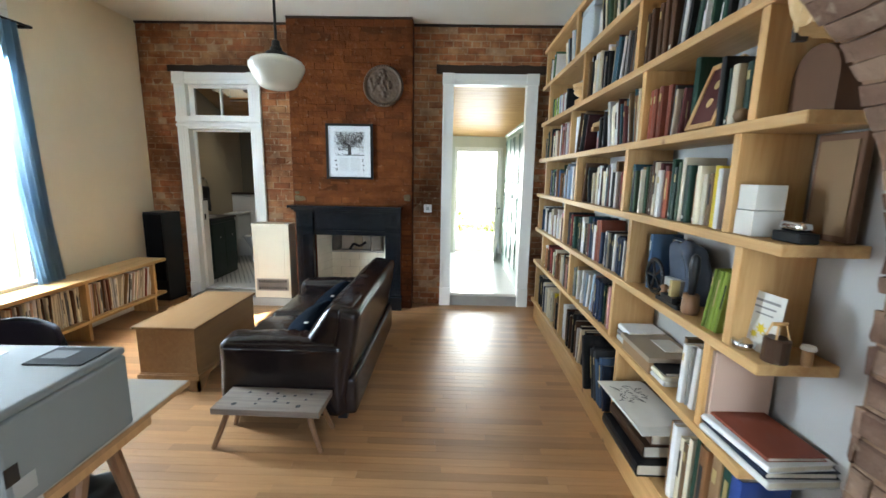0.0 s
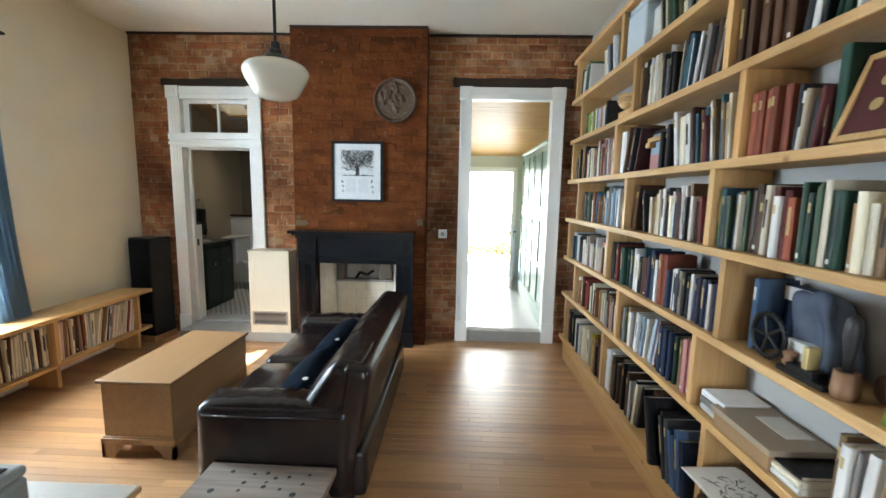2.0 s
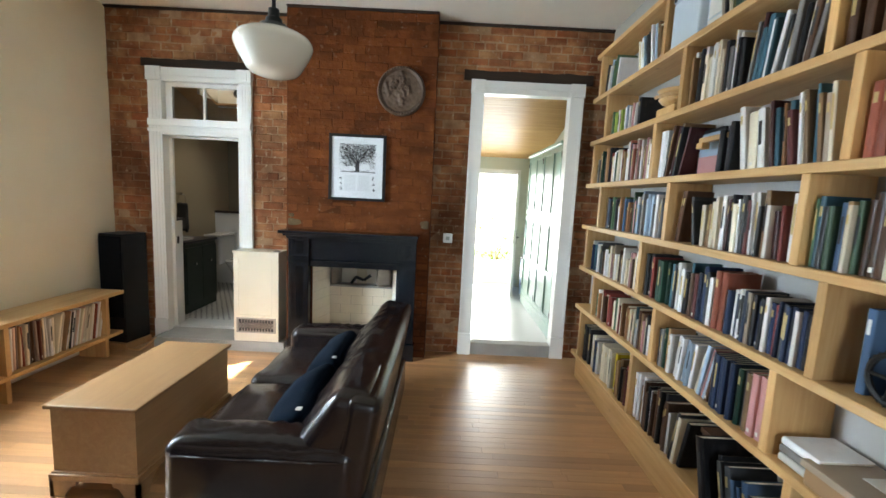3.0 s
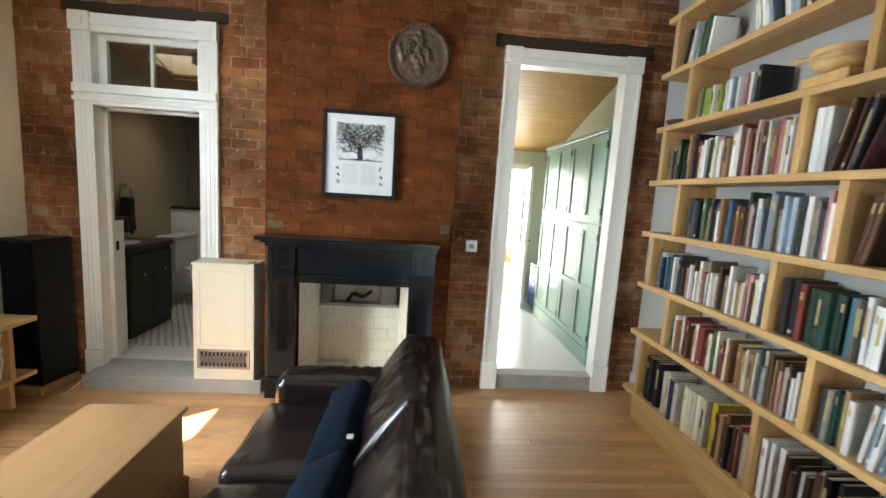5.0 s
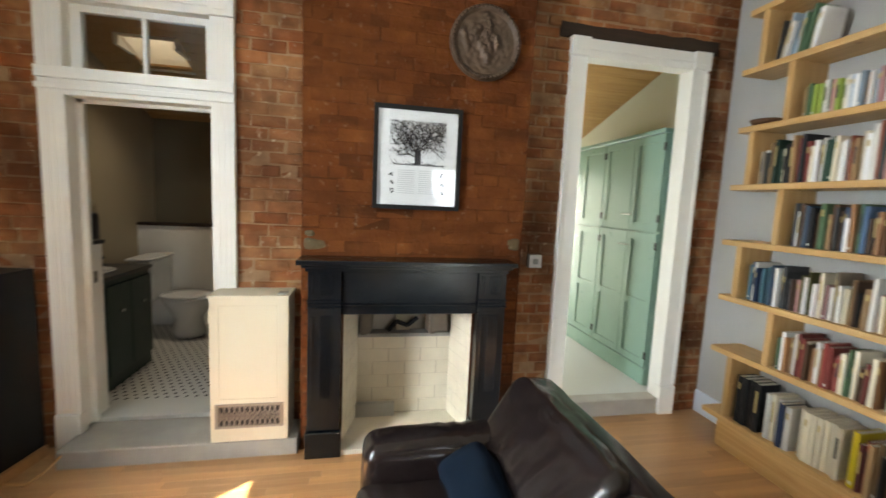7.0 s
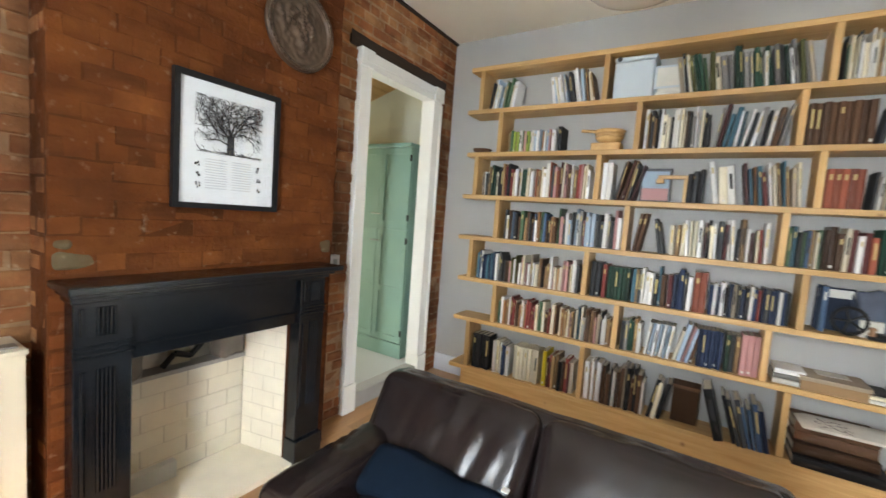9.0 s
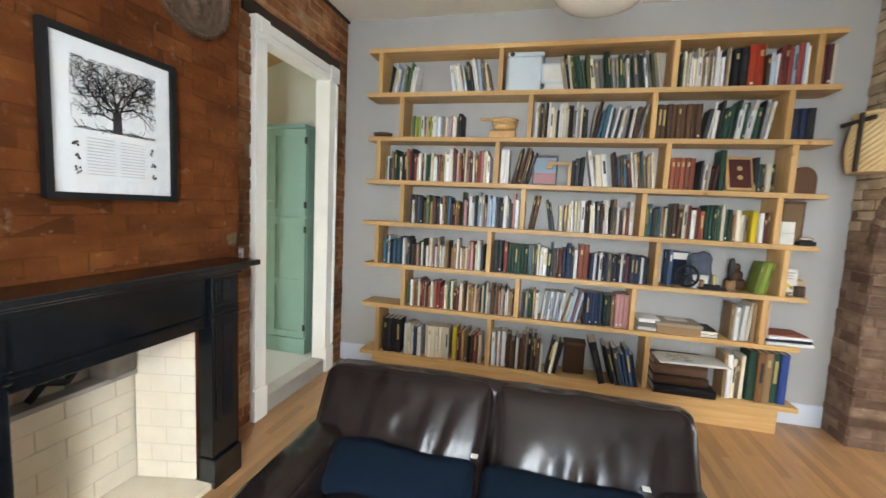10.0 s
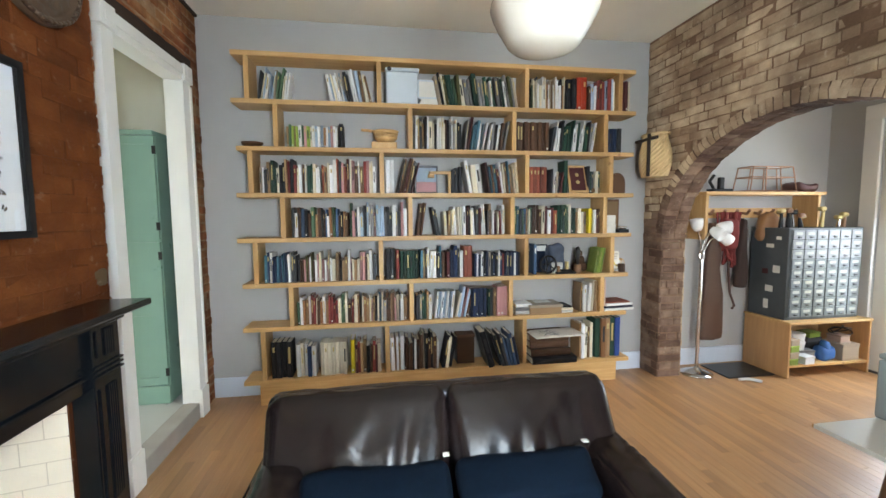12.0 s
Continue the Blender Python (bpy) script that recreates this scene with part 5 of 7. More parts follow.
part("top_edge", boxes((0.483, 0.488, -0.33, 0.315, 0.7, 0.717)), M_PLY, desk, "brown plywood edge band")
for x in (0.33, -0.65):
    for y0, y1 in ((-0.08, -0.28), (0.0, 0.13)):
        part("leg", rods(((x + 0.04, y0, 0.69), (x + 0.06, y1, 0.06), 0.026, 0.022)), M_LEG, desk)
M_MATT_K = plain("matt dark plastic", (0.03, 0.032, 0.035), 0.75, 0, 0.2, spec=0.2)
prn = thing("printer", "boxy off-white laser printer with a dark control panel", "printer", (-1.345, 1.1, 0.662), rz=1.5)
part("body", boxes((-0.23, 0.235, -0.22, 0.215, 0.0, 0.26), bevel=0.012, segments=3), M_PLASTIC_W, prn)
part("top_cover", boxes((-0.23, 0.235, -0.22, 0.215, 0.262, 0.288), bevel=0.01, segments=3), M_PLASTIC_W, prn)
part("output_tray", boxes((-0.2, 0.0, -0.18, 0.0, 0.2875, 0.2905), bevel=0.001), M_MATT_K, prn, "dark paper output recess")
panel = part("control_panel", boxes((0.03, 0.215, 0.06, 0.19, 0.2875, 0.292), bevel=0.002), M_MATT_K, prn, "black control panel")
part("display", boxes((0.05, 0.13, 0.1, 0.16, 0.2921, 0.2935)), plain("grey screen", (0.06, 0.07, 0.075), 0.6), panel)
part("button_plate", boxes((-0.16, -0.1, 0.11, 0.15, 0.2875, 0.29), bevel=0.001), plain("grey plastic", (0.35, 0.37, 0.37), 0.4), prn)
part("side_vent", boxes((0.2345, 0.237, -0.2, -0.14, 0.04, 0.09)), plain("grey plastic vent", (0.4, 0.4, 0.38), 0.5), prn)
part("port_recess", boxes((0.2345, 0.237, -0.215, -0.18, 0.09, 0.14)), M_PLASTIC_K, prn)

chair = thing("office_chair", "office chair with a curved purple-black mesh back", "chair", (-2.0, 1.62, 0), rz=4)
M_MESHCLOTH = plain("purple-black mesh cloth", (0.02, 0.014, 0.03), 0.7, 0, 0.3, 90.0, 0.6)
part("seat", cushion(-0.24, 0.24, -0.24, 0.24, 0.4, 0.48, 0.035, (0, 0, 0.02)), M_MESHCLOTH, chair, smooth=True)
bm = cushion(-0.25, 0.25, -0.02, 0.02, 0.5, 0.84, 0.018, cuts=16)
for v in bm.verts:
    v.co.y += 0.2 - 1.4 * v.co.x ** 2
    v.co.x *= 1.0 - 0.6 * max(0, v.co.z - 0.68)
part("back", bm, M_MESHCLOTH, chair, smooth=True)
part("back_rim", tube([(0.25 * math.cos(a), 0.2 - 1.4 * (0.25 * math.cos(a)) ** 2, 0.72 + 0.125 * math.sin(a)) for a in [math.pi * k / 12 for k in range(13)]], 0.012), M_PLASTIC_K, chair)
part("stem", rods(((0, 0, 0.1), (0, 0, 0.4), 0.025), ((0, 0.2, 0.45), (0, 0.19, 0.62), 0.02), ((0, 0, 0.4), (0, 0.2, 0.45), 0.02)), M_IRON, chair)
for k in range(5):
    a = 2 * math.pi * k / 5
    spoke = part("spoke", rods(((0, 0, 0.1), (0.27 * math.cos(a), 0.27 * math.sin(a), 0.065), 0.02, 0.014)), M_PLASTIC_K, chair)
    part("caster", cushion(0.27 * math.cos(a) - 0.02, 0.27 * math.cos(a) + 0.02, 0.27 * math.sin(a) - 0.027, 0.27 * math.sin(a) + 0.027, 0.0, 0.055, 0.018, cuts=6), M_PLASTIC_K, spoke)
bag = tagged(new("waste_bag", mesh_of(cushion(-1.7, -1.36, 1.28, 1.6, 0.0, 0.2, 0.07, (0, 0, 0.02), cuts=18, wrinkle=0.09), "waste_bag", M_PLASTIC_K, True)), "crumpled black bag on the floor under the desk", "bag")

# ---- sofa cushions ----
for y, s in ((2.86, 1.0), (3.47, 2.0)):
    bm = cushion(-0.05, 0.05, -0.29, 0.29, 0.0, 0.22, 0.045, (0.03, 0, 0), wrinkle=0.012, seed=s)
    bmesh.ops.transform(bm, matrix=pose(-1.11, y, 0.425, 0, 60, 0), verts=bm.verts[:])
    pl = tagged(new("lumbar_pillow", mesh_of(bm, "lumbar_pillow", M_NAVY, True)), "long navy blue cloth pillow leaning on the sofa back", "pillow", "sofa pillows")
    part("tag", boxes((-0.955, -0.93, y - 0.296, y - 0.27, 0.575, 0.579)), M_LABEL, pl, "small white cloth tag")

# ---- back hall: tall cupboards, glazed door, recycling bin ----
CX = 0.83


def cupboard(y0, y1, seam):
    c = thing("cupboard", "tall sage green painted built-in cupboard with panelled doors", "cupboard", (CX, (y0 + y1) / 2, HALL_Z), "hall cupboards")

    def b(*rows, bevel=0.0):
        return local(c, boxes(*rows, bevel=bevel, segments=1))

    part("carcass", b((CX + 0.025, HX1 - 0.005, y0, y1, HALL_Z, 2.15)), M_GREEN, c)
    part("cornice", b((CX - 0.02, HX1 - 0.005, y0, y1, 2.15, 2.185), bevel=0.004), M_GREEN, c)
    part("toe_board", b((CX + 0.004, CX + 0.024, y0, y1, HALL_Z, 0.26)), M_GREEN, c)
    for a, e, side in ((y0 + 0.004, seam - 0.002, 1), (seam + 0.002, y1 - 0.004, -1)):
        for z0, z1, rails in ((0.27, 1.365, (0.27, 0.78, 1.365)), (1.385, 2.145, (1.385, 2.145))):
            door = part("door", b((CX + 0.01, CX + 0.024, a, e, z0, z1)), M_GREEN, c)
            rows = [(CX, CX + 0.01, a, a + 0.06, z0, z1), (CX, CX + 0.01, e - 0.06, e, z0, z1)]
            for i, r in enumerate(rails):
                lo = r if i == 0 else r - 0.06 if i == len(rails) - 1 else r - 0.03
                rows.append((CX, CX + 0.01, a + 0.06, e - 0.06, lo, lo + 0.06))
            part("door_frame", b(*rows), M_GREEN, door)
            hz = 1.25 if z0 < 1 else 1.51
            hy = e - 0.03 if side > 0 else a + 0.03
            part("handle", local(c, rods(((CX, hy, hz), (CX - 0.028, hy, hz), 0.006), ((CX - 0.028, hy - 0.03, hz), (CX - 0.028, hy + 0.03, hz), 0.006))), M_CHROME, door, "chrome T-bar handle")
            hx = a if side > 0 else e
            for z in (z0 + 0.1, z1 - 0.1):
                part("hinge", local(c, boxes((CX - 0.004, CX + 0.002, hx - 0.012, hx + 0.012, z - 0.03, z + 0.03))), M_IRON, door, "small dark hinge")
    return c


cupboard(5.05, 5.845, 5.42)
cupboard(5.848, 6.66, 6.25)

hd = tagged(new("door_4"), "white glazed back door standing open to the deck", "door", kind="structure")
part("frame", boxes((0.04, 0.09, HY1 - 0.02, HY1 + 0.12, HALL_Z, 1.98), (0.85, 0.9, HY1 - 0.02, HY1 + 0.12, HALL_Z, 1.98), (0.04, 0.9, HY1 - 0.02, HY1 + 0.12, 1.98, 2.06)), M_WHITE, hd)
lm = pose(0.845, 7.655, 0, 0, 0, 180 + 82)
leaf = part("door_leaf", boxes((0, 0.1, -0.02, 0.02, 0.13, 1.97), (0.66, 0.76, -0.02, 0.02, 0.13, 1.97), (0.1, 0.66, -0.02, 0.02, 0.13, 0.33), (0.1, 0.66, -0.02, 0.02, 1.86, 1.97), m=lm), M_WHITE, hd)
part("pane", boxes((0.1, 0.66, -0.004, 0.004, 0.33, 1.86), m=lm), M_GLASS, leaf)
bm = rods(((0.71, -0.05, 1.02), (0.71, 0.05, 1.02), 0.01), ((0.71, -0.05, 1.02), (0.6, -0.05, 1.02), 0.009), ((0.71, 0.05, 1.02), (0.6, 0.05, 1.02), 0.009))
box(bm, 0.69, 0.73, -0.026, 0.026, 0.92, 1.12)
bmesh.ops.transform(bm, matrix=lm, verts=bm.verts[:])
part("door_handle", bm, M_IRON, hd, "dark lever handle")
bn = thing("recycling_bin", "tall blue plastic bin with a pale round mark", "bin", (1.05, 6.98, HALL_Z))
part("body", boxes((-0.15, 0.15, -0.2, 0.2, 0, 0.55), bevel=0.015), plain("blue plastic", (0.03, 0.14, 0.42), 0.4), bn)
part("lid", boxes((-0.155, 0.155, -0.205, 0.205, 0.552, 0.585), bevel=0.01), M_PLASTIC_W, bn)
bm = lathe([(0.05, 0), (0.05, 0.003), (0.03, 0.003), (0.03, 0.001)], 24)
bmesh.ops.transform(bm, matrix=pose(-0.151, 0, 0.33, 0, -90, 0), verts=bm.verts[:])
part("mark", bm, M_LABEL, bn)

# ---- outdoors behind the house and beside it ----
M_DECK = wood("sun-bleached deck", (0.62, 0.58, 0.52), (0.48, 0.44, 0.38), 0, 0.8)
M_GRASS = paint("dry lawn", (0.16, 0.2, 0.07), 0.95, 0.4, 1.5, 60.0, 0.8)
structure("ground", boxes((-60, 60, 13.0, 70, -0.6, -0.32), (-60, -3.95, -60, 13.0, -0.6, -0.32), (1.5, 60, -60, 13.0, -0.6, -0.32), (-3.95, 1.5, -60, -1.5, -0.6, -0.32), (-3.95, 1.5, 7.8, 13.0, -0.6, -0.32)), M_GRASS, "rough lawn round the house", "ground")
dk = tagged(new("deck"), "pale weathered board deck behind the back door", "deck", kind="structure")
for k in range(26):
    part("deck_board", boxes((-1.6, 2.6, 7.82 + k * 0.13, 7.82 + k * 0.13 + 0.122, 0.02, 0.05)), M_DECK, dk)
# flat board that glows by itself, in place of bright outdoor light
M_GLOW = Mat("glowing backdrop", 1.0)
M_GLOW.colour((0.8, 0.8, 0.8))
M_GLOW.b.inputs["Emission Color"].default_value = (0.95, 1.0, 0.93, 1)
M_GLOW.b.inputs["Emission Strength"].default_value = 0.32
structure("backdrop", boxes((-14, 14, 16.0, 16.1, -0.4, 7.0)), M_GLOW.done(), "flat glowing board standing in for the bright outdoors behind the garden", "backdrop")
M_LEAF = plain("sunlit leaves", (0.13, 0.24, 0.06), 0.6, 0, 0.5, 6.0)


def shrub(x, y, r, h, seed):
    s = thing("shrub", "loose green garden shrub beyond the deck", "shrub", (x, y, -0.32), "garden shrubs")
    g = random.Random(seed)
    part("stem_clump", rods(*[((g.uniform(-0.05, 0.05), g.uniform(-0.05, 0.05), 0), (g.uniform(-r, r) * 0.7, g.uniform(-r, r) * 0.7, h * g.uniform(0.6, 0.9)), 0.012, 0.005) for _ in range(9)], steps=5), M_LEG, s)
    v, f = [], []
    for _ in range(420):
        a, q, z = g.uniform(0, 2 * math.pi), r * math.sqrt(g.random()), h * g.uniform(0.2, 1.0)
        m = pose(q * math.cos(a), q * math.sin(a), z, g.uniform(-60, 60), g.uniform(-60, 60), g.uniform(0, 360))
        n = len(v)
        v += [m @ Vector(p) for p in ((-0.06, 0, 0), (0, -0.025, 0.008), (0.07, 0, 0), (0, 0.025, 0.008))]
        f.append((n, n + 1, n + 2, n + 3))
    me = bpy.data.meshes.new("leaves")
    me.from_pydata(v, [], f)
    me.materials.append(M_LEAF)
    lf = new("leaves", me)
    lf.parent = s


shrub(1.1, 12.0, 0.5, 1.5, 1)
shrub(0.3, 13.2, 0.6, 1.1, 2)
shrub(1.9, 12.8, 0.6, 1.9, 3)
# made-up house: its pale wall fills the window view and sends sunlight back
nh = thing("added_house", "pale clapboard house added to fill the bright view from the west windows", "house", (-8.3, 2.5, -0.4))
M_CLAP = paint("pale cream clapboard", (0.74, 0.72, 0.66), 0.7, 0.06)
part("wall", boxes((-2.0, 1.95, -7.0, 7.0, 0.0, 6.0)), M_CLAP, nh)
for k in range(40):
    part("clapboard", boxes((1.95, 1.975, -7.0, 7.0, 0.06 + k * 0.148, 0.06 + k * 0.148 + 0.14)), M_CLAP, nh)
bm = bmesh.new()
vs = [bm.verts.new(p) for p in ((-2.2, -7.2, 6.0), (2.0, -7.2, 6.0), (-0.1, -7.2, 7.3), (-2.2, 7.2, 6.0), (2.0, 7.2, 6.0), (-0.1, 7.2, 7.3))]
for fc in ((0, 1, 2), (5, 4, 3), (0, 3, 4, 1), (1, 4, 5, 2), (2, 5, 3, 0)):
    bm.faces.new([vs[i] for i in fc])
part("roof", bm, M_STONE, nh, "dark shingle roof")

# ---- bathroom ----
van = thing("vanity", "dark green bathroom vanity with a black counter", "vanity", (-3.38, 5.6, HALL_Z))
part("cabinet", boxes((-0.27, 0.23, -0.3, 0.31, 0.0, 0.78)), M_DKGREEN, van)
part("counter", boxes((-0.28, 0.25, -0.31, 0.33, 0.782, 0.81), bevel=0.004), M_PLASTIC_K, van)
for a, b in ((-0.29, 0.0), (0.01, 0.3)):
    dd = part("door", boxes((0.23, 0.248, a, b, 0.1, 0.74), bevel=0.003), M_DKGREEN, van)
    part("knob", rods(((0.248, (a + b) / 2, 0.55), (0.27, (a + b) / 2, 0.55), 0.012)), M_CHROME, dd)
part("faucet", tube([(-0.1, 0.1, 0.81), (-0.1, 0.1, 0.9), (0.0, 0.1, 0.91), (0.02, 0.1, 0.88)], 0.014), M_IRON, van, "black faucet")
part("sink", lathe([(0.17, 0.811), (0.18, 0.82), (0.17, 0.825), (0.12, 0.812)], 24, (0.0, -0.08, 0)), M_PORCELAIN, van)
structure("pony_wall", boxes((-3.55, -3.03, Y_N + 0.106, 5.085, HALL_Z, 1.19)), M_WHITE, "white half-height wall beside the vanity", "wall")
structure("pony_wall_cap", boxes((-3.55, -3.015, Y_N + 0.104, 5.095, 1.192, 1.215), bevel=0.003), M_PLASTIC_K, "dark cap on the half-height wall", "trim")
structure("strike_plate", boxes((-3.029, -3.025, 4.99, 5.02, 0.96, 1.03)), M_IRON, "small dark metal plate on the half-height wall", "plate")
toi = thing("toilet", "white porcelain toilet on the mosaic floor", "toilet", (-3.22, 6.55, HALL_Z), rz=90)
part("tank", cushion(-0.22, 0.22, 0.1, 0.3, 0.38, 0.76, 0.03, cuts=8), M_PORCELAIN, toi, smooth=True)
part("tank_lid", boxes((-0.23, 0.23, 0.09, 0.31, 0.762, 0.79), bevel=0.01), M_PORCELAIN, toi)
bm = lathe([(0.11, 0.0), (0.12, 0.05), (0.1, 0.18), (0.15, 0.3), (0.19, 0.38), (0.185, 0.4)], 28)
bmesh.ops.scale(bm, vec=(1, 1.25, 1), verts=bm.verts[:])
bmesh.ops.translate(bm, vec=(0, -0.12, 0), verts=bm.verts[:])
part("bowl", bm, M_PORCELAIN, toi, smooth=True)
bm = lathe([(0.19, 0.402), (0.2, 0.41), (0.195, 0.425), (0.1, 0.43)], 28)
bmesh.ops.scale(bm, vec=(1, 1.25, 1), verts=bm.verts[:])
bmesh.ops.translate(bm, vec=(0, -0.12, 0), verts=bm.verts[:])
part("seat", bm, M_PORCELAIN, toi, smooth=True)
structure("wall_shower", boxes((BX0, BX1, 6.92, 7.0, HALL_Z, 1.17)), M_WHITE, "white tiled half wall behind the toilet", "wall")
structure("ledge", boxes((BX0, BX1, 6.9, 7.02, 1.172, 1.2), bevel=0.003), M_TIMBER, "dark wooden ledge on the half wall", "ledge")
tw = thing("hand_towel", "black hand towel hanging from a round chrome ring", "towel", (BX0 + 0.03, 6.05, 1.03))
part("cloth", cushion(0.0, 0.06, -0.09, 0.09, -0.05, 0.3, 0.025, wrinkle=0.03, cuts=12), M_PLASTIC_K, tw, smooth=True)
part("ring", tube([(0.03, 0.08 * math.cos(2 * math.pi * k / 16), 0.33 + 0.08 * math.sin(2 * math.pi * k / 16)) for k in range(17)], 0.006, 6), M_CHROME, tw)
part("wall_plate", rods(((-0.03, 0, 0.41), (0.03, 0, 0.41), 0.018)), M_CHROME, tw)
sk = tagged(new("skylight"), "small square skylight in the pine ceiling", "skylight", kind="structure")
part("frame", boxes((-3.4, -3.37, 6.03, 6.47, 2.66, 2.85), (-2.97, -2.94, 6.03, 6.47, 2.66, 2.85), (-3.37, -2.97, 6.03, 6.06, 2.73, 2.85), (-3.37, -2.97, 6.44, 6.47, 2.59, 2.85)), M_WHITE, sk)
# the pane glows by itself, in place of sky seen through it
M_SKYPANE = Mat("glowing skylight pane", 0.6).colour((0.7, 0.66, 0.56))
M_SKYPANE.b.inputs["Emission Color"].default_value = (1.0, 0.88, 0.66, 1)
M_SKYPANE.b.inputs["Emission Strength"].default_value = 0.1
part("pane", boxes((-3.4, -2.94, 6.03, 6.47, 2.855, 2.87)), M_SKYPANE.done(), sk)
v, f = [], []
for i in range(40):
    for j in range(36):
        x, y = BX0 + 0.03 + i * 0.062 + (0.031 if j % 2 else 0), 5.2 + j * 0.0537
        n = len(v)
        v += [(x + 0.013 * math.cos(math.pi * k / 3), y + 0.013 * math.sin(math.pi * k / 3), HALL_Z + 0.0015) for k in range(6)]
        f.append(tuple(range(n, n + 6)))
me = bpy.data.meshes.new("black_dots")
me.from_pydata(v, [], f)
me.materials.append(M_INK_DARK)
dots = tagged(new("black_dot_tiles", me), kind="stuff")
dots.parent = bpy.data.objects["floor_bathroom"]

# ---- workroom behind the arch ----
M_SHADE = plain("white glass", (0.8, 0.8, 0.78), 0.2, 0, 0.02, 3.0, 0.0)
fl = thing("floor_lamp", "chrome floor lamp with several white glass shades, unlit", "floor lamp", (0.92, 0.42, 0))
part("base", lathe([(0.14, 0.0), (0.14, 0.012), (0.1, 0.03), (0.03, 0.06), (0.016, 0.08)], 32), M_CHROME, fl, smooth=True)
part("pole", rods(((0, 0, 0.05), (0, 0, 1.16), 0.016)), M_CHROME, fl)
part("collar", lathe([(0.02, 1.12), (0.03, 1.13), (0.03, 1.17), (0.02, 1.19)], 20), M_CHROME, fl)
for k, (dx, dy, dz) in enumerate(((-0.05, -0.11, 0.27), (0.0, 0.05, 0.24), (-0.08, -0.03, 0.25), (0.0, -0.2, 0.2))):
    tip = Vector((dx, dy, 1.15 + dz))
    arm = part("arm", tube([(0, 0, 1.15), (dx * 0.4, dy * 0.4, 1.15 + dz * 0.7), tuple(tip)], 0.006), M_CHROME, fl)
    bm = lathe([(0.018, 0.0), (0.03, -0.004), (0.048, 0.03), (0.056, 0.07), (0.058, 0.11), (0.055, 0.11), (0.04, 0.03)], 24)
    q = Vector((dx, dy, (0.0, 0.25, -0.05, -0.14)[k])).to_track_quat("Z", "Y").to_matrix().to_4x4()
    bmesh.ops.transform(bm, matrix=Matrix.Translation(tip) @ q, verts=bm.verts[:])
    part("shade", bm, M_SHADE, arm, "white glass shade", smooth=True)

rack = thing("coat_rack", "pine wall rack with a shelf over wooden coat pegs", "coat rack", (1.15, -0.23, 1.74))
part("shelf", boxes((-0.27, 0.02, -0.66, 0.66, -0.02, 0.012), bevel=0.003), M_PINE_Y, rack)
for y in (-0.62, 0.62):
    part("side_board", boxes((-0.24, 0.02, y - 0.015, y + 0.015, -0.44 if y > 0 else -0.34, -0.02), bevel=0.003), M_PINE_Z, rack)
part("peg_rail", boxes((0.0, 0.018, -0.6, 0.6, -0.24, -0.14), bevel=0.003), M_PINE_Y, rack)
for k in range(9):
    y = -0.55 + k * 0.137
    part("peg", tube([(0.0, y, -0.19), (-0.05, y, -0.2), (-0.09, y + 0.01, -0.16)], 0.014), M_LEG, rack)


def hanging(name, label, cat, y, z0, z1, w, d, mat, seed, taper=1.0):
    bm = cushion(-d, 0.0, -w / 2, w / 2, z0 - z1, 0.0, min(d, w) * 0.45, cuts=14, wrinkle=0.035, seed=seed)
    for v in bm.verts:
        k = -v.co.z / (z1 - z0)
        v.co.y *= 0.55 + (taper - 0.55) * min(1, k * 1.3)
    ob = tagged(new(name, mesh_of(bm, name, mat, True)), label, cat)
    ob.matrix_basis = pose(1.1, y, z1)
    return ob


hanging("leather_holster", "long brown leather case hanging from a coat peg", "case", 0.16, 0.28, 1.46, 0.2, 0.06, plain("brown leather", (0.09, 0.045, 0.028), 0.55), 1.0, 1.2)
hanging("jacket", "dark brown jacket hanging on the coat pegs", "jacket", -0.16, 0.8, 1.5, 0.13, 0.08, plain("dark brown wool", (0.05, 0.03, 0.025), 0.9), 2.0, 1.0)
har = thing("harness", "red webbing harness hanging in loops from the coat pegs", "harness", (1.06, 0.04, 1.56))
M_WEB = plain("red webbing", (0.2, 0.03, 0.026), 0.8)
hr2 = random.Random(14)
for k in range(9):
    y0, y1, d = hr2.uniform(-0.16, 0.12), hr2.uniform(-0.16, 0.12), hr2.uniform(0.3, 0.58)
    x = -0.03 + 0.012 * (k % 5)
    part("webbing", tube([(x, y0 + (y1 - y0) * u / 10 + 0.02 * math.sin(u + k), -d * (1 - abs(u / 5 - 1) ** 2.4)) for u in range(11)], 0.011, 6), M_WEB, har)
part("pad", cushion(-0.06, 0.02, -0.1, 0.08, -0.36, -0.06, 0.035, cuts=10, wrinkle=0.03, seed=3.0), M_WEB, har, smooth=True)
strap = tagged(new("strap", mesh_of(tube([(1.08, 0.0, 1.4), (1.07, -0.02, 1.0), (1.07, -0.05, 0.75), (1.06, -0.1, 0.62), (1.07, -0.08, 0.58)], 0.011), "strap", plain("brown strap leather", (0.08, 0.04, 0.03), 0.6))), "thin brown leather strap hanging from the pegs", "strap")
hanging("belt_bag", "tan leather bag hanging among the coats", "bag", -0.42, 1.28, 1.56, 0.26, 0.12, plain("tan leather", (0.28, 0.13, 0.05), 0.55), 4.0, 1.0)
bsk = thing("wire_basket", "small copper-wire rack on the shelf above the pegs", "rack", (1.02, -0.33, 1.753))
bm = bmesh.new()
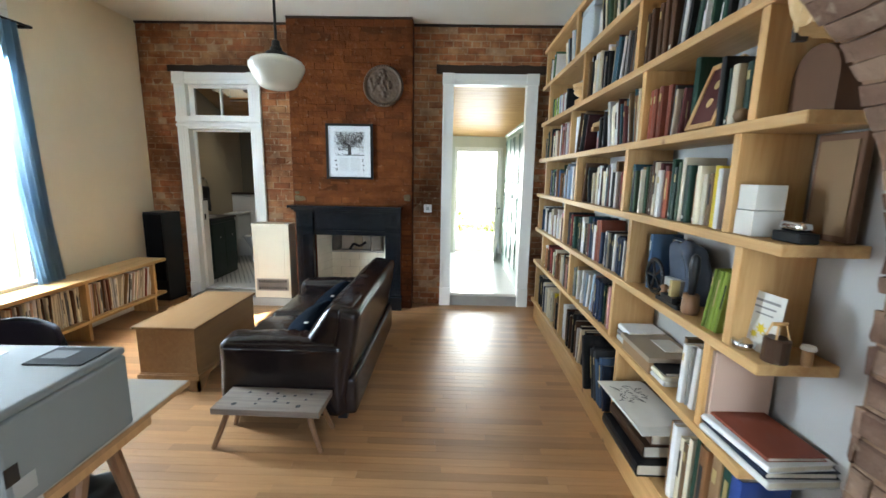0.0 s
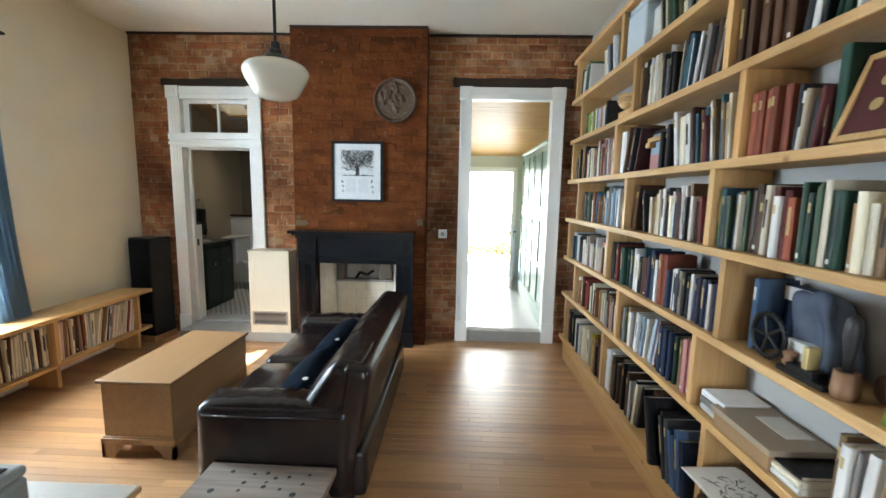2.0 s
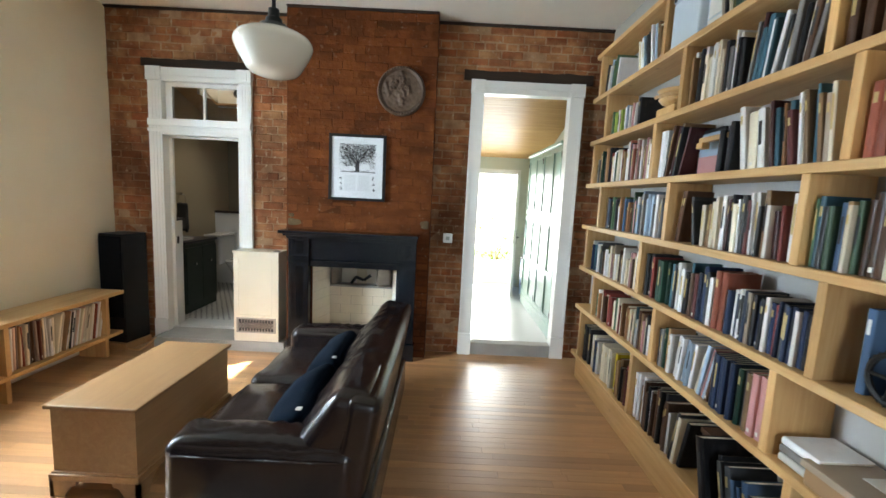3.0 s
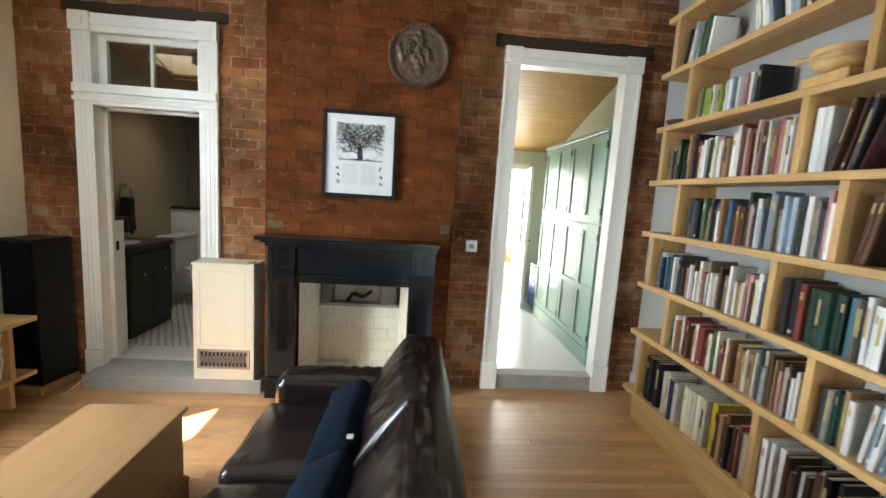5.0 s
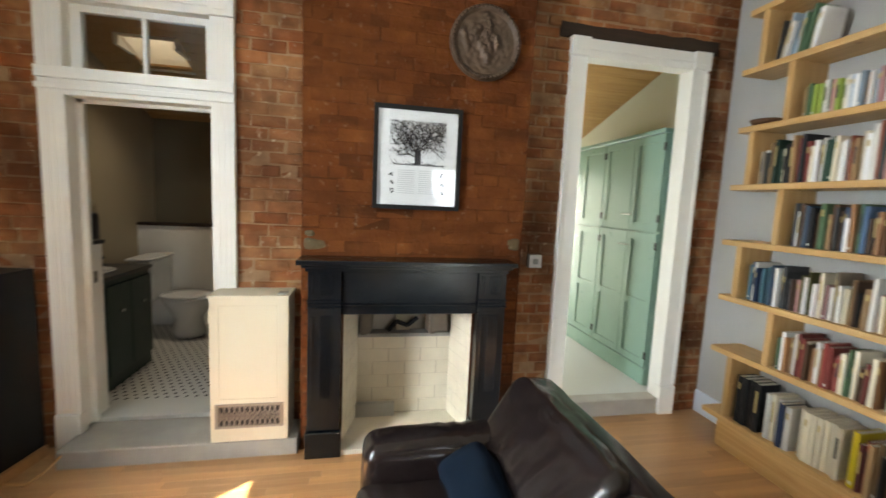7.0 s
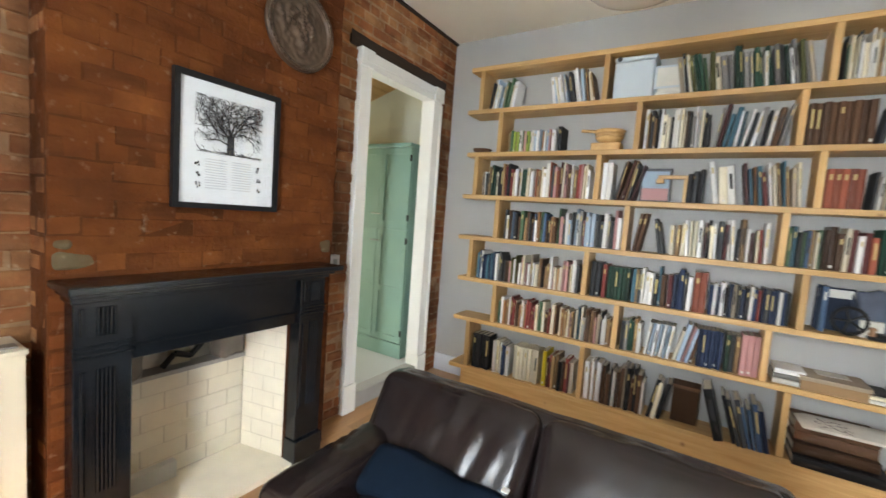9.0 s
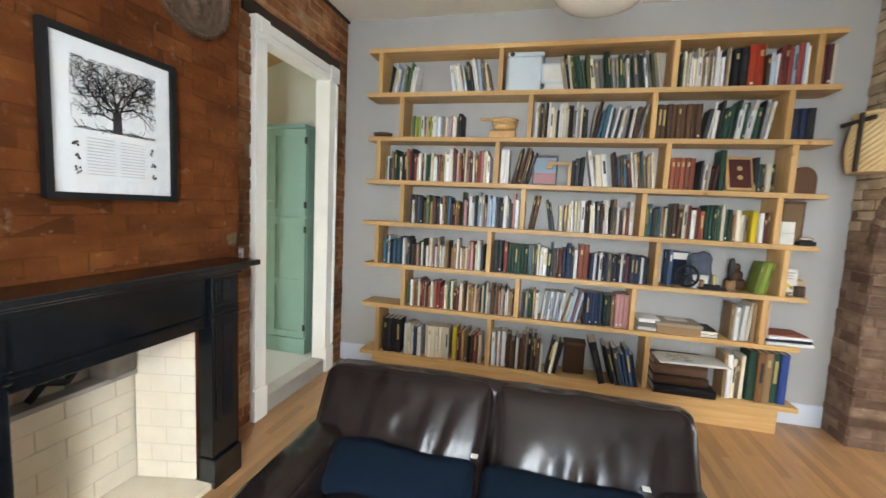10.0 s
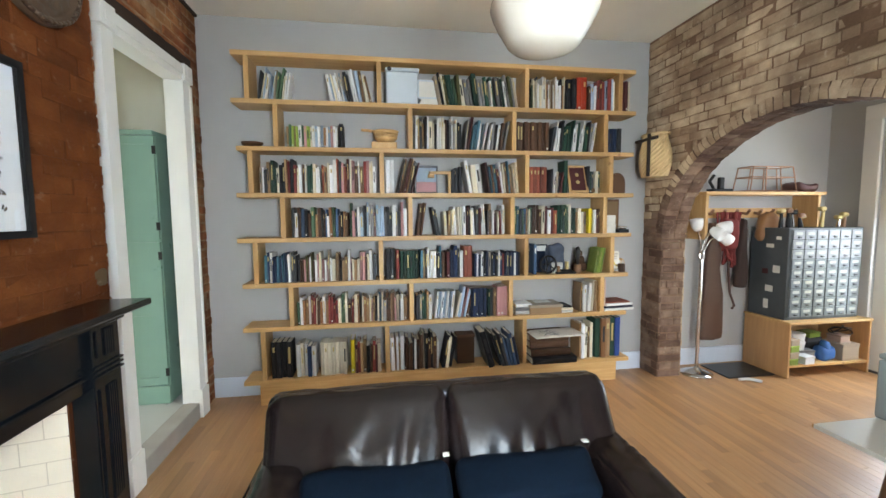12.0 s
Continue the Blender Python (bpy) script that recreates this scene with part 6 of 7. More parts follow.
for z, s in ((0.01, 1.0), (0.14, 0.92), (0.24, 0.85)):
    c = [(-0.1 * s, -0.26 * s, z), (0.1 * s, -0.26 * s, z), (0.1 * s, 0.26 * s, z), (-0.1 * s, 0.26 * s, z)]
    for i in range(4):
        rod(bm, c[i], c[(i + 1) % 4], 0.006, steps=6)
for y in (-0.26, -0.09, 0.09, 0.26):
    for x in (-0.1, 0.1):
        rod(bm, (x, y, 0.0), (x * 0.85, y * 0.85, 0.24), 0.006, steps=6)
part("wire_frame", bm, plain("copper wire", (0.35, 0.19, 0.12), 0.4, 0.7), bsk)
pl = thing("drill_brace", "black iron hand tool lying on the coat shelf", "tool", (1.0, 0.2, 1.753))
part("body", boxes((-0.04, 0.04, -0.13, 0.1, 0.0, 0.03), (-0.02, 0.02, -0.05, 0.0, 0.03, 0.14), bevel=0.008), M_IRON, pl)
part("handle", tube([(0, 0.05, 0.03), (0, 0.1, 0.1), (0, 0.05, 0.16)], 0.014), M_IRON, pl)
tagged(new("felt_hat", mesh_of(cushion(0.92, 1.12, -0.86, -0.62, 1.753, 1.84, 0.04, wrinkle=0.03), "felt_hat", plain("dark red leather", (0.1, 0.04, 0.035), 0.6), True)), "dark leather hat lying on the coat shelf", "hat")

cab = thing("open_cabinet", "low plywood cabinet with an open front, half full of boxes", "cabinet", (0.9, -0.755, 0))
part("side_panel", boxes((-0.24, 0.24, 0.425, 0.445, 0.0, 0.51), bevel=0.002), M_PLY, cab)
part("side_panel", boxes((-0.24, 0.24, -0.475, -0.455, 0.0, 0.51), bevel=0.002), M_PLY, cab)
part("top", boxes((-0.25, 0.245, -0.48, 0.455, 0.511, 0.534), bevel=0.002), M_PINE_Y, cab)
part("bottom", boxes((-0.235, 0.24, -0.455, 0.425, 0.1, 0.12)), M_PINE_Y, cab)
part("back", boxes((0.225, 0.24, -0.455, 0.425, 0.12, 0.51)), M_PLY, cab)
crng = random.Random(5)
M_TUB = plain("white tub plastic", (0.7, 0.7, 0.69), 0.45, 0, 0.05)
M_BLUEBAG = plain("blue bag cloth", (0.03, 0.13, 0.36), 0.6, 0, 0.2)


def carton(at, d, w, h, material, label):
    bx = thing("storage_box", label, "box", at, "boxes in the cabinet", crng.uniform(-8, 8))
    part("box_body", boxes((-d / 2, d / 2, -w / 2, w / 2, 0, h * 0.78), bevel=0.004), material, bx)
    part("box_lid", boxes((-d / 2 - 0.004, d / 2 + 0.004, -w / 2 - 0.004, w / 2 + 0.004, h * 0.78 + 0.001, h), bevel=0.004), material, bx)


def tub(at, r, h):
    tb = thing("plastic_tub", "round white plastic tub with a lid in the open cabinet", "tub", at, "tubs in the cabinet")
    part("tub_body", lathe([(r * 0.86, 0), (r * 0.9, 0.004), (r, h * 0.8), (r * 0.95, h * 0.8)], 24), M_TUB, tb)
    part("tub_lid", lathe([(r * 1.05, h * 0.8 + 0.001), (r * 1.06, h * 0.86), (r * 1.0, h), (r * 0.4, h)], 24), M_TUB, tb)


for k in range(4):      # yellow and cream packets by the side panel
    carton((0.73, -0.385, 0.121 + k * 0.062), 0.13, 0.1, 0.06, M_CLOTH["lime"] if k in (0, 2) else M_CLOTH["kraft"], "small yellow-green carton stacked in the open cabinet" if k in (0, 2) else "small brown carton stacked in the open cabinet")
carton((0.9, -0.4, 0.121), 0.16, 0.1, 0.3, M_CLOTH["charcoal"], "dark upright box at the back of the cabinet")
carton((0.72, -0.55, 0.121), 0.12, 0.12, 0.075, M_TUB, "low white carton in the open cabinet")
carton((0.83, -0.6, 0.121), 0.14, 0.24, 0.1, M_CLOTH["grey"], "low grey carton in the open cabinet")
for z, h in ((0.222, 0.085), (0.308, 0.075)):
    tub((0.82, -0.58, z), 0.066, h)
tub((0.95, -0.56, 0.121), 0.07, 0.14)
carton((0.9, -0.79, 0.121), 0.16, 0.16, 0.2, M_CLOTH["charcoal"], "dark carton at the back of the cabinet")
carton((0.88, -0.79, 0.322), 0.12, 0.15, 0.05, M_CLOTH["lime"], "flat yellow-green carton on a dark one")
sack = thing("cloth_sack", "small gathered blue cloth bag in the open cabinet", "bag", (0.75, -0.84, 0.121))
part("bag_body", cushion(-0.06, 0.06, -0.085, 0.085, 0, 0.13, 0.05, cuts=12, wrinkle=0.03, seed=5.0), M_BLUEBAG, sack, smooth=True)
part("bag_neck", cushion(-0.03, 0.03, -0.04, 0.04, 0.11, 0.19, 0.025, cuts=10, wrinkle=0.03, seed=6.0), M_BLUEBAG, sack, smooth=True)
carton((0.79, -1.05, 0.121), 0.2, 0.2, 0.16, M_CLOTH["kraft"], "open brown cardboard box in the cabinet")
carton((0.8, -1.04, 0.282), 0.12, 0.13, 0.07, M_CLOTH["blush"], "small pinkish packet on a cardboard box")
tagged(new("cable_coil", mesh_of(tube([(0.8 + 0.05 * math.sin(a * 1.3), -1.06 + 0.085 * math.cos(a), 0.372 + 0.035 * math.sin(a) + 0.002 * a) for a in [0.4 * k for k in range(40)]], 0.006, 6), "cable_coil", M_PLASTIC_K)), "loose coil of dark cable on the boxes", "cable")

M_STEEL = plain("grey enamel steel", (0.075, 0.085, 0.092), 0.45, 0.2)
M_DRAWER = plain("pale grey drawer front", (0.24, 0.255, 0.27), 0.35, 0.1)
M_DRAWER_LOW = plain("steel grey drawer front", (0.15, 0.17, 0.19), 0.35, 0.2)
M_CARD = plain("label card", (0.46, 0.46, 0.43), 0.8)
dr = thing("drawer_cabinet", "grey steel small-parts cabinet with many labelled drawers and stickers", "cabinet", (0.93, -0.73, 0.535))
part("case", boxes((-0.19, 0.2, -0.43, 0.4, 0.0, 0.87), bevel=0.004), M_STEEL, dr)
for r in range(9):
    n = 6
    for k in range(n):
        y0 = 0.37 - (k + 1) * 0.13
        z0 = 0.03 + r * 0.092
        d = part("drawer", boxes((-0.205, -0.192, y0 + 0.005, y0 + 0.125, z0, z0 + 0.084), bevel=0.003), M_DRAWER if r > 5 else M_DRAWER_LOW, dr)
        part("label_card", boxes((-0.208, -0.2052, y0 + 0.03, y0 + 0.1, z0 + 0.042, z0 + 0.068)), M_CARD, d)
        part("pull", boxes((-0.22, -0.205, y0 + 0.05, y0 + 0.08, z0 + 0.015, z0 + 0.026), bevel=0.002), M_IRON, d)
for x, z, w, h, mt in ((-0.12, 0.76, 0.05, 0.03, M_LABEL), (-0.05, 0.68, 0.08, 0.035, M_LABEL), (-0.12, 0.44, 0.07, 0.07, M_LABEL), (0.0, 0.42, 0.06, 0.05, M_CLOTH["maroon"]), (-0.06, 0.25, 0.08, 0.06, M_LABEL), (-0.02, 0.08, 0.05, 0.09, M_LABEL)):
    part("sticker", boxes((x, x + w, 0.4, 0.4025, z, z + h)), mt, dr)
for i in range(9):
    y = -1.08 + i * 0.085
    x = 0.84 + 0.16 * crng.random()
    tl = thing("hand_tool", "small wood and brass hand tool on the steel cabinet", "tool", (x, y, 1.406), "tools on the cabinet")
    h = crng.uniform(0.05, 0.16)
    part("shank", rods(((0, 0, 0), (0, 0.02 * crng.uniform(-1, 1), h), 0.022, 0.012)), crng.choice([M_LEG, M_GILT, M_IRON, M_CHROME]), tl)
    part("knob", cushion(-0.028, 0.028, -0.035, 0.035, h, h + 0.045, 0.02, cuts=6), crng.choice([M_LEG, M_GILT, M_IRON, M_CLOTH["maroon"]]), tl, smooth=True)
tagged(new("wooden_scoop", mesh_of(tube([(0.7, 0.16, 0.014), (0.68, 0.08, 0.02), (0.62, 0.0, 0.014)], 0.014, 8), "wooden_scoop", M_TUB)), "small pale white tool lying on the oak floor", "tool")
tagged(new("boot_mat", mesh_of(boxes((0.75, 1.1, -0.28, 0.22, 0.001, 0.012), bevel=0.003), "boot_mat", M_PLASTIC_K)), "black rubber boot mat on the oak floor", "mat")

# ---- pack basket on the arch ----
pb = thing("pack_basket", "woven ash pack basket with dark straps hung on the arch", "basket", (0.88, 0.97, 1.88))
M_WICKER = wood("woven ash splint", (0.68, 0.5, 0.27), (0.55, 0.38, 0.18), 2, 0.6, per_object=False)
bm = bmesh.new()
rings = []
for j in range(21):
    v = j / 20
    rx, ry = 0.135 + 0.05 * math.sin(math.pi * min(1, v * 1.15)) - 0.02 * v, 0.085 + 0.02 * math.sin(math.pi * v)
    rings.append([bm.verts.new(((rx + (0.004 if (i + j) % 2 else -0.004)) * math.cos(2 * math.pi * i / 36), (ry + (0.004 if (i + j) % 2 else -0.004)) * math.sin(2 * math.pi * i / 36), v * 0.37)) for i in range(36)])
for a, b in zip(rings, rings[1:]):
    for i in range(36):
        bm.faces.new((a[i], a[(i + 1) % 36], b[(i + 1) % 36], b[i]))
bm.faces.new(rings[0][::-1])
part("weave", bm, M_WICKER, pb)
part("rim", tube([(0.14 * math.cos(2 * math.pi * k / 24), 0.09 * math.sin(2 * math.pi * k / 24), 0.37) for k in range(25)], 0.012, 6), M_WICKER, pb)
part("strap", boxes((-0.15, 0.15, 0.082, 0.1, 0.315, 0.34), (-0.075, -0.045, 0.1, 0.114, 0.0, 0.37)), plain("dark strap leather", (0.03, 0.018, 0.012), 0.6), pb)

# ---- things on the shelves ----
def shelf_thing(name, label, cat, y, tier, x=1.02):
    return thing(name, label, cat, (x, y, BOARD_Z[tier] + 0.001))


M_FILE = plain("pale blue-grey plastic", (0.5, 0.57, 0.62), 0.5, 0, 0.04)
f = shelf_thing("file_box", "pale blue-grey magazine file on the top shelf", "file box", 3.22, 6)
part("case", boxes((-0.08, 0.12, -0.125, 0.135, 0, 0.255), bevel=0.012), M_FILE, f)
part("rim", boxes((-0.085, 0.12, -0.14, 0.14, 0.257, 0.29), bevel=0.012), M_FILE, f)
# black disc painted on for the dark inside of the thumb hole
part("thumb_hole", lathe([(0.005, 0.0), (0.018, 0.0005), (0.017, 0.002), (0.004, 0.002)], 16), M_INK_DARK, f).matrix_basis = pose(-0.0865, 0.105, 0.273, 0, -90, 0)
f = shelf_thing("grey_box", "plain grey archive box on the top shelf", "box", 2.98, 6)
part("box_body", boxes((-0.03, 0.12, -0.12, 0.12, 0.06, 0.215), bevel=0.004), M_FILE, f)
part("box_label", boxes((-0.033, -0.03, -0.1, 0.1, 0.075, 0.2)), M_LABEL, f)
part("loose_papers", boxes((-0.05, 0.12, -0.14, 0.1, 0.0, 0.028), (-0.045, 0.12, -0.15, 0.09, 0.029, 0.057), bevel=0.003), M_LABEL, f, "stacked white papers")
f = shelf_thing("bowl_stack", "stack of pale turned wooden bowls and a scoop on the shelf", "bowls", 3.36, 5)
for k, r in enumerate((0.1, 0.105, 0.11)):
    part("bowl", lathe([(r * 0.5, 0.06 + k * 0.025), (r * 0.8, 0.075 + k * 0.025), (r, 0.1 + k * 0.025), (r * 0.97, 0.102 + k * 0.025), (r * 0.7, 0.08 + k * 0.025)], 28), M_PINE_X, f, smooth=True)
part("block", boxes((-0.06, 0.08, -0.09, 0.12, 0, 0.06), bevel=0.01), M_PINE_X, f)
part("scoop", tube([(-0.02, 0.05, 0.14), (-0.03, 0.14, 0.15), (-0.03, 0.2, 0.155)], 0.012), M_PINE_X, f)
f = shelf_thing("dark_bowl", "small dark wooden bowl on the shelf end", "bowl", 4.42, 5)
part("bowl", lathe([(0.03, 0.0), (0.07, 0.015), (0.085, 0.04), (0.08, 0.04), (0.04, 0.012)], 24), M_CLOTH["brown"], f, smooth=True)
f = shelf_thing("photo_frame", "small dark-framed picture in pink and pale blue", "picture", 3.02, 4, 1.05)
part("frame", boxes((-0.008, 0.008, -0.1, 0.1, 0, 0.24), bevel=0.003), M_PLASTIC_K, f)
part("picture", boxes((-0.011, -0.008, -0.085, 0.085, 0.1, 0.22)), M_CLOTH["paleblue"], f)
part("picture_foot", boxes((-0.0112, -0.0082, -0.085, 0.085, 0.015, 0.1)), M_CLOTH["pink"], f)
f = shelf_thing("hand_plane", "pale wooden hand plane model on a small stand", "tool", 2.9, 4, 0.98)
part("beam", boxes((-0.015, 0.015, -0.12, 0.1, 0.16, 0.185), bevel=0.003), M_PINE_Y, f)
part("post", boxes((-0.015, 0.015, -0.11, -0.06, 0, 0.16), bevel=0.003), M_PINE_Z, f)
part("wedge", boxes((-0.02, 0.02, 0.06, 0.11, 0.13, 0.16), bevel=0.003), M_PINE_Z, f)
f = thing("icon_frame", "wood-framed red and gold picture leaning on the books", "picture", (0.96, 1.66, BOARD_Z[4] + 0.002))
f.matrix_basis = pose(0.94, 1.66, BOARD_Z[4] + 0.005, 0, 19, 0)
part("frame", boxes((-0.01, 0.01, -0.09, -0.07, 0, 0.26), (-0.01, 0.01, 0.07, 0.09, 0, 0.26), (-0.01, 0.01, -0.07, 0.07, 0, 0.02), (-0.01, 0.01, -0.07, 0.07, 0.24, 0.26), bevel=0.002), M_PINE_Z, f)
pt = part("picture", boxes((-0.004, 0.004, -0.07, 0.07, 0.02, 0.24)), M_CLOTH["maroon"], f)
for z in (0.1, 0.17):
    part("gold_mark", lathe([(0.004, 0.0), (0.018, 0.0005), (0.017, 0.002), (0.004, 0.002)], 16), M_GILT, pt).matrix_basis = pose(-0.0045, 0, z, 0, -90, 0)
st = tagged(new("river_stone", mesh_of(cushion(0.94, 1.02, 1.44, 1.53, BOARD_Z[4] + 0.001, BOARD_Z[4] + 0.055, 0.026, wrinkle=0.01, cuts=8), "river_stone", M_CLOTH["tan"], True)), "smooth tan river stone on the shelf", "stone")
f = shelf_thing("mantel_clock", "dark wooden arched clock case on the shelf end", "clock", 1.25, 4, 1.06)
bm = bmesh.new()
pts = [(0.08, 0), (0.08, 0.1)] + [(0.08 * math.cos(a), 0.1 + 0.09 * math.sin(a)) for a in [math.pi * k / 10 for k in range(1, 10)]] + [(-0.08, 0.1), (-0.08, 0)]
va, vb = [bm.verts.new((-0.05, y, z)) for y, z in pts], [bm.verts.new((0.05, y, z)) for y, z in pts]
bm.faces.new(va)
bm.faces.new(vb[::-1])
for i in range(len(pts)):
    bm.faces.new((va[i], vb[i], vb[(i + 1) % len(pts)], va[(i + 1) % len(pts)]))
part("case", bm, M_CLOTH["brown"], f)
# tier 3, shelf end: white cartons, plastic bag, black plane
f = shelf_thing("carton_stack", "two plain white cardboard cartons on the shelf end", "cartons", 1.325, 3, 1.0)
part("carton", boxes((-0.065, 0.03, -0.025, 0.058, 0, 0.08), bevel=0.002), M_LABEL, f)
part("carton", boxes((-0.062, 0.03, -0.024, 0.058, 0.082, 0.16), bevel=0.002), M_LABEL, f)
tagged(new("plastic_bag", mesh_of(cushion(0.935, 1.0, 1.355, 1.4, BOARD_Z[3] + 0.001, BOARD_Z[3] + 0.16, 0.02, wrinkle=0.03, cuts=10), "plastic_bag", plain("crinkled clear plastic", (0.5, 0.5, 0.5), 0.12, 0, 0.2), True)), "crinkled clear plastic bag on the shelf", "bag")
f = shelf_thing("block_plane", "black iron block plane with a polished lever", "tool", 1.2, 3, 0.99)
part("sole", boxes((-0.03, 0.03, -0.05, 0.05, 0, 0.03), bevel=0.004), M_IRON, f)
part("lever_cap", cushion(-0.022, 0.022, -0.04, 0.045, 0.03, 0.06, 0.014, cuts=6), M_CHROME, f, smooth=True)
f = shelf_thing("small_picture", "pale panel in a dark wooden frame leaning on the wall", "picture", 1.24, 3, 1.12)
part("frame", boxes((-0.012, 0.012, -0.075, 0.075, 0, 0.31), bevel=0.003), M_CLOTH["brown"], f)
part("panel", boxes((-0.016, -0.012, -0.06, 0.06, 0.02, 0.29)), M_CLOTH["tan"], f)
# tier 2: tools and books
book(pose(0.99, 2.03, BOARD_Z[2] + 0.001), 0.15, 0.028, 0.27, "blue", "on the pine shelf", "books on the shelf", 1)
bx = shelf_thing("book_face_out", "blue and white book standing face out on the shelf", "book", 1.98, 2, 1.1)
part("cover", boxes((-0.008, 0.008, -0.09, 0.09, 0, 0.26), bevel=0.002), M_CLOTH["navy"], bx)
part("cover_panel", boxes((-0.0105, -0.008, -0.08, 0.08, 0.2, 0.25)), M_LABEL, bx)
f = shelf_thing("toothed_wheel", "black iron toothed wheel standing on the shelf", "wheel", 1.93, 2, 0.97)
bm = bmesh.new()
for k in range(28):
    a0, a1 = 2 * math.pi * k / 28, 2 * math.pi * (k + 1) / 28
    rod(bm, (0, 0.075 * math.cos(a0), 0.088 + 0.075 * math.sin(a0)), (0, 0.075 * math.cos(a1), 0.088 + 0.075 * math.sin(a1)), 0.009, steps=6)
    rod(bm, (0, 0.078 * math.cos(a0), 0.088 + 0.078 * math.sin(a0)), (0, 0.087 * math.cos(a0), 0.088 + 0.087 * math.sin(a0)), 0.005, 0.003, steps=5)
part("rim", bm, M_IRON, f)
part("spoke", rods(*[((0, 0, 0.088), (0, 0.07 * math.cos(2 * math.pi * k / 5), 0.088 + 0.07 * math.sin(2 * math.pi * k / 5)), 0.006) for k in range(5)]), M_IRON, f)
tagged(new("wrapped_parcel", mesh_of(cushion(1.0, 1.13, 1.74, 1.9, BOARD_Z[2] + 0.001, BOARD_Z[2] + 0.27, 0.04, wrinkle=0.05, cuts=16), "wrapped_parcel", plain("blue-grey cellophane", (0.09, 0.11, 0.15), 0.08, 0, 0.4, 8.0), True)), "dark parcel in shiny blue-grey plastic on the shelf", "parcel")
tagged(new("white_carton", mesh_of(boxes((0.99, 1.03, 1.78, 1.88, BOARD_Z[2] + 0.001, BOARD_Z[2] + 0.1), bevel=0.003), "white_carton", M_LABEL)), "small white carton before the wrapped parcel", "box")
f = shelf_thing("bench_plane", "iron bench plane with a wooden knob on the shelf", "tool", 1.76, 2, 0.97)
part("sole", boxes((-0.028, 0.028, -0.09, 0.09, 0, 0.018), (-0.028, 0.028, -0.05, 0.05, 0.018, 0.04), bevel=0.003), M_IRON, f)
part("lever", boxes((-0.02, 0.02, -0.02, 0.0, 0.03, 0.11), bevel=0.003), M_GILT, f)
part("knob", lathe([(0.012, 0.018), (0.02, 0.03), (0.012, 0.045), (0.02, 0.06), (0.008, 0.07)], 16, (0, 0.07, 0)), M_LEG, f, smooth=True)
f = shelf_thing("chisel_stand", "dark-handled tool standing in a turned wooden cup", "tool", 1.64, 2, 0.98)
part("cup", lathe([(0.03, 0), (0.034, 0.02), (0.03, 0.08), (0.026, 0.08)], 20), M_LEG, f, smooth=True)
part("handle", lathe([(0.012, 0.08), (0.014, 0.12), (0.022, 0.19), (0.018, 0.23), (0.006, 0.245)], 18), M_PLASTIC_K, f, smooth=True)
bm = cushion(-0.045, 0.045, -0.07, 0.07, 0.0, 0.09, 0.035, cuts=10, wrinkle=0.008)
for p in (cushion(-0.035, 0.035, -0.045, 0.045, 0.06, 0.15, 0.034, cuts=8), cushion(-0.025, 0.025, -0.025, 0.025, 0.14, 0.2, 0.024, cuts=8)):
    me = bpy.data.meshes.new("tmp")
    p.to_mesh(me)
    p.free()
    bm.from_mesh(me)
    bpy.data.meshes.remove(me)
fig = tagged(new("seated_statuette", mesh_of(bm, "seated_statuette", M_CLOTH["brown"], True)), "small dark seated statuette on the shelf", "statuette")
fig.matrix_basis = pose(1.08, 1.57, BOARD_Z[2] + 0.001)
cd = thing("card", "white card with a yellow flower picture standing on the shelf", "card", (0.97, 1.245, BOARD_Z[2] + 0.002))
cd.matrix_basis = pose(0.985, 1.27, BOARD_Z[2] + 0.002, 0, 6, 8)
part("sheet", boxes((-0.0015, 0.0015, -0.06, 0.06, 0, 0.19)), M_LABEL, cd)
for a, b, r in ((0.0, 0.075, 0.02), (-0.022, 0.058, 0.015), (0.02, 0.052, 0.016)):
    petals = [(r * (0.45 if k % 2 else 1.0), 2 * math.pi * k / 14) for k in range(14)]
    bm = bmesh.new()
    lo, hi = ([bm.verts.new((x, a + q * math.cos(w), b + q * math.sin(w))) for q, w in petals] for x in (-0.0016, -0.0032))
    bm.faces.new(lo)
    bm.faces.new(hi[::-1])
    for k in range(14):
        bm.faces.new((lo[k], hi[k], hi[(k + 1) % 14], lo[(k + 1) % 14]))
    part("printed_flower", bm, M_CLOTH["yellow"], cd)
part("printed_text", boxes((-0.003, -0.0016, -0.045, 0.045, 0.16, 0.168), (-0.003, -0.0016, -0.035, 0.04, 0.14, 0.146), (-0.003, -0.0016, -0.03, 0.03, 0.12, 0.125)), M_CLOTH["grey"], cd, "unreadable grey lines of print")
f = shelf_thing("tiny_stool", "tiny wooden stool model on a dark turned block", "model", 1.2, 2, 0.99)
part("block", lathe([(0.035, 0), (0.035, 0.07), (0.03, 0.075)], 20), M_CLOTH["brown"], f)
part("stool", rods(((-0.02, -0.02, 0.075), (-0.012, -0.012, 0.115), 0.003), ((0.02, -0.02, 0.075), (0.012, -0.012, 0.115), 0.003), ((-0.02, 0.02, 0.075), (-0.012, 0.012, 0.115), 0.003), ((0.02, 0.02, 0.075), (0.012, 0.012, 0.115), 0.003), ((-0.022, 0, 0.117), (0.022, 0, 0.117), 0.006)), M_PINE_X, f)
f = shelf_thing("glass_jar", "small round jar with a pale lid on the shelf end", "jar", 1.17, 2, 1.06)
part("jar", lathe([(0.012, 0), (0.014, 0.008), (0.014, 0.045), (0.01, 0.05)], 18), M_CLOTH["tan"], f, smooth=True)
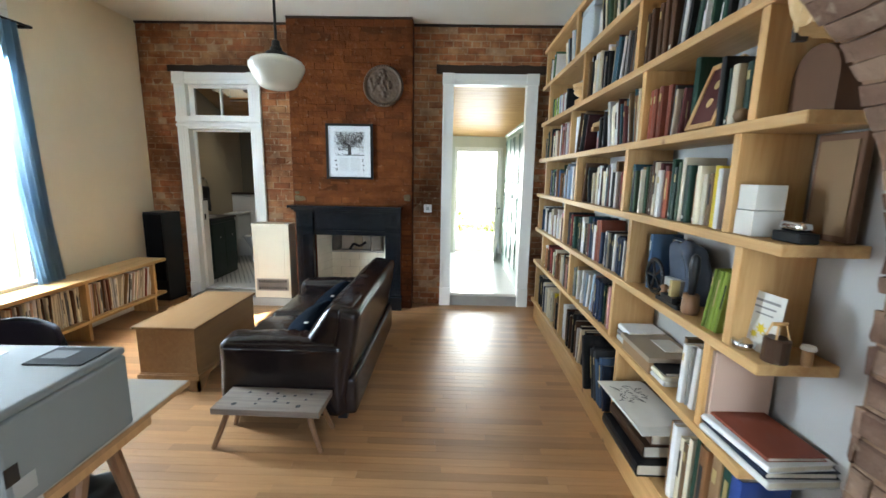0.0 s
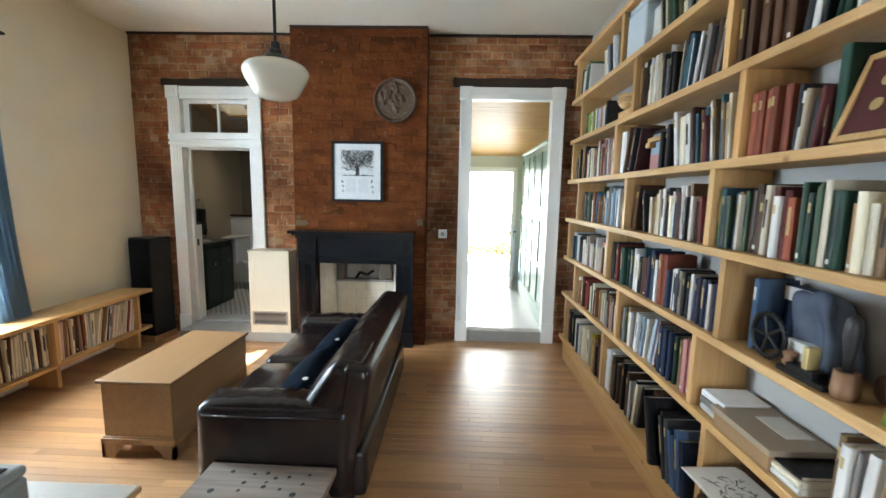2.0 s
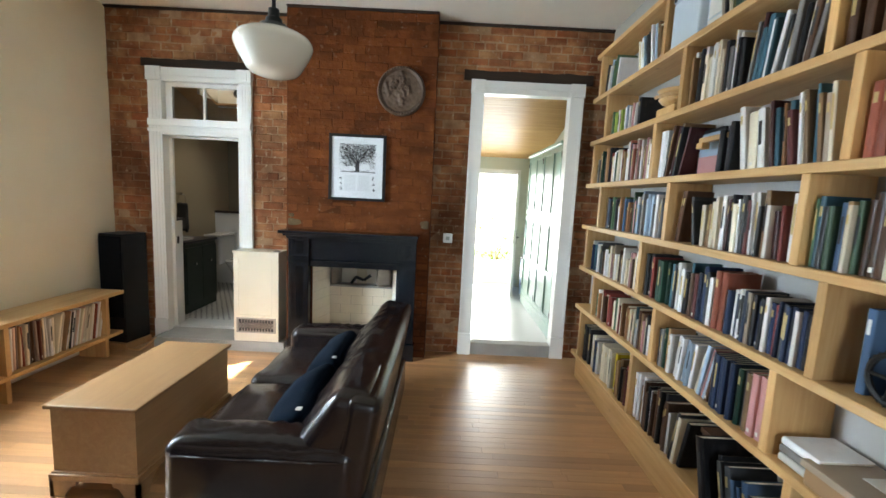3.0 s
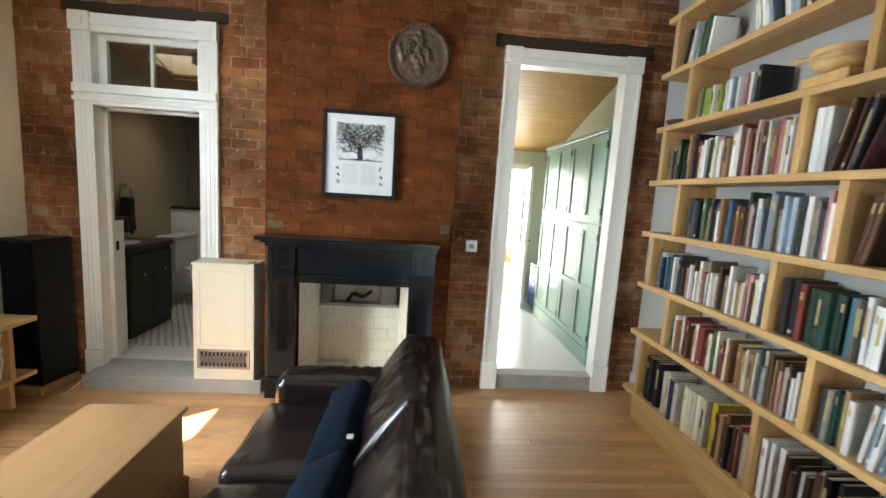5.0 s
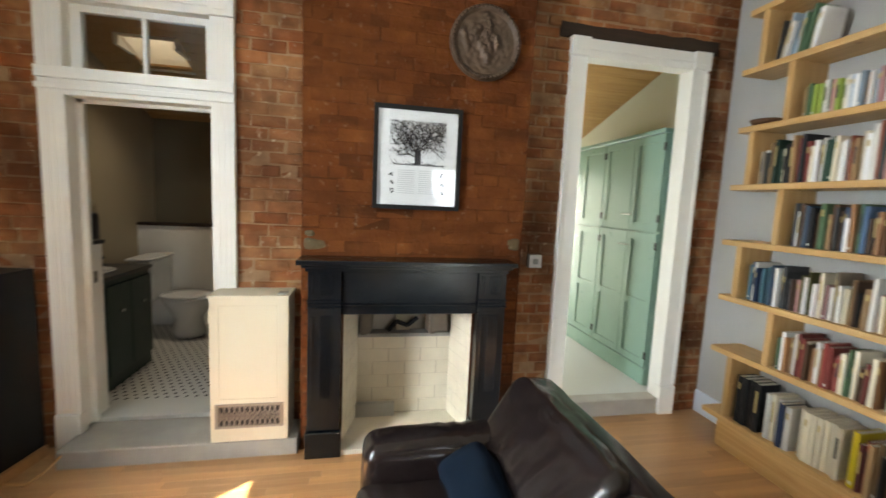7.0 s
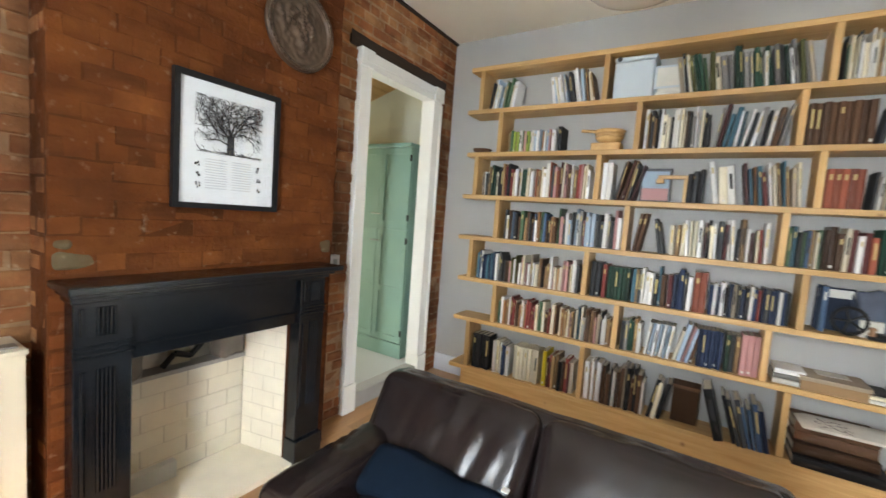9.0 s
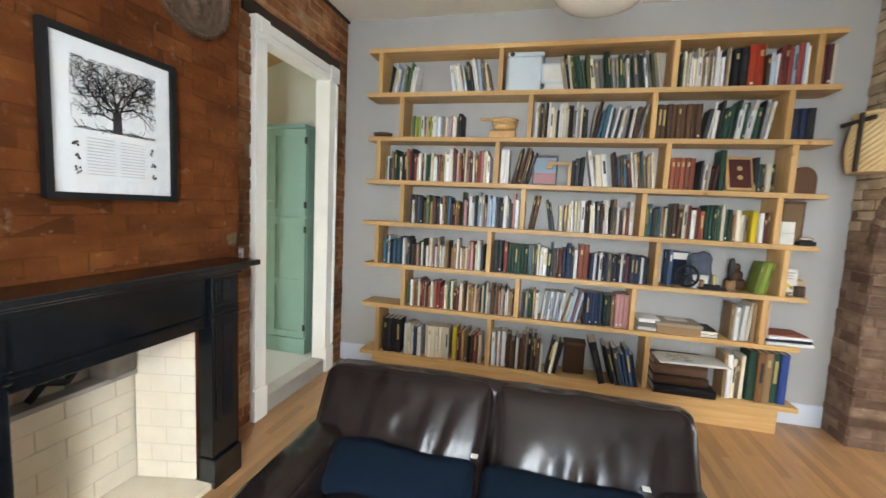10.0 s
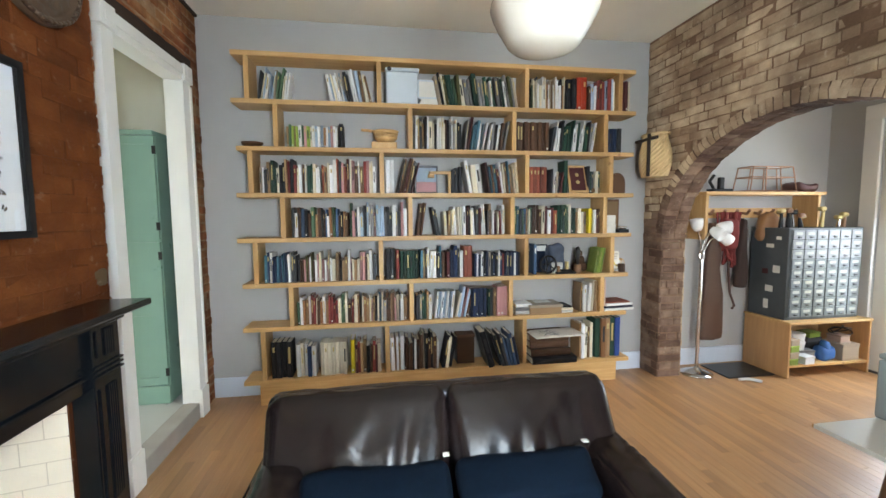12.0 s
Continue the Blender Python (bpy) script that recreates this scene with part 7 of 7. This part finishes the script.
part("lid", lathe([(0.018, 0.05), (0.02, 0.054), (0.018, 0.062), (0.006, 0.063)], 18), M_LABEL, f)
f = shelf_thing("glass_dish", "small clear glass dish before the card on the shelf", "dish", 1.285, 2, 0.955)
part("dish", lathe([(0.02, 0), (0.03, 0.005), (0.034, 0.03), (0.031, 0.03), (0.02, 0.008)], 20), M_CHROME, f, smooth=True)
# tier 1: document boxes and sheets
f = shelf_thing("document_box", "flat grey-brown document box on the shelf", "box", 1.97, 1, 1.05)
part("box_body", boxes((-0.12, 0.1, -0.16, 0.14, 0, 0.06), bevel=0.003), M_CLOTH["tan"], f)
part("box_lid", boxes((-0.13, 0.105, -0.17, 0.15, 0.061, 0.085), bevel=0.003), M_CLOTH["kraft"], f)
part("sheet", boxes((-0.02, 0.08, -0.1, 0.05, 0.0852, 0.0875)), M_LABEL, f)
flat_stack([(0.94, 1.76, 0.657, 0.2, 0.13, 0.022, "white", 0), (0.94, 1.76, 0.681, 0.2, 0.13, 0.02, "cream", 0), (0.95, 1.77, 0.702, 0.19, 0.13, 0.012, "black", 0)], "beside the document box")
f = shelf_thing("map_sheets", "loose printed sheets lying over the stacked volumes", "papers", 1.86, 0, 0.92)
f.matrix_basis = pose(0.95, 1.87, 0.469, 0, 0, 3)
for k in range(5):
    part("sheet", boxes((-0.13, 0.1, -0.25 + 0.01 * k, 0.23 - 0.012 * k, 0.003 * k, 0.003 * k + 0.0022)), M_LABEL, f)
bm = bmesh.new()
g = random.Random(21)
for k in range(40):
    a, b = g.uniform(-0.1, 0.06), g.uniform(0.0, 0.15)
    c, d = a + g.uniform(-0.03, 0.03), b + g.uniform(-0.03, 0.03)
    rod(bm, (a, b, 0.0148), (c, d, 0.0148), 0.0016, steps=4)
part("ink_drawing", bm, M_INK_DARK, f)
f = shelf_thing("dark_box", "dark brown wooden slip box against the wall", "box", 2.68, 0, 1.08)
part("box_body", boxes((-0.06, 0.06, -0.08, 0.08, 0, 0.26), bevel=0.004), M_CLOTH["brown"], f)
part("box_rim", boxes((-0.068, 0.065, -0.085, 0.085, 0.24, 0.265), bevel=0.003), M_CLOTH["brown"], f)
bx = shelf_thing("pink_portfolio", "large pale pink board portfolio standing on the shelf", "portfolio", 1.39, 1, 1.04)
part("board", boxes((-0.1, 0.11, -0.012, 0.0, 0, 0.3), bevel=0.002), M_CLOTH["blush"], bx)
part("board", boxes((-0.1, 0.11, 0.006, 0.016, 0, 0.3), bevel=0.002), M_CLOTH["blush"], bx)

# ---- cement patches on the chimney breast ----
M_PATCH = brick_paint("mossy cement", [(0.0, (0.12, 0.105, 0.062)), (1.0, (0.15, 0.13, 0.08))], (0.1, 0.045, 0.02), False, 0.3)
for x0, x1, z0, z1, sd_ in ((-1.775, -1.64, 1.235, 1.3, 1.0), (-0.56, -0.46, 1.25, 1.33, 2.0), (-1.78, -1.72, 1.31, 1.35, 3.0)):
    part("cement_patch", cushion(x0, x1, BR_Y - 0.004, BR_Y + 0.02, z0, z1, 0.02, cuts=10, wrinkle=0.012, seed=sd_), M_PATCH, breast, "mossy grey cement patch")


# ---- bricks and floor boards, one by one ----
BRICKS = {}


def brick_verts(w, h, d=0.02, c=0.006, g=0.005):
    out = [(g, 0, g), (w - g, 0, g), (w - g, 0, h - g), (g, 0, h - g)]
    back = [(x, d, z) for x, y, z in out]
    mid = [(x, c, z) for x, y, z in out]
    front = [(g + c, 0, g + c), (w - g - c, 0, g + c), (w - g - c, 0, h - g - c), (g + c, 0, h - g - c)]
    return back + mid + front


BRICK_FACES = [(8, 9, 10, 11)] + [(a + o, a + (i + 1) % 4 - i + o, a + (i + 1) % 4 - i + o + 4, a + o + 4) for o in (0, 4) for i, a in ((0, 0), (1, 1), (2, 2), (3, 3))]


def brick_mesh(w, h, material):
    key = (round(w / 0.012), round(h / 0.006), material.name)
    if key not in BRICKS:
        rng = random.Random(key[0] * 7 + key[1])
        me = bpy.data.meshes.new("brick")
        tight = material is M_BREAST[0]
        me.from_pydata([(x + rng.uniform(-1, 1) * 0.0045, y + rng.uniform(-1, 1) * 0.0022, z + rng.uniform(-1, 1) * 0.004) for x, y, z in brick_verts(key[0] * 0.012, key[1] * 0.006, 0.02, 0.003 if tight else 0.005, 0.001 if tight else 0.004)], [], BRICK_FACES)
        me.materials.append(material)
        BRICKS[key] = me
    return BRICKS[key]


# "y": face towards -y; "-y": towards +y; "x": towards +x; "-x": towards -x
rng = random.Random(77)
for owner, side, plane, bricks, mats, chosen in PIECES:
    made, rest_v, rest_f = 0, [], []
    calm = 0.6 if mats is M_BREAST else 1.0
    for u, z, w, h in bricks:
        proud = rng.uniform(-0.004, 0.0078) if calm == 1 else rng.uniform(0.001, 0.0066)
        tilt = pose(rng.uniform(-0.003, 0.003), proud, rng.uniform(-0.003, 0.003), rng.uniform(-1.0, 1.0) * calm, rng.uniform(-0.7, 0.7), rng.uniform(-0.9, 0.9) * calm)
        if side == "y":
            m = pose(u, plane, z)
        elif side == "-y":
            m = pose(u + w, plane, z, 0, 0, 180)
        elif side == "x":
            m = pose(plane, u, z, 0, 0, 90)
        else:
            m = pose(plane, u + w, z, 0, 0, -90)
        m = m @ tilt
        if chosen(u + w / 2, z + h / 2) and made < 300:
            made += 1
            me = brick_mesh(w, h, mats[0])
            ob = new("brick", me)
            ob.parent = owner
            ob.matrix_basis = m
        else:
            n = len(rest_v)
            rest_v += [m @ Vector(v) for v in brick_verts(w, h)]
            rest_f += [[i + n for i in f] for f in BRICK_FACES]
    if rest_v:
        me = bpy.data.meshes.new("brickwork")
        me.from_pydata(rest_v, [], rest_f)
        me.materials.append(mats[1])
        ob = new("brickwork", me)
        ob.parent = owner
        tagged(ob, kind="stuff")

# the ring of wedge bricks round the arch
n = 66
for face, y0, y1 in (("north", ARCH_N - 0.13, ARCH_N + 0.004), ("south", ARCH_S - 0.004, ARCH_N - 0.135)):
    for i in range(n):
        a0, a1 = math.pi * (i + 0.03) / n, math.pi * (i + 0.97) / n
        vs = []
        for y in (y0, y1):
            for a, o in ((a0, 0.0), (a1, 0.0), (a1, RING), (a0, RING)):
                vs.append((ARCH_X + (ARCH_A + o * 0.9) * math.cos(a), y + rng.uniform(-0.004, 0.004), ARCH_Z + (ARCH_B + o) * math.sin(a) + rng.uniform(-0.004, 0.004)))
        bm = bmesh.new()
        bv = [bm.verts.new(v) for v in vs]
        for fc in ((3, 2, 1, 0), (4, 5, 6, 7), (0, 1, 5, 4), (1, 2, 6, 5), (2, 3, 7, 6), (3, 0, 4, 7)):
            bm.faces.new([bv[j] for j in fc])
        bmesh.ops.subdivide_edges(bm, edges=bm.edges[:], cuts=1, use_grid_fill=True)
        mid_ = sum((v.co for v in bm.verts), Vector()) / len(bm.verts)
        for v in bm.verts:
            v.co += 0.009 * noise.noise_vector(v.co * 14.0) + (mid_ - v.co) * (0.06 if (v.co - mid_).length > 0.075 else 0.0)
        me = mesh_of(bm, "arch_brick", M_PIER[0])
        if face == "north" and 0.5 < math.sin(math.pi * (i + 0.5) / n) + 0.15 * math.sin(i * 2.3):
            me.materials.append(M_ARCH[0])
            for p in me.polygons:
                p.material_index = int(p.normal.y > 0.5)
        ob = new("arch_brick", me)
        ob.parent = arch

# oak strips, laid along x
STRIPS = {}
W_STRIP = 0.057
rest_v, rest_f, made = [], [], 0


def strip_verts(w):
    g, c = 0.0003, 0.0006
    lo = [(g, g, -0.012), (w - g, g, -0.012), (w - g, W_STRIP - g, -0.012), (g, W_STRIP - g, -0.012)]
    up = [(x, y, -c) for x, y, z in lo]
    top = [(g + c, g + c, 0), (w - g - c, g + c, 0), (w - g - c, W_STRIP - g - c, 0), (g + c, W_STRIP - g - c, 0)]
    return lo + up + top


y = Y_S
while y < Y_N + 0.02:
    x = X_W - rng.uniform(0, 0.6)
    while x < X_E:
        w = 0.1 * rng.randint(4, 13)
        if x < X_W - 0.05:
            w, x = w - (X_W - 0.05 - x), X_W - 0.05
        w = round(min(w, X_E + 0.05 - x), 2)
        if w > 0.02:
            if 1.55 < y < 4.8 and -2.3 < x + w / 2 and made < 300:
                made += 1
                if w not in STRIPS:
                    me = bpy.data.meshes.new("floorboard")
                    me.from_pydata(strip_verts(w), [], BRICK_FACES)
                    me.materials.append(M_OAK)
                    STRIPS[w] = me
                ob = new("floorboard", STRIPS[w])
                ob.parent = floor
                ob.location = (x, y, 0)
            else:
                k = len(rest_v)
                rest_v += [(x + a, y + b, c) for a, b, c in strip_verts(w)]
                rest_f += [[i + k for i in f] for f in BRICK_FACES]
        x += w
    y += W_STRIP
me = bpy.data.meshes.new("floorboards")
me.from_pydata(rest_v, [], rest_f)
me.materials.append(M_OAK_ISLAND)
ob = new("floorboards", me)
ob.parent = floor
tagged(ob, kind="stuff")
